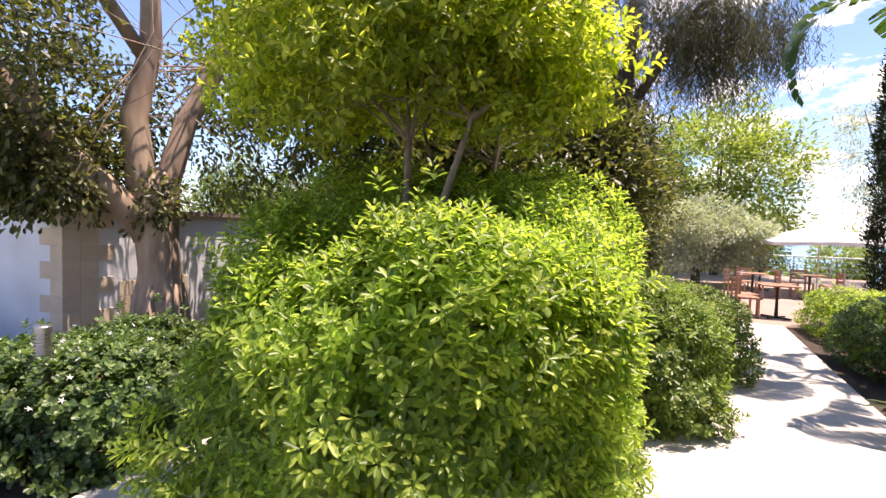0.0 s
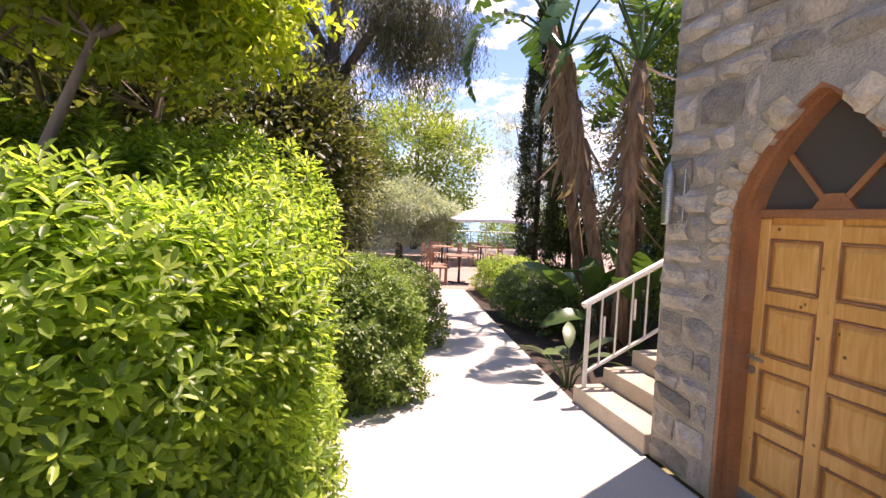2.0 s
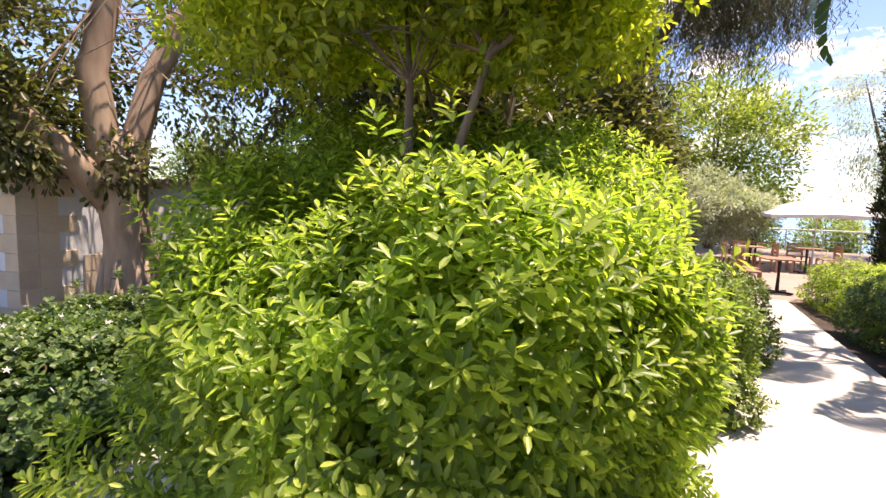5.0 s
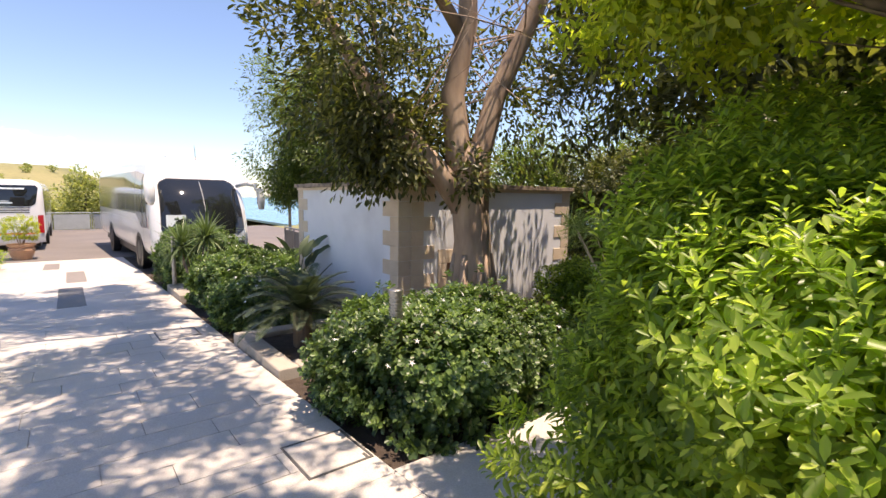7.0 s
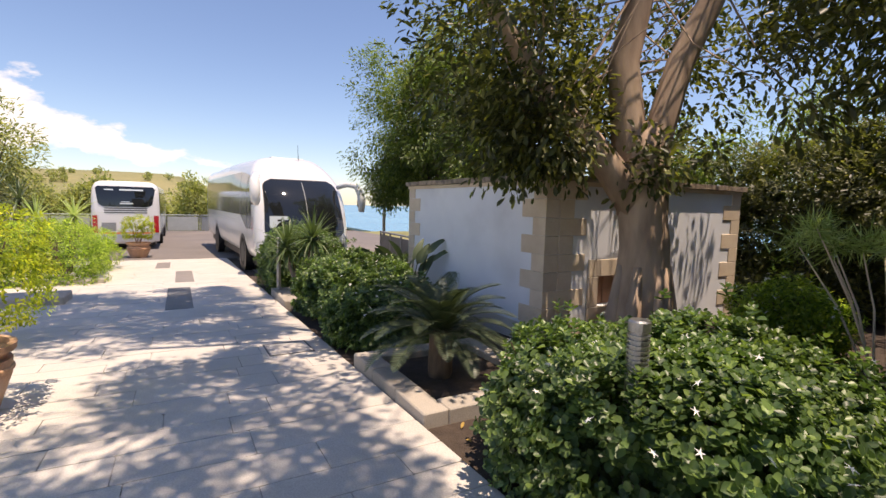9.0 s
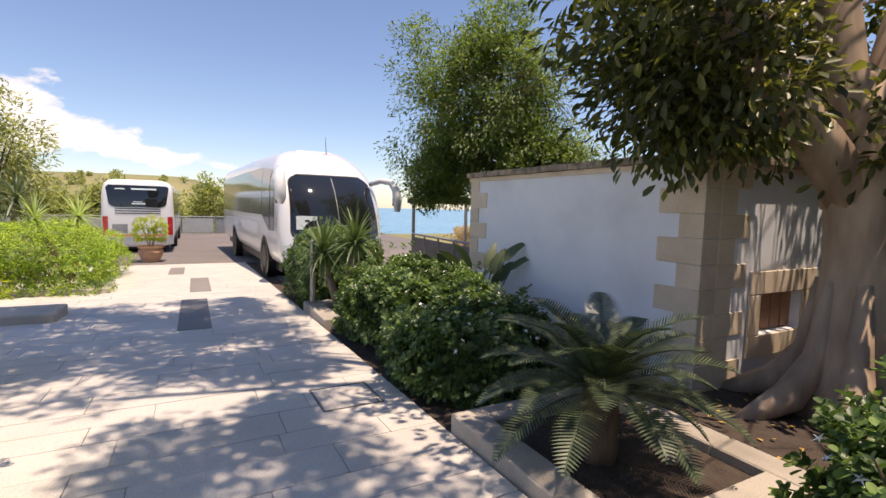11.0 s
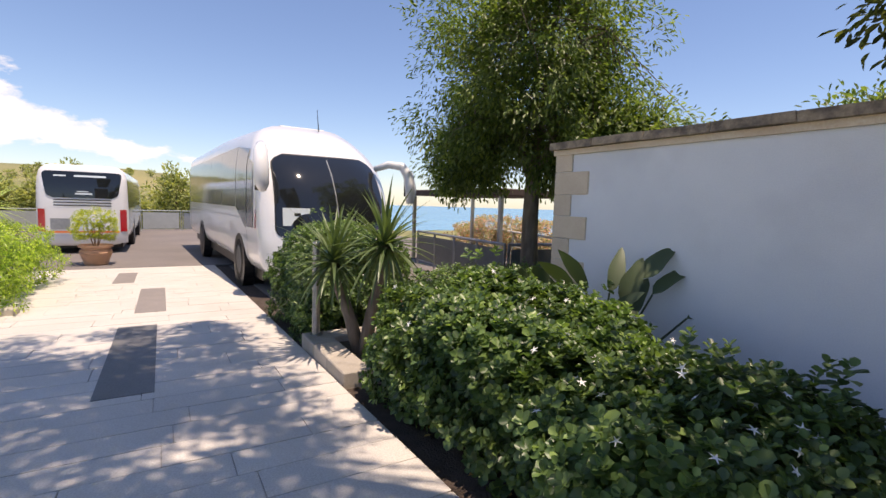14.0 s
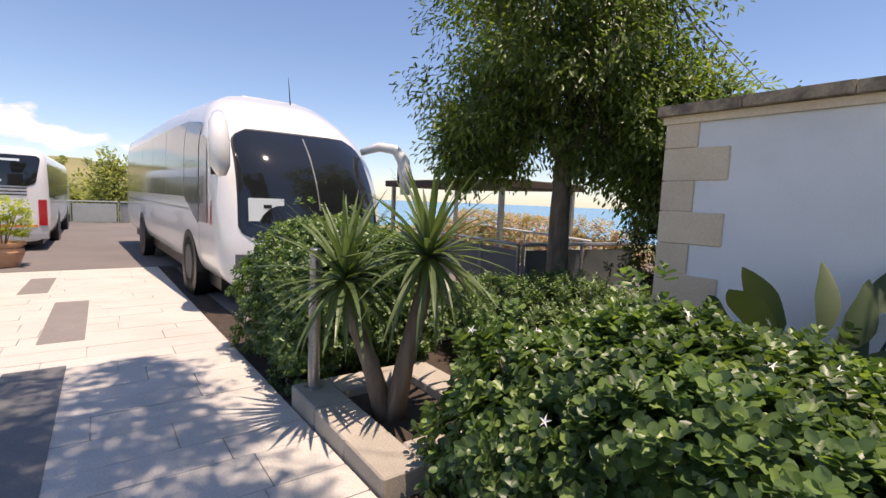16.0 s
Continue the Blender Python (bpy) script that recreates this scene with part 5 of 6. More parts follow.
def rough_block(seed, jag=0.05):
    """A unit stone, roughly squared, its face bulging and its corners knocked off; the face looks to -x."""
    r = np.random.default_rng(seed)
    bm = bmesh.new()
    n = 3
    g = {}
    for i in range(n + 1):
        for j in range(n + 1):
            y, z = -0.5 + i / n, -0.5 + j / n
            edge = i in (0, n) or j in (0, n)
            corner = i in (0, n) and j in (0, n)
            k = 0.93 if corner else 1.0
            g[i, j] = bm.verts.new((-0.5 + (0.42 if edge else 0.0) + r.normal() * 0.13, (y + r.normal() * jag * (0.5 if edge else 1)) * k, (z + r.normal() * jag * (0.5 if edge else 1)) * k))
    for i in range(n):
        for j in range(n):
            bm.faces.new((g[i, j], g[i, j + 1], g[i + 1, j + 1], g[i + 1, j]))
    rim = [g[i, 0] for i in range(n + 1)] + [g[n, j] for j in range(1, n + 1)] + [g[i, n] for i in range(n - 1, -1, -1)] + [g[0, j] for j in range(n - 1, 0, -1)]
    back = [bm.verts.new((0.5, v.co.y, v.co.z)) for v in rim]
    for k in range(len(rim)):
        bm.faces.new((rim[k], back[k], back[(k + 1) % len(rim)], rim[(k + 1) % len(rim)]))
    bmesh.ops.recalc_face_normals(bm, faces=bm.faces)
    me = bpy.data.meshes.new("stone")
    bm.to_mesh(me)
    bm.free()
    return me


# intercom-like wall light on the tower
lamp = thing("wall_light", "slim steel louvred light on the tower wall", "light", (TX, 3.22, 1.72))
bm = bmesh.new()
lathe(bm, [(0.035, 0.0), (0.036, 0.01), (0.036, 0.36), (0.004, 0.43)], 16, (-0.05, 0, 0))
part("housing", bm, M_STEEL, lamp, smooth=True)
part("back_plate", box_bm(-0.012, 0.06, -0.105, -0.055, 0.02, 0.38, 0.004), M_STEEL, lamp)
for k in range(12):
    bm = bmesh.new()
    lathe(bm, [(0.039, 0.0), (0.039, 0.007)], 14, (-0.05, 0, 0.10 + 0.018 * k))
    part("louvre", bm, M_ALU, lamp)

# ---- white rail beside the steps ----
rail = thing("hand_rail", "white painted steel stair rail with paired balusters", "railing", (2.52, 4.30, 0.16))
slope = 0.16 / 0.31


def bar(p, q, r, nm, mat, parent, sides=4):
    bm = bmesh.new()
    tube(bm, [p, q], r, sides)
    return part(nm, bm, mat, parent)


bar((0, 0, 0), (0, 0, 0.80), 0.022, "newel", M_WPAINT, rail)
top0, top1 = Vector((-0.06, 0, 0.78)), Vector((1.55, 0, 0.78 + 1.58 * slope))
bm = bmesh.new()
tube(bm, [top0, top1], 0.032, 8)
part("top_rail", bm, M_WPAINT, rail)
bar((0, 0, 0.14), (1.5, 0, 0.14 + 1.5 * slope), 0.018, "bottom_rail", M_WPAINT, rail)
for k in range(9):
    x = 0.14 + 0.16 * k
    bar((x, 0, 0.14 + x * slope), (x, 0, 0.80 + x * slope), 0.010, "baluster", M_WPAINT, rail)
    if k % 2 == 0:
        bar((x + 0.035, 0, 0.40 + x * slope), (x + 0.035, 0, 0.60 + x * slope), 0.012, "collar", M_WPAINT, rail)
bar((1.5, 0, 0.62), (1.5, 0, 0.80 + 1.5 * slope), 0.022, "newel", M_WPAINT, rail)

# ---- enclosure details: cellar window, coping ----
win = thing("window_1", "small cellar window with dark wooden slats in a stone surround", "window", kind="structure")
for nm, a in (("lintel", (4.95, 6.15, 0.575, 0.80)), ("window_sill", (4.95, 6.15, -0.05, 0.165)), ("jamb", (4.95, 5.135, 0.17, 0.57)), ("jamb", (5.925, 6.15, 0.17, 0.57))):
    part(nm, box_bm(WX1 + 0.002, WX1 + 0.03, a[0], a[1], a[2], a[3], 0.006), M_QUOIN, win, "cream stone surround")
part("shutter", box_bm(WX1 - 0.12, WX1 - 0.10, 5.145, 5.915, 0.175, 0.565), M_FRAME, win, "dark brown shutter")
for k in range(4):
    y0 = 5.16 + 0.19 * k
    part("slat", box_bm(WX1 - 0.10, WX1 - 0.085, y0, y0 + 0.17, 0.18, 0.56, 0.004), M_WOODTABLE, win)

# ---- planters with stone kerbs ----


def planter(label, x0, x1, y0, y1, t, z):
    ob = thing("stone_planter", label, "planter", group="stone planters")
    low = z - 0.34
    n = 3
    for k in range(n):
        xa, xb = x0 + (x1 - x0) * k / n, x0 + (x1 - x0) * (k + 1) / n
        part("kerb_stone", box_bm(xa + 0.002, xb - 0.002, y0, y0 + t, low, z, 0.010), M_KERB, ob)
        part("kerb_stone", box_bm(xa + 0.002, xb - 0.002, y1 - t, y1, low, z, 0.010), M_KERB, ob)
    for k in range(2):
        ya, yb = y0 + t + (y1 - y0 - 2 * t) * k / 2, y0 + t + (y1 - y0 - 2 * t) * (k + 1) / 2
        part("kerb_stone", box_bm(x0, x0 + t, ya + 0.002, yb - 0.002, low, z, 0.010), M_KERB, ob)
        part("kerb_stone", box_bm(x1 - t, x1, ya + 0.002, yb - 0.002, low, z, 0.010), M_KERB, ob)
    part("soil", box_bm(x0 + t, x1 - t, y0 + t, y1 - t, low, z - 0.07), M_SOIL, ob, "dark soil")
    return ob


planter("low cream stone planter holding a cycad", -7.05, -5.42, 1.855, 3.35, 0.22, gz(-6.2) + 0.10)
planter("low cream stone planter holding two yuccas", -12.12, -10.72, 1.855, 3.0, 0.27, gz(-11.4) + 0.12)
kerb = thing("stone_kerb", "low stone kerb in front of the bright hedge", "kerb", (-15.6, -2.9, gz(-15.6)))
for k in range(3):
    part("kerb_stone", box_bm(-0.1, 0.1, -1.6 + 1.1 * k, -0.52 + 1.1 * k, -0.05, 0.09, 0.01), M_KERB, kerb)
kerb = thing("stone_kerb", "low grey stone planter edge beside the walkway", "kerb", (-12.9, -2.2, gz(-12.9)))
part("kerb_stone", box_bm(-0.45, 0.3, -1.2, 0.72, -0.05, 0.14, 0.02), M_KERB, kerb)


def bollard(label, x, y, z, h=1.0, r=0.042):
    ob = thing("bollard_light", label, "bollard", (x, y, z), "steel bollard lights")
    bm = bmesh.new()
    lathe(bm, [(r, 0.0), (r, h - 0.30), (r * 0.8, h - 0.29), (r * 0.8, h - 0.06), (r, h - 0.055), (r, h - 0.01), (r * 0.85, h)], 20)
    part("post", bm, M_STEEL, ob, smooth=False)
    for k in range(9):
        bm = bmesh.new()
        lathe(bm, [(r * 1.02, 0.0), (r * 1.02, 0.010)], 18, (0, 0, h - 0.285 + 0.025 * k))
        part("louvre", bm, M_STEEL, ob)
    bm = bmesh.new()
    lathe(bm, [(r * 1.6, -0.01), (r * 1.6, 0.012), (r, 0.016)], 18)
    part("foot_plate", bm, M_STEEL, ob)
    return ob


bollard("brushed steel louvred bollard light on a stone kerb", -12.0, 1.98, gz(-11.4) + 0.12, 1.02)
bollard("brushed steel louvred bollard light among the shrubs", -3.92, 2.28, gz(-3.9) - 0.05, 1.10, 0.055)

# ---- paving insets ----
for nm, lab, m_, x0, x1, y0, y1 in (("inset_slab", "dark grey inset paving slab", M_SLABDK, -14.0, -11.27, 0.05, 0.47), ("inset_slab", "grey-brown inset paving slab", M_SLABMID, -17.55, -14.95, 0.18, 0.58), ("inset_slab", "grey-brown inset paving slab", M_SLABMID, -20.6, -18.6, -0.36, 0.02)):
    bm = bmesh.new()
    t_ = [bm.verts.new((x, y, gz(x) + 0.005)) for x, y in ((x0, y0), (x1, y0), (x1, y1), (x0, y1))]
    b_ = [bm.verts.new((x, y, gz(x) - 0.05)) for x, y in ((x0, y0), (x1, y0), (x1, y1), (x0, y1))]
    bm.faces.new(t_)
    bm.faces.new(b_[::-1])
    for k in range(4):
        bm.faces.new((t_[k], b_[k], b_[(k + 1) % 4], t_[(k + 1) % 4]))
    tagged(part(nm, bm, m_), lab, "paving slab", "inset slabs", "structure")
for x0, x1, y0, y1 in ((-8.28, -7.76, 1.13, 1.63), (-3.98, -3.47, 1.36, 1.82)):
    ob = thing("manhole_cover", "square paved manhole cover in a thin dark metal frame", "manhole", group="manhole covers")
    sl = math.degrees(math.atan(0.034))
    cx, cy = (x0 + x1) / 2, (y0 + y1) / 2
    hx, hy = (x1 - x0) / 2, (y1 - y0) / 2
    ob.matrix_world = pose(cx, cy, gz(cx) + 0.005, 0, -sl, 0)
    for a in ((-hx, hx, -hy, -hy + 0.014), (-hx, hx, hy - 0.014, hy), (-hx, -hx + 0.014, -hy + 0.014, hy - 0.014), (hx - 0.014, hx, -hy + 0.014, hy - 0.014)):
        part("frame", box_bm(*a, -0.03, 0.0025), M_IRON, ob, "thin dark metal frame")
    part("infill", box_bm(-hx + 0.02, hx - 0.02, -hy + 0.02, hy - 0.02, -0.03, 0.0), M_PAVE, ob)
    part("gap", box_bm(-hx + 0.014, hx - 0.014, -hy + 0.014, hy - 0.014, -0.03, -0.006), M_BLACK, ob)
    part("lift_notch", box_bm(hx - 0.08, hx - 0.02, hy - 0.05, hy - 0.03, 0.0, 0.003), M_IRON, ob)

# ---- large-leaved plants ----


def blade(length, width, bend, stalk=0.0, fold=0.25, seg=8, kind="oval", tear=0, seed=0):
    """A single large leaf that rises along +x, arching down; folded along its midrib."""
    r = random.Random(seed)
    bm = bmesh.new()
    rows = []
    for i in range(seg + 1):
        s = i / seg
        ang = bend * s
        x = length * (math.sin(ang) / bend if abs(bend) > 1e-3 else s)
        z = -length * ((1 - math.cos(ang)) / bend if abs(bend) > 1e-3 else 0)
        if kind == "oval":
            w = width * 0.5 * max(0.02, math.sin(math.pi * min(1, s ** 0.8)) ** 0.65)
        else:
            w = width * 0.5 * max(0.03, min(1, 0.75 + s) * (1 - s ** 2.2))
        wob = 1 + 0.10 * math.sin(s * 9 + seed)
        rows.append([bm.verts.new((x, w * wob, z + fold * w)), bm.verts.new((x, 0, z)), bm.verts.new((x, -w * wob, z + fold * w))])
    for i in range(seg):
        a, b = rows[i], rows[i + 1]
        for e, rev in ((0, False), (2, True)):
            q = [a[e], a[1], b[1], b[e]]
            if tear:
                cut_a, cut_b = a[e].co.copy(), b[e].co.copy()
                droop = Vector((0, 0, -0.25 * width * r.random()))
                sh = 0.35 * r.random()
                q = [bm.verts.new(cut_a.lerp(cut_b, sh * 0.5) + droop), a[1], b[1], bm.verts.new(cut_b.lerp(cut_a, sh) + droop)]
            bm.faces.new(q[::-1] if rev else q)
    me = bpy.data.meshes.new("leaf")
    bm.to_mesh(me)
    bm.free()
    return me


def strelitzia(label, at, n, stalk, length, width, mat, seed, spread=0.6, name="bird_of_paradise", aims=(), roll=0.0):
    """A clump of long-stalked paddle leaves, each its own part with its stalk."""
    ob = thing(name, label, "plant", at)
    r = random.Random(seed)
    for k in range(n):
        a = aims[k][0] if k < len(aims) else 360 * k / n + r.uniform(-20, 20)
        lean = aims[k][1] if k < len(aims) else r.uniform(0.15, spread)
        h = stalk * (aims[k][2] if k < len(aims) else r.uniform(0.75, 1.1))
        d = Vector((math.cos(radians(a)), math.sin(radians(a)), 0))
        tip = d * h * math.sin(lean) + Vector((0, 0, h * math.cos(lean)))
        bm = bmesh.new()
        tube(bm, [d * 0.02 + Vector((0, 0, -0.05)), tip * 0.5 - d * 0.02, tip], [0.016, 0.012, 0.008], 6)
        part("stalk", bm, mat, ob)
        me = blade(length * r.uniform(0.85, 1.1), width * r.uniform(0.85, 1.1), 0.5 + lean * 0.7, seed=seed + k)
        leaf = part("leaf", me, mat, ob, smooth=True)
        leaf.matrix_basis = Matrix.Translation(tip) @ pose(0, 0, 0, roll + r.uniform(-35, 35), -(72 - math.degrees(lean) * 1.0), a)
    return ob


strelitzia("dark green bird-of-paradise plant before the blue wall", (-9.55, 3.66, gz(-9.3) - 0.05), 14, 0.88, 0.46, 0.15, F_STREL, 5, 0.9, roll=70.0,
           aims=((237, 0.95, 1.15), (245, 0.55, 1.05), (225, 0.42, 1.0), (240, 0.28, 1.0), (210, 0.16, 1.0), (90, 0.08, 1.0), (50, 0.16, 0.95), (60, 0.30, 1.2), (57, 0.42, 1.1), (52, 0.75, 1.1), (62, 0.95, 0.95), (250, 0.35, 0.8), (330, 0.3, 0.8), (70, 0.25, 0.75)))
strelitzia("young bird-of-paradise plant at the foot of the steps", (2.66, 4.85, -0.05), 8, 0.42, 0.42, 0.14, F_YUCCA, 8, 0.8)
strelitzia("broad-leaved plant in the bed behind the steps", (3.85, 6.6, -0.05), 9, 0.85, 0.75, 0.32, F_BIG, 9, 1.1)
strelitzia("broad-leaved plant in the bed behind the steps", (4.25, 5.9, -0.05), 9, 0.95, 0.8, 0.34, F_BIG, 10, 1.0)


def giant(at, h, seed, lean, aim=()):
    """Tree-like bird of paradise: fibrous trunk in hanging dry leaf bases, torn paddle leaves on top."""
    r = random.Random(seed)
    rn = np.random.default_rng(seed)
    ob = thing("giant_bird_of_paradise", "tall banana-like plant with dry brown hanging leaf bases", "plant", at, "giant plants")
    bm = bmesh.new()
    pts = [(lean[0] * s * h, lean[1] * s * h, h * s - 0.05) for s in (0, 0.25, 0.5, 0.75, 1.0)]
    tube(bm, pts, [0.13, 0.10, 0.10, 0.11, 0.08], 12, True, 0.25)
    part("trunk", bm, B_PALM, ob, smooth=True)
    for k in range(80):
        s = 0.46 + 0.54 * k / 80
        a = r.uniform(0, 360)
        me = blade(r.uniform(0.25, 0.85), r.uniform(0.03, 0.11), r.uniform(-0.5, 0.9), fold=0.5, seg=5, kind="strap", seed=seed + k)
        o_ = part("dry_leaf", me, F_DRYFROND, ob)
        o_.matrix_basis = pose(lean[0] * s * h + 0.08 * math.cos(radians(a)), lean[1] * s * h + 0.08 * math.sin(radians(a)), h * s, r.uniform(-60, 60), r.uniform(38, 92), a)
    top = Vector(pts[-1])
    for k in range(7):
        a = k * 51 + r.uniform(-15, 15)
        ln = r.uniform(0.25, 0.95)
        if k < len(aim):
            a, ln = aim[k]
        d = Vector((math.cos(radians(a)), math.sin(radians(a)), 0))
        tip = top + d * 0.9 * math.sin(ln) + Vector((0, 0, 0.9 * math.cos(ln)))
        bm = bmesh.new()
        tube(bm, [top, (top + tip) / 2 + Vector((0, 0, 0.05)), tip], [0.035, 0.025, 0.016], 6)
        part("stalk", bm, F_BIG, ob)
        me = blade(r.uniform(1.4, 1.9), r.uniform(0.38, 0.5), 1.4 + ln * 0.8, seg=16, tear=1, seed=seed + 50 + k)
        o_ = part("leaf", me, F_BIG, ob, "torn green paddle leaf", smooth=True)
        o_.matrix_basis = Matrix.Translation(tip) @ pose(0, 0, 0, r.uniform(-60, 60), -(70 - math.degrees(ln)), a)
    return ob


giant((4.55, 7.0, -0.05), 4.5, 3, (-0.18, 0.10), ((185, 1.15), (150, 0.8)))
giant((4.05, 6.0, -0.05), 4.0, 4, (0.03, 0.03))
giant((5.3, 7.4, -0.05), 3.9, 6, (-0.05, 0.05))
giant((4.9, 8.3, -0.05), 5.2, 7, (-0.22, -0.05))


def yucca_head(ob, top, n, length, width, seed, mat):
    r = random.Random(seed)
    for k in range(n):
        a = k * 137.5
        el = 82 - 125 * (k / n) + r.uniform(-8, 8)
        me = blade(length * r.uniform(0.8, 1.1), width, 0.35 + 0.5 * k / n, fold=0.3, seg=5, kind="strap", seed=seed + k)
        o_ = part("leaf", me, mat, ob)
        o_.matrix_basis = Matrix.Translation(top) @ pose(0, 0, 0, 0, -el, a)


def yucca(label, at, stems, n, length, width, seed, mat=None):
    ob = thing("yucca", label, "plant", at, "yuccas")
    for k, (lx, ly, h) in enumerate(stems):
        bm = bmesh.new()
        tube(bm, [(lx * 0.05, ly * 0.05, -0.06), (lx * 0.45, ly * 0.45, h * 0.4), (lx * 0.9, ly * 0.9, h * 0.8), (lx, ly, h)], [0.085, 0.06, 0.055, 0.05], 10, True, 0.2)
        part("stem", bm, B_TRUNK, ob, "rough brown stem", smooth=True)
        yucca_head(ob, Vector((lx, ly, h)), n, length, width, seed + 20 * k, mat or F_YUCCA)
    return ob


yucca("spiky yucca with two rough brown stems in a planter", (-11.42, 2.30, gz(-11.4) + 0.05), ((-0.28, -0.22, 0.90), (0.12, 0.18, 1.10)), 84, 0.68, 0.05, 3)
yucca("spiky yucca behind the coach hedge", (-13.0, 3.3, gz(-13) - 0.05), ((0.0, 0.1, 0.75),), 40, 0.5, 0.04, 9)
yucca("grassy spiky plant above the bright hedge", (-18.6, -2.4, gz(-18)), ((0.0, 0.2, 1.5), (0.6, -0.5, 1.45), (-0.5, 0.1, 1.45)), 44, 0.75, 0.035, 31, F_PALE)
yucca("small dark palm rising behind the hedge", (-18.9, -3.9, gz(-18)), ((0.0, 0.0, 2.1), (0.5, 0.6, 1.9)), 40, 0.8, 0.06, 41, F_CYCAD)


def cycad(label, at, n, length, seed, h=0.18):
    """A squat scaly stem with arching feather fronds; each frond is a part."""
    r = random.Random(seed)
    rn = np.random.default_rng(seed)
    ob = thing("cycad", label, "plant", at, "cycads")
    bm = bmesh.new()
    lathe(bm, [(0.09, -0.08), (0.12, 0.05), (0.11, h), (0.05, h + 0.05)], 14)
    part("stem", bm, B_BROWN, ob, "scaly brown stem", smooth=True)
    for k in range(n):
        a = k * 137.5
        el = radians(78 - 70 * k / n)
        L = length * r.uniform(0.85, 1.08)
        m = 42
        s = np.linspace(0.10, 1, m)
        ang = el - 1.15 * s ** 1.4
        dx, dz = np.cos(ang), np.sin(ang)
        ds = L / m
        x, z = np.cumsum(dx) * ds, np.cumsum(dz) * ds
        pos, ax, nr, ln = [], [], [], []
        for side in (-1, 1):
            pos.append(np.stack([x, np.zeros(m), z], 1))
            ax.append(np.stack([dx * 0.55 - dz * 0.30, side * np.ones(m), dz * 0.55 + dx * 0.30], 1))
            nr.append(np.stack([-dz, np.zeros(m), dx], 1))
            ln.append(0.16 * length / 0.8 * np.sin(np.pi * np.clip(s * 0.93 + 0.06, 0, 1)) ** 0.6)
        me = leaf_mesh("frond", np.concatenate(pos), np.concatenate(ax), np.concatenate(nr), np.concatenate(ln), 0.0125, 0.0, 0.12, "strap")
        o_ = part("frond", me, F_CYCAD, ob, kind="stuff")
        o_.matrix_basis = pose(0, 0, h, 0, 0, a)
        bm = bmesh.new()
        tube(bm, [(0, 0, 0)] + [(x[i], 0, z[i]) for i in range(0, m, 5)], 0.006, 4)
        part("rib", bm, F_CYCAD, o_)
    return ob


cycad("dark green cycad with arching feather fronds in a stone planter", (-6.25, 2.45, gz(-6.3) + 0.03), 38, 0.80, 3, 0.42)

# feathery papyrus clump in the dark garden
pap = thing("papyrus_clump", "pale feathery plant with bare whitish stems", "plant", (-4.1, 6.2, gz(-4.2) - 0.05))
rn = np.random.default_rng(8)
for k in range(14):
    a, ln = rn.random() * 6.28, 0.15 + 0.5 * rn.random()
    h = 1.2 + 0.5 * rn.random()
    tip = Vector((math.cos(a) * ln * h, math.sin(a) * ln * h, h))
    bm = bmesh.new()
    tube(bm, [(math.cos(a) * 0.12, math.sin(a) * 0.12, -0.03), tip * 0.55, tip], [0.014, 0.011, 0.006], 6)
    part("stem", bm, M_QUOIN, pap, "whitish bare stem")
    c = np.tile(np.array(tip), (110, 1)) + rn.normal(size=(110, 3)) * 0.05
    me = leaf_mesh("tuft", c, unit(rn, 110) + np.array([0, 0, 0.2]), unit(rn, 110), 0.22, 0.012, 0.0, 0.25, "strap")
    part("tuft", me, F_PALE, pap)


def potted(label, at, r_, h, plant_r, plant_h, mat, seed, leaf=0.06, tips=500):
    ob = thing("potted_plant", label, "plant", at, "potted plants")
    bm = bmesh.new()
    lathe(bm, [(r_ * 0.62, 0), (r_ * 0.68, 0.03), (r_ * 0.95, h * 0.55), (r_ * 0.97, h * 0.78), (r_ * 0.88, h * 0.80), (r_ * 0.90, h * 0.88), (r_ * 1.04, h * 0.90), (r_ * 1.06, h), (r_ * 0.92, h), (r_ * 0.9, h - 0.05)], 32)
    pot = part("pot", bm, M_TERRA, ob, "pale weathered terracotta pot", smooth=False)
    bm = bmesh.new()
    lathe(bm, [(r_ * 0.96, h * 0.60), (r_ * 1.0, h * 0.62), (r_ * 1.0, h * 0.66), (r_ * 0.96, h * 0.68)], 32)
    part("band", bm, M_TERRA, pot)
    rn = np.random.default_rng(seed)
    t, o = box_shell(rn, (-plant_r, -plant_r, h + 0.15), (plant_r, plant_r, h + plant_h), tips, 0.14)
    part("foliage", leaf_mesh("foliage", *rosettes(rn, t, o, 8, leaf, 0.45, 0.5)), mat, ob, kind="stuff")
    for k in range(7):
        a = k * 0.9
        bm = bmesh.new()
        tube(bm, [(0.05 * math.cos(a), 0.05 * math.sin(a), h - 0.06), (plant_r * 0.6 * math.cos(a), plant_r * 0.6 * math.sin(a), h + plant_h * 0.75)], [0.012, 0.005], 5)
        part("stem", bm, B_BROWN, ob)
    return ob


potted("large terracotta pot with a leafy yellow-green bush", (-7.15, -1.2, gz(-7.15)), 0.33, 0.55, 0.52, 1.05, F_CROWN, 4, 0.05, 700)
potted("large terracotta urn with a small leafy bush", (-22.9, -1.02, gz(-22.9)), 0.38, 0.58, 0.46, 0.95, F_CROWN, 5, 0.08, 260)
potted("terracotta pot with a thin leafy shrub beside the door", (2.20, 1.0, 0.0), 0.2, 0.4, 0.30, 0.95, F_WILLOW, 6, 0.055, 220)
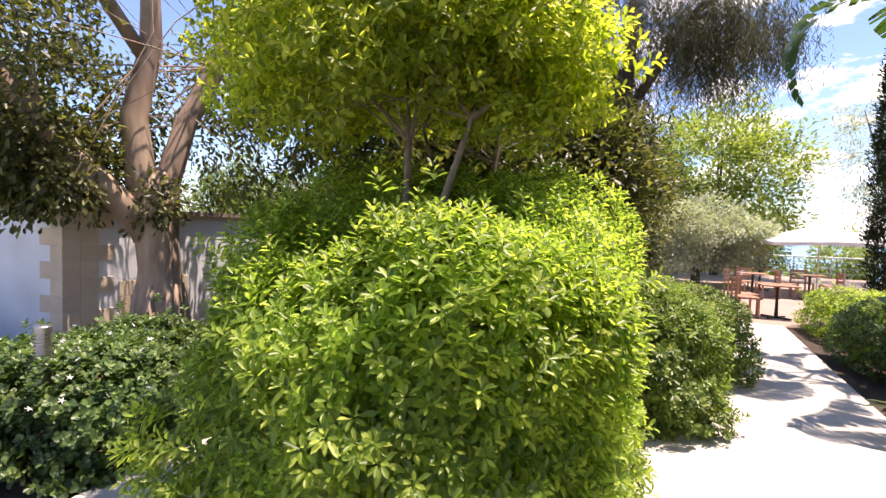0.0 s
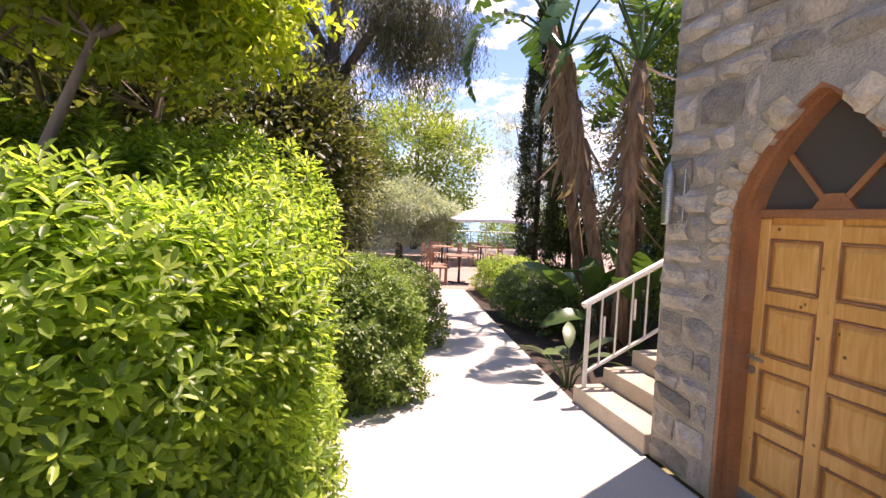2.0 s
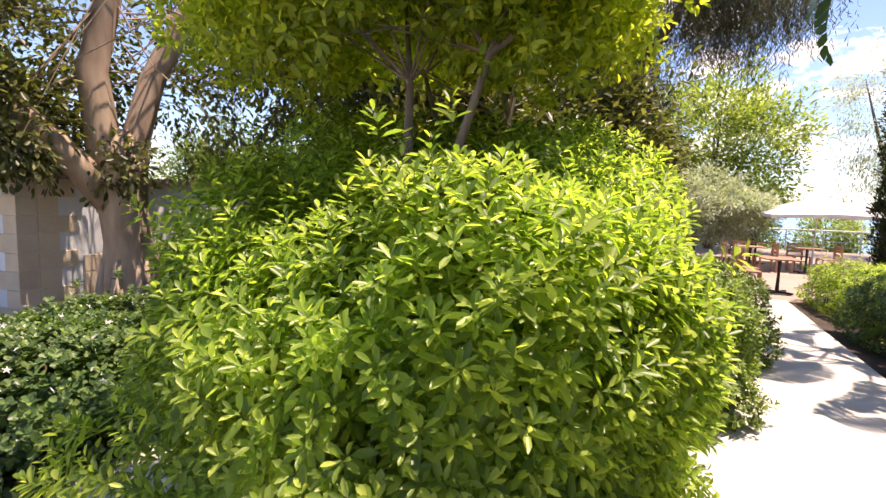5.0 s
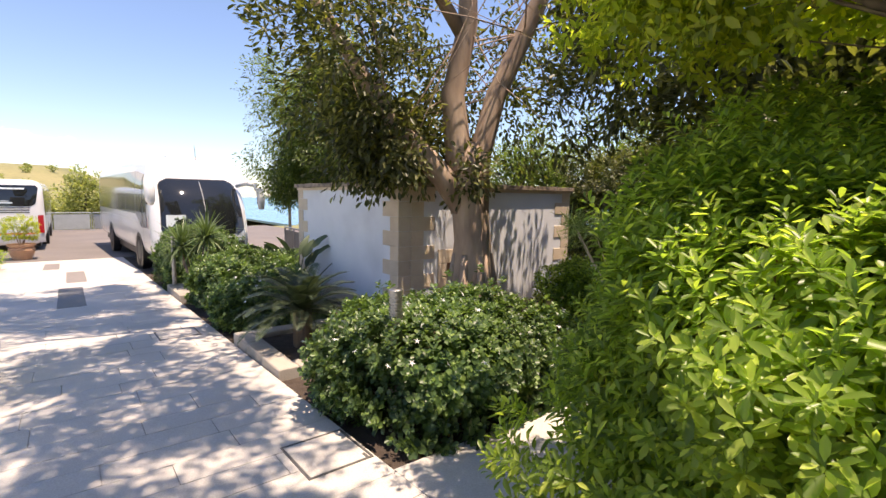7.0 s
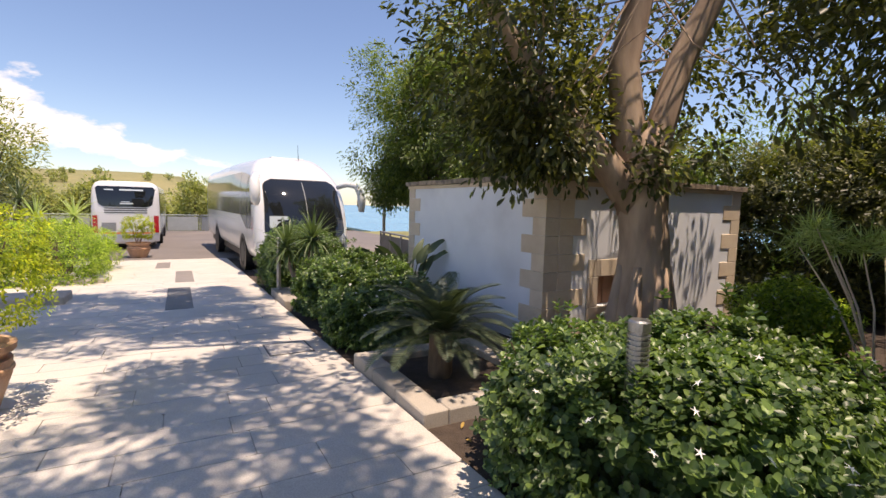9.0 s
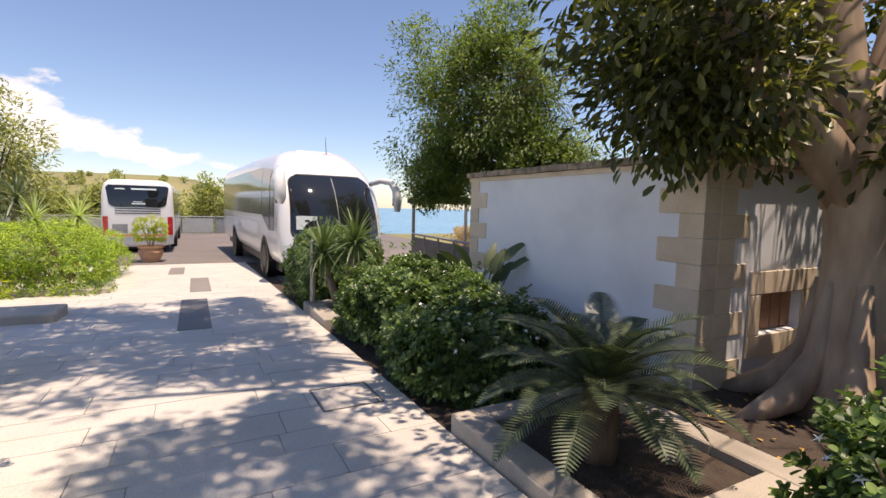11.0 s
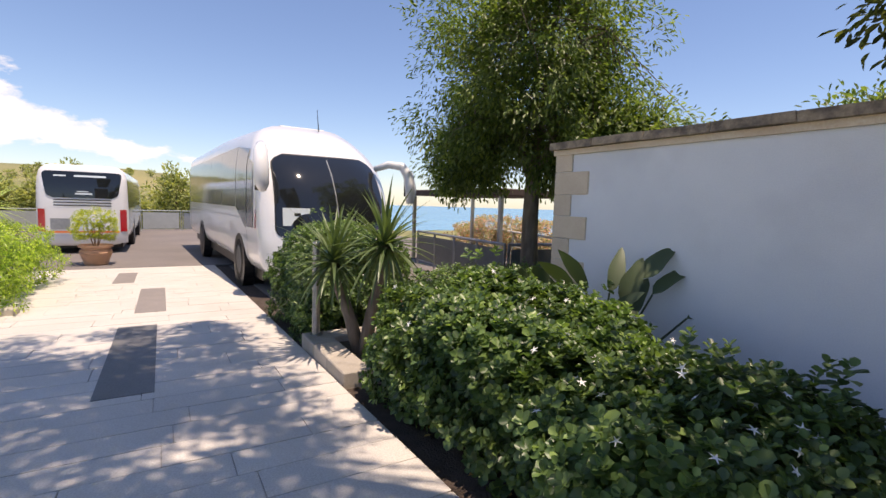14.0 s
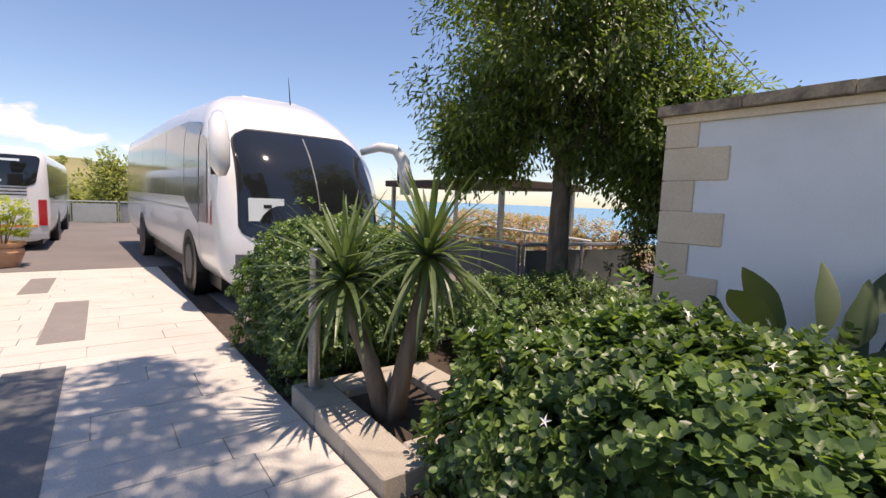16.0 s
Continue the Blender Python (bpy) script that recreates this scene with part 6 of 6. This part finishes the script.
bush("yellow_green_shrub", "yellow-green leafy shrub beyond the terracotta pot", "shrub", (-10.3, -3.0, gz(-9) - 0.05), (-8.7, -1.75, 1.15), 900, 8, 0.055, 0.45, F_CROWN, B_BROWN, "yard hedges", 0.12, seed=51)

# ---- terrace furniture, far fences ----


def patio_table(at, w, d):
    ob = thing("patio_table", "reddish wooden slatted terrace table", "table", at, "terrace tables")
    for k in range(6):
        part("slat", box_bm(-w / 2 + k * w / 6, -w / 2 + (k + 0.92) * w / 6, -d / 2, d / 2, 0.72, 0.745), M_WOODTABLE, ob)
    part("pedestal", lathe(bmesh.new(), [(0.04, 0.03), (0.03, 0.4), (0.04, 0.72)], 10), M_BLACK, ob)
    for a in (0, 90):
        bm = box_bm(-0.32, 0.32, -0.03, 0.03, 0.0, 0.035, 0.006)
        bmesh.ops.rotate(bm, verts=bm.verts, matrix=Matrix.Rotation(radians(a + 45), 3, "Z"))
        part("foot", bm, M_BLACK, ob)
    return ob


def patio_chair(at, turn):
    ob = thing("patio_chair", "light reddish wooden terrace chair", "chair", at, "terrace chairs", "", turn)
    for x, y, h in ((-0.21, -0.21, 0.43), (0.21, -0.21, 0.43), (-0.21, 0.21, 0.86), (0.21, 0.21, 0.86)):
        part("leg", box_bm(x - 0.02, x + 0.02, y - 0.02, y + 0.02, 0, h), M_WOODTABLE, ob)
    part("seat", box_bm(-0.23, 0.23, -0.23, 0.22, 0.43, 0.46, 0.008), M_WOODTABLE, ob)
    for k in range(3):
        part("back_slat", box_bm(-0.19, 0.19, 0.20, 0.22, 0.54 + 0.11 * k, 0.61 + 0.11 * k), M_WOODTABLE, ob)
    return ob


tz = -0.02
tab = patio_table((3.55, 12.4, tz), 0.7, 0.7)
for x, y in ((4.0, 16.2), (5.6, 16.8), (4.9, 19.0)):
    copy_thing(tab, pose(x, y, tz))
ch = patio_chair((3.05, 12.9, tz), 100)
for x, y, a in ((2.95, 12.3, 80), (3.5, 16.0, 90), (4.5, 16.5, -90), (4.0, 16.9, 0), (5.0, 16.8, 90), (6.1, 16.7, -90), (5.6, 17.4, 10), (4.4, 19.0, 90)):
    copy_thing(ch, pose(x, y, tz, 0, 0, a))

umb = thing("parasol", "large white square canvas parasol over the terrace tables", "parasol", (6.4, 18.6, tz))
bar((0, 0, 0), (0, 0, 2.05), 0.025, "pole", M_WPAINT, umb, 10)
bm = bmesh.new()
apex = bm.verts.new((0, 0, 2.28))
cs = [bm.verts.new((1.75 * a, 1.75 * b, 1.68)) for a, b in ((-1, -1), (1, -1), (1, 1), (-1, 1))]
ms = [bm.verts.new((1.6 * a, 1.6 * b, 1.74)) for a, b in ((0, -1), (1, 0), (0, 1), (-1, 0))]
lo_ = [bm.verts.new(v.co - Vector((0, 0, 0.10))) for v in cs]
lm_ = [bm.verts.new(v.co - Vector((0, 0, 0.10))) for v in ms]
for k in range(4):
    n_ = (k + 1) % 4
    bm.faces.new((apex, cs[k], ms[k]))
    bm.faces.new((apex, ms[k], cs[n_]))
    bm.faces.new((cs[k], lo_[k], lm_[k], ms[k]))
    bm.faces.new((ms[k], lm_[k], lo_[n_], cs[n_]))
part("canopy", bm, M_CANVAS, umb, "white canvas")
for a, b in ((-1, -1), (1, -1), (1, 1), (-1, 1)):
    bar((0, 0, 2.22), (1.7 * a, 1.7 * b, 1.66), 0.012, "rib", M_WPAINT, umb)
part("base", box_bm(-0.3, 0.3, -0.3, 0.3, 0, 0.07, 0.01), M_KERB, umb)


def fence(name, label, p, q, h, step, mat, panel=None, mids=2, z=0.0, group=""):
    ob = thing(name, label, "fence", (p[0], p[1], z), group)
    d = Vector((q[0] - p[0], q[1] - p[1], 0))
    n = max(1, round(d.length / step))
    for k in range(n + 1):
        v = d * k / n
        bar(v, v + Vector((0, 0, h)), 0.03, "post", mat, ob)
    bar(Vector((0, 0, h)), d + Vector((0, 0, h)), 0.035, "top_rail", mat, ob, 6)
    for k in range(mids):
        zz = h * (k + 1) / (mids + 1) if mids > 1 else 0.12
        bar(Vector((0, 0, zz)), d + Vector((0, 0, zz)), 0.015, "rail", mat, ob)
    if panel:
        for k in range(n):
            a, b = d * (k + 0.04) / n, d * (k + 0.96) / n
            bm = bmesh.new()
            f = bm.faces.new([bm.verts.new(v) for v in (a + Vector((0, 0, 0.14)), b + Vector((0, 0, 0.14)), b + Vector((0, 0, h - 0.1)), a + Vector((0, 0, h - 0.1)))])
            r = bmesh.ops.extrude_face_region(bm, geom=[f])
            nn = d.cross(Vector((0, 0, 1))).normalized() * 0.012
            bmesh.ops.translate(bm, verts=[v for v in r["geom"] if isinstance(v, bmesh.types.BMVert)], vec=nn)
            part("panel", bm, panel, ob)
    return ob


M_FENCE = surface("pale_green_fence", (0.42, 0.46, 0.44), rough=0.5, metal=0.2, scale=5)
M_FPANEL = surface("grey_mesh_panel", (0.40, 0.43, 0.43), (0.33, 0.36, 0.36), 0.6, scale=3)
M_GPANEL = surface("dark_grey_panel", (0.17, 0.18, 0.18), (0.12, 0.13, 0.13), 0.4, scale=3)
fence("yard_fence", "grey-green metal panel fence at the edge of the yard", (-36.4, -14.0), (-38.4, 1.5), 1.15, 2.0, M_FENCE, M_FPANEL, 1, -0.80, "yard fences")
fence("yard_fence", "grey-green metal panel fence at the edge of the yard", (-38.4, 1.6), (-33.0, 7.2), 1.15, 2.0, M_FENCE, M_FPANEL, 1, -0.80, "yard fences")
fence("terrace_fence", "pale metal terrace railing above the lake", (-3.5, 26.6), (15.5, 26.6), 1.0, 1.5, M_FENCE, None, 3, tz)
fence("gangway_rail", "grey steel balustrade with glass panels beside the coach", (-14.6, 6.6), (-19.0, 6.9), 0.94, 1.1, M_ALU, M_GPANEL, 1, gz(-14.5) - 0.03, "balustrades")
fence("gangway_rail", "grey steel balustrade with glass panels beside the coach", (-14.56, 6.68), (-14.2, 9.4), 0.94, 1.2, M_ALU, M_GPANEL, 1, gz(-14.5) - 0.03, "balustrades")
fence("gangway_rail", "white steel railing towards the lake", (-15.5, 9.8), (-24.0, 12.2), 1.0, 1.5, M_WPAINT, None, 3, gz(-18) - 0.05, "balustrades")
shel = thing("shelter", "small open shelter with a flat brown roof behind the coach", "shelter", (-19.0, 9.2, gz(-19)))
part("roof", box_bm(-2.6, 2.6, -1.4, 1.4, 2.12, 2.3, 0.02), M_GREYROOF, shel)
for x in (-2.4, 2.4):
    for y in (-1.2, 1.2):
        part("post", box_bm(x - 0.05, x + 0.05, y - 0.05, y + 0.05, 0, 2.12), M_STEEL, shel)
bush("flowering_shrub", "pink-red bougainvillea shrub beyond the railings", "shrub", (-24.5, 11.0, gz(-20) - 0.1), (-16.2, 13.2, 0.75), 1300, 7, 0.11, 0.7, F_PINK, B_BROWN, "", 0.15, seed=61)
bush("garden_shrub", "dark broad-leaved shrub under the drooping tree", "shrub", (-13.4, 3.6, gz(-12) - 0.06), (-10.85, 6.0, 0.28), 1300, 8, 0.07, 0.5, F_DARK, B_BROWN, "", 0.15, seed=62)

bush("garden_shrub", "tall dark evergreen shrub behind the wall corner", "shrub", (-13.2, 7.2, gz(-12) - 0.06), (-10.8, 9.2, 2.3), 1500, 8, 0.10, 0.4, F_FICUS, B_BROWN, "", 0.16, seed=63)
hyd = thing("valve_post", "small red valve post with a white ring beside the wall", "hydrant", (-11.05, 3.75, gz(-11) - 0.05))
bm = bmesh.new()
lathe(bm, [(0.06, 0.0), (0.06, 0.32), (0.075, 0.36), (0.075, 0.46), (0.05, 0.50), (0.03, 0.56)], 16)
part("body", bm, plain("red_paint", (0.5, 0.04, 0.05), 0.4), hyd, smooth=True)
bm = bmesh.new()
lathe(bm, [(0.06, 0.56), (0.085, 0.565), (0.085, 0.59), (0.06, 0.595)], 18)
part("ring", bm, M_WPAINT, hyd, "white ring")

# white star flowers on the round-leaved shrubs
r_ = random.Random(3)
bm = bmesh.new()
for k in range(5):
    a = 2 * math.pi * k / 5
    b = 2 * math.pi * (k + 0.5) / 5
    c = 2 * math.pi * (k - 0.5) / 5
    bm.faces.new([bm.verts.new(p) for p in ((0, 0, 0), (0.008 * math.cos(c), 0.008 * math.sin(c), 0.004), (0.030 * math.cos(a), 0.030 * math.sin(a), 0.002), (0.008 * math.cos(b), 0.008 * math.sin(b), 0.004))])
flower_me = bpy.data.meshes.new("flower")
bm.to_mesh(flower_me)
bm.free()
flower_me.materials.append(F_FLOWER)
for ob in [o for o in scene.objects if o.name.startswith("round_leaf_shrub")]:
    fol = next(c for c in ob.children if c.name.startswith("foliage"))
    n = len(fol.data.vertices)
    top = max(v.co.z for v in fol.data.vertices)
    k = 0
    while k < 70:
        v = fol.data.vertices[r_.randrange(n)].co
        if v.z < top * 0.45:
            continue
        o_ = new("flower", flower_me)
        o_.parent = ob
        o_.matrix_basis = pose(v.x * 1.06, v.y * 1.06, v.z + 0.05, r_.uniform(10, 70), r_.uniform(-10, 40), r_.uniform(0, 360))
        k += 1

# fallen leaves under the trees
rn = np.random.default_rng(17)
n = 900
px_, py_ = rn.uniform(-10.5, -3.4, n), rn.uniform(2.0, 7.6, n)
z_ = np.array([gz(x) for x in px_]) - 0.042
lit = leaf_mesh("leaf_litter", np.stack([px_, py_, z_], 1), np.stack([rn.normal(size=n), rn.normal(size=n), rn.random(n) * 0.2], 1), np.tile([0.0, 0.0, 1.0], (n, 1)), 0.06, 0.028, 0.1, 0.05)
tagged(part("leaf_litter", lit, M_DRYLEAF, kind="stuff"), "scattered dry yellow-brown leaves on the soil", "fallen leaves")

# ---- pieces: quoins, coping, basalt stones, paving slabs ----
qa = bpy.data.meshes.new("quoin")
bm = box_bm(-0.5, 0.5, -0.5, 0.5, -0.5, 0.5)
bmesh.ops.bevel(bm, geom=list(bm.edges), offset=0.02, segments=1, affect="EDGES")
bm.to_mesh(qa)
bm.free()
qa.materials.append(M_QUOIN)
slab_me = qa.copy()
slab_me.materials.clear()
slab_me.materials.append(M_PAVE)
cap_me = qa.copy()
cap_me.materials.clear()
cap_me.materials.append(M_CAP)


def piece(name, me, parent, c, s, rot=(0, 0, 0)):
    o_ = new(name, me)
    o_.parent = parent
    o_.matrix_basis = pose(*c, *rot) @ Matrix.Diagonal((*s, 1))
    return o_


quo = thing("quoins", "cream limestone quoins on the enclosure corners", "trim", kind="structure")
zq, k = WTOP - 0.005, 0
while zq > -0.4:
    h = 0.235 if k % 2 else 0.222
    long_ = k % 2 == 1
    la = 0.46 if long_ else 0.24
    lb = 0.24 if long_ else 0.46
    za = zq - h + 0.004
    piece("quoin", qa, quo, (WX0 + la / 2 - 0.012, WY0 + 0.10, (za + zq) / 2), (la, 0.23, zq - za))
    piece("quoin", qa, quo, (WX1 - la / 2 + 0.012, WY0 + 0.10, (za + zq) / 2), (la, 0.23, zq - za))
    piece("quoin", qa, quo, (WX1 - 0.10, WY0 + 0.22 + lb / 2, (za + zq) / 2), (0.225, lb, zq - za))
    piece("quoin", qa, quo, (WX1 - 0.10, WY1 - la / 2, (za + zq) / 2), (0.225, la, zq - za))
    zq -= h
    k += 1
part('string_course', box_bm(WX0 - 0.03, WX1 + 0.03, WY0 - 0.03, WY0 - 0.001, WTOP - 0.05, WTOP + 0.004), M_QUOIN, quo)
part('string_course', box_bm(WX1 + 0.001, WX1 + 0.03, WY0 + 0.001, WY1, WTOP - 0.05, WTOP + 0.004), M_QUOIN, quo)
cop = thing("coping", "weathered lichen-stained stone coping on the garden wall", "trim", kind="structure")
for k in range(7):
    xa = WX0 - 0.06 + k * (WX1 - WX0 + 0.12) / 7
    w_ = (WX1 - WX0 + 0.12) / 7
    piece("coping_stone", cap_me, cop, (xa + w_ / 2, WY0 + 0.12, WTOP + 0.042 + 0.004 * (k % 2)), (w_ - 0.006, 0.40, 0.075))
for k in range(7):
    ya = WY0 + 0.33 + k * (WY1 - WY0 - 0.28) / 7
    w_ = (WY1 - WY0 - 0.28) / 7
    piece("coping_stone", cap_me, cop, (WX1 - 0.12, ya + w_ / 2, WTOP + 0.042 + 0.004 * (k % 2)), (0.40, w_ - 0.006, 0.075))

blocks = [rough_block(k) for k in range(8)]
pale = [rough_block(20 + k, 0.04) for k in range(3)]
for me in blocks:
    me.materials.append(M_BASALT)
M_VOUS = surface("cream_arch_stone", (0.74, 0.62, 0.46), (0.46, 0.39, 0.30), 0.9, scale=14, fine=50, bump=0.8, obj_var=0.15, dirt=(0.45, 0.38, 0.27), dirt_amt=0.7)
for me in pale:
    me.materials.append(M_VOUS)
r_ = random.Random(12)
z = 0.0
row = 0
while z < 4.4:
    h = r_.uniform(0.13, 0.27)
    y = TY1 - 0.001
    first = True
    while y > 0.2:
        w = r_.uniform(0.16, 0.40) if not first else (0.24 if row % 2 else 0.38)
        y0 = max(y - w, 0.2)
        zc, yc = z + h / 2, (y + y0) / 2
        clear = 0.16 if zc > DZ - 0.3 else 0.05
        lim_hi, lim_lo = mid + arch_half(max(0, z - 0.03)) + clear, mid - arch_half(max(0, z - 0.03)) - clear
        if z > AP + 0.12 or y0 > lim_hi or y < lim_lo:
            ya, yb = y0, y
        elif y > lim_hi:
            ya, yb = lim_hi, y
        elif y0 < lim_lo:
            ya, yb = y0, lim_lo
        else:
            ya = yb = 0
        if yb - ya > 0.05:
            gap_ = 0.030
            piece("stone", blocks[r_.randrange(8)], tower, (TX + 0.035 - 0.01 * r_.random(), (ya + yb) / 2, zc), (0.075, yb - ya - gap_, h - gap_), (r_.uniform(-5.5, 5.5), 0, 0))
        y = y0
        first = False
    z += h
    row += 1
# cream voussoirs round the pointed arch
pts = [(mid + (arch_half(zz) + 0.075), zz) for zz in np.linspace(DZ - 0.30, AP - 0.05, 9)]
for sgn in (1, -1):
    for (ya, za), (yb, zb) in zip(pts, pts[1:]):
        if sgn < 0:
            ya, yb = 2 * mid - ya, 2 * mid - yb
        ln = math.hypot(yb - ya, zb - za)
        an = math.degrees(math.atan2(zb - za, yb - ya))
        piece("stone", pale[r_.randrange(3)], tower, (TX + 0.028, (ya + yb) / 2, (za + zb) / 2), (0.085, ln - 0.006, 0.16), (an, 0, 0))
# stones on the side face beside the steps
z = 0.8
while z < 4.4:
    h = r_.uniform(0.16, 0.27)
    x = TX + 0.06
    while x < TX + 1.7:
        w = r_.uniform(0.2, 0.42)
        piece("stone", blocks[r_.randrange(8)], tower, (x + w / 2, TY1 - 0.025, z + h / 2), (0.07, w - 0.014, h - 0.014), (0, 0, -90))
        x += w
    z += h

# limestone slabs of the walkway in courses across it
SL = math.degrees(math.atan(0.034))
r_ = random.Random(7)
near, rest = 0, bmesh.new()
x = -0.02
while x > -21.9:
    w = 0.30 if r_.random() < 0.7 else 0.40
    y = EDGE_Y
    first = True
    while y > -5.99:
        l_ = r_.uniform(0.7, 1.5) if not first else r_.uniform(0.35, 1.3)
        l_ = min(l_, y + 6.0)
        xc, yc = x - w / 2, y - l_ / 2
        lift = r_.uniform(-0.0012, 0.0012)
        if near < 300 and -14.5 < x < -1.0 and y > -1.6:
            piece("slab", slab_me, walk_bed, (xc, yc, gz(xc) - 0.02 + lift), (w - 0.006, l_ - 0.006, 0.04), (0, -SL, 0))
            near += 1
        else:
            ring = [(xc - w / 2 + 0.003, yc - l_ / 2 + 0.003), (xc + w / 2 - 0.003, yc - l_ / 2 + 0.003), (xc + w / 2 - 0.003, yc + l_ / 2 - 0.003), (xc - w / 2 + 0.003, yc + l_ / 2 - 0.003)]
            t_ = [rest.verts.new((a, b, gz(a) + lift)) for a, b in ring]
            b_ = [rest.verts.new((a, b, gz(a) - 0.03)) for a, b in ring]
            rest.faces.new(t_)
            for q in range(4):
                rest.faces.new((t_[q], b_[q], b_[(q + 1) % 4], t_[(q + 1) % 4]))
        y -= l_
        first = False
    x -= w
part("outer_slabs", rest, M_PAVE, walk_bed, kind="stuff")
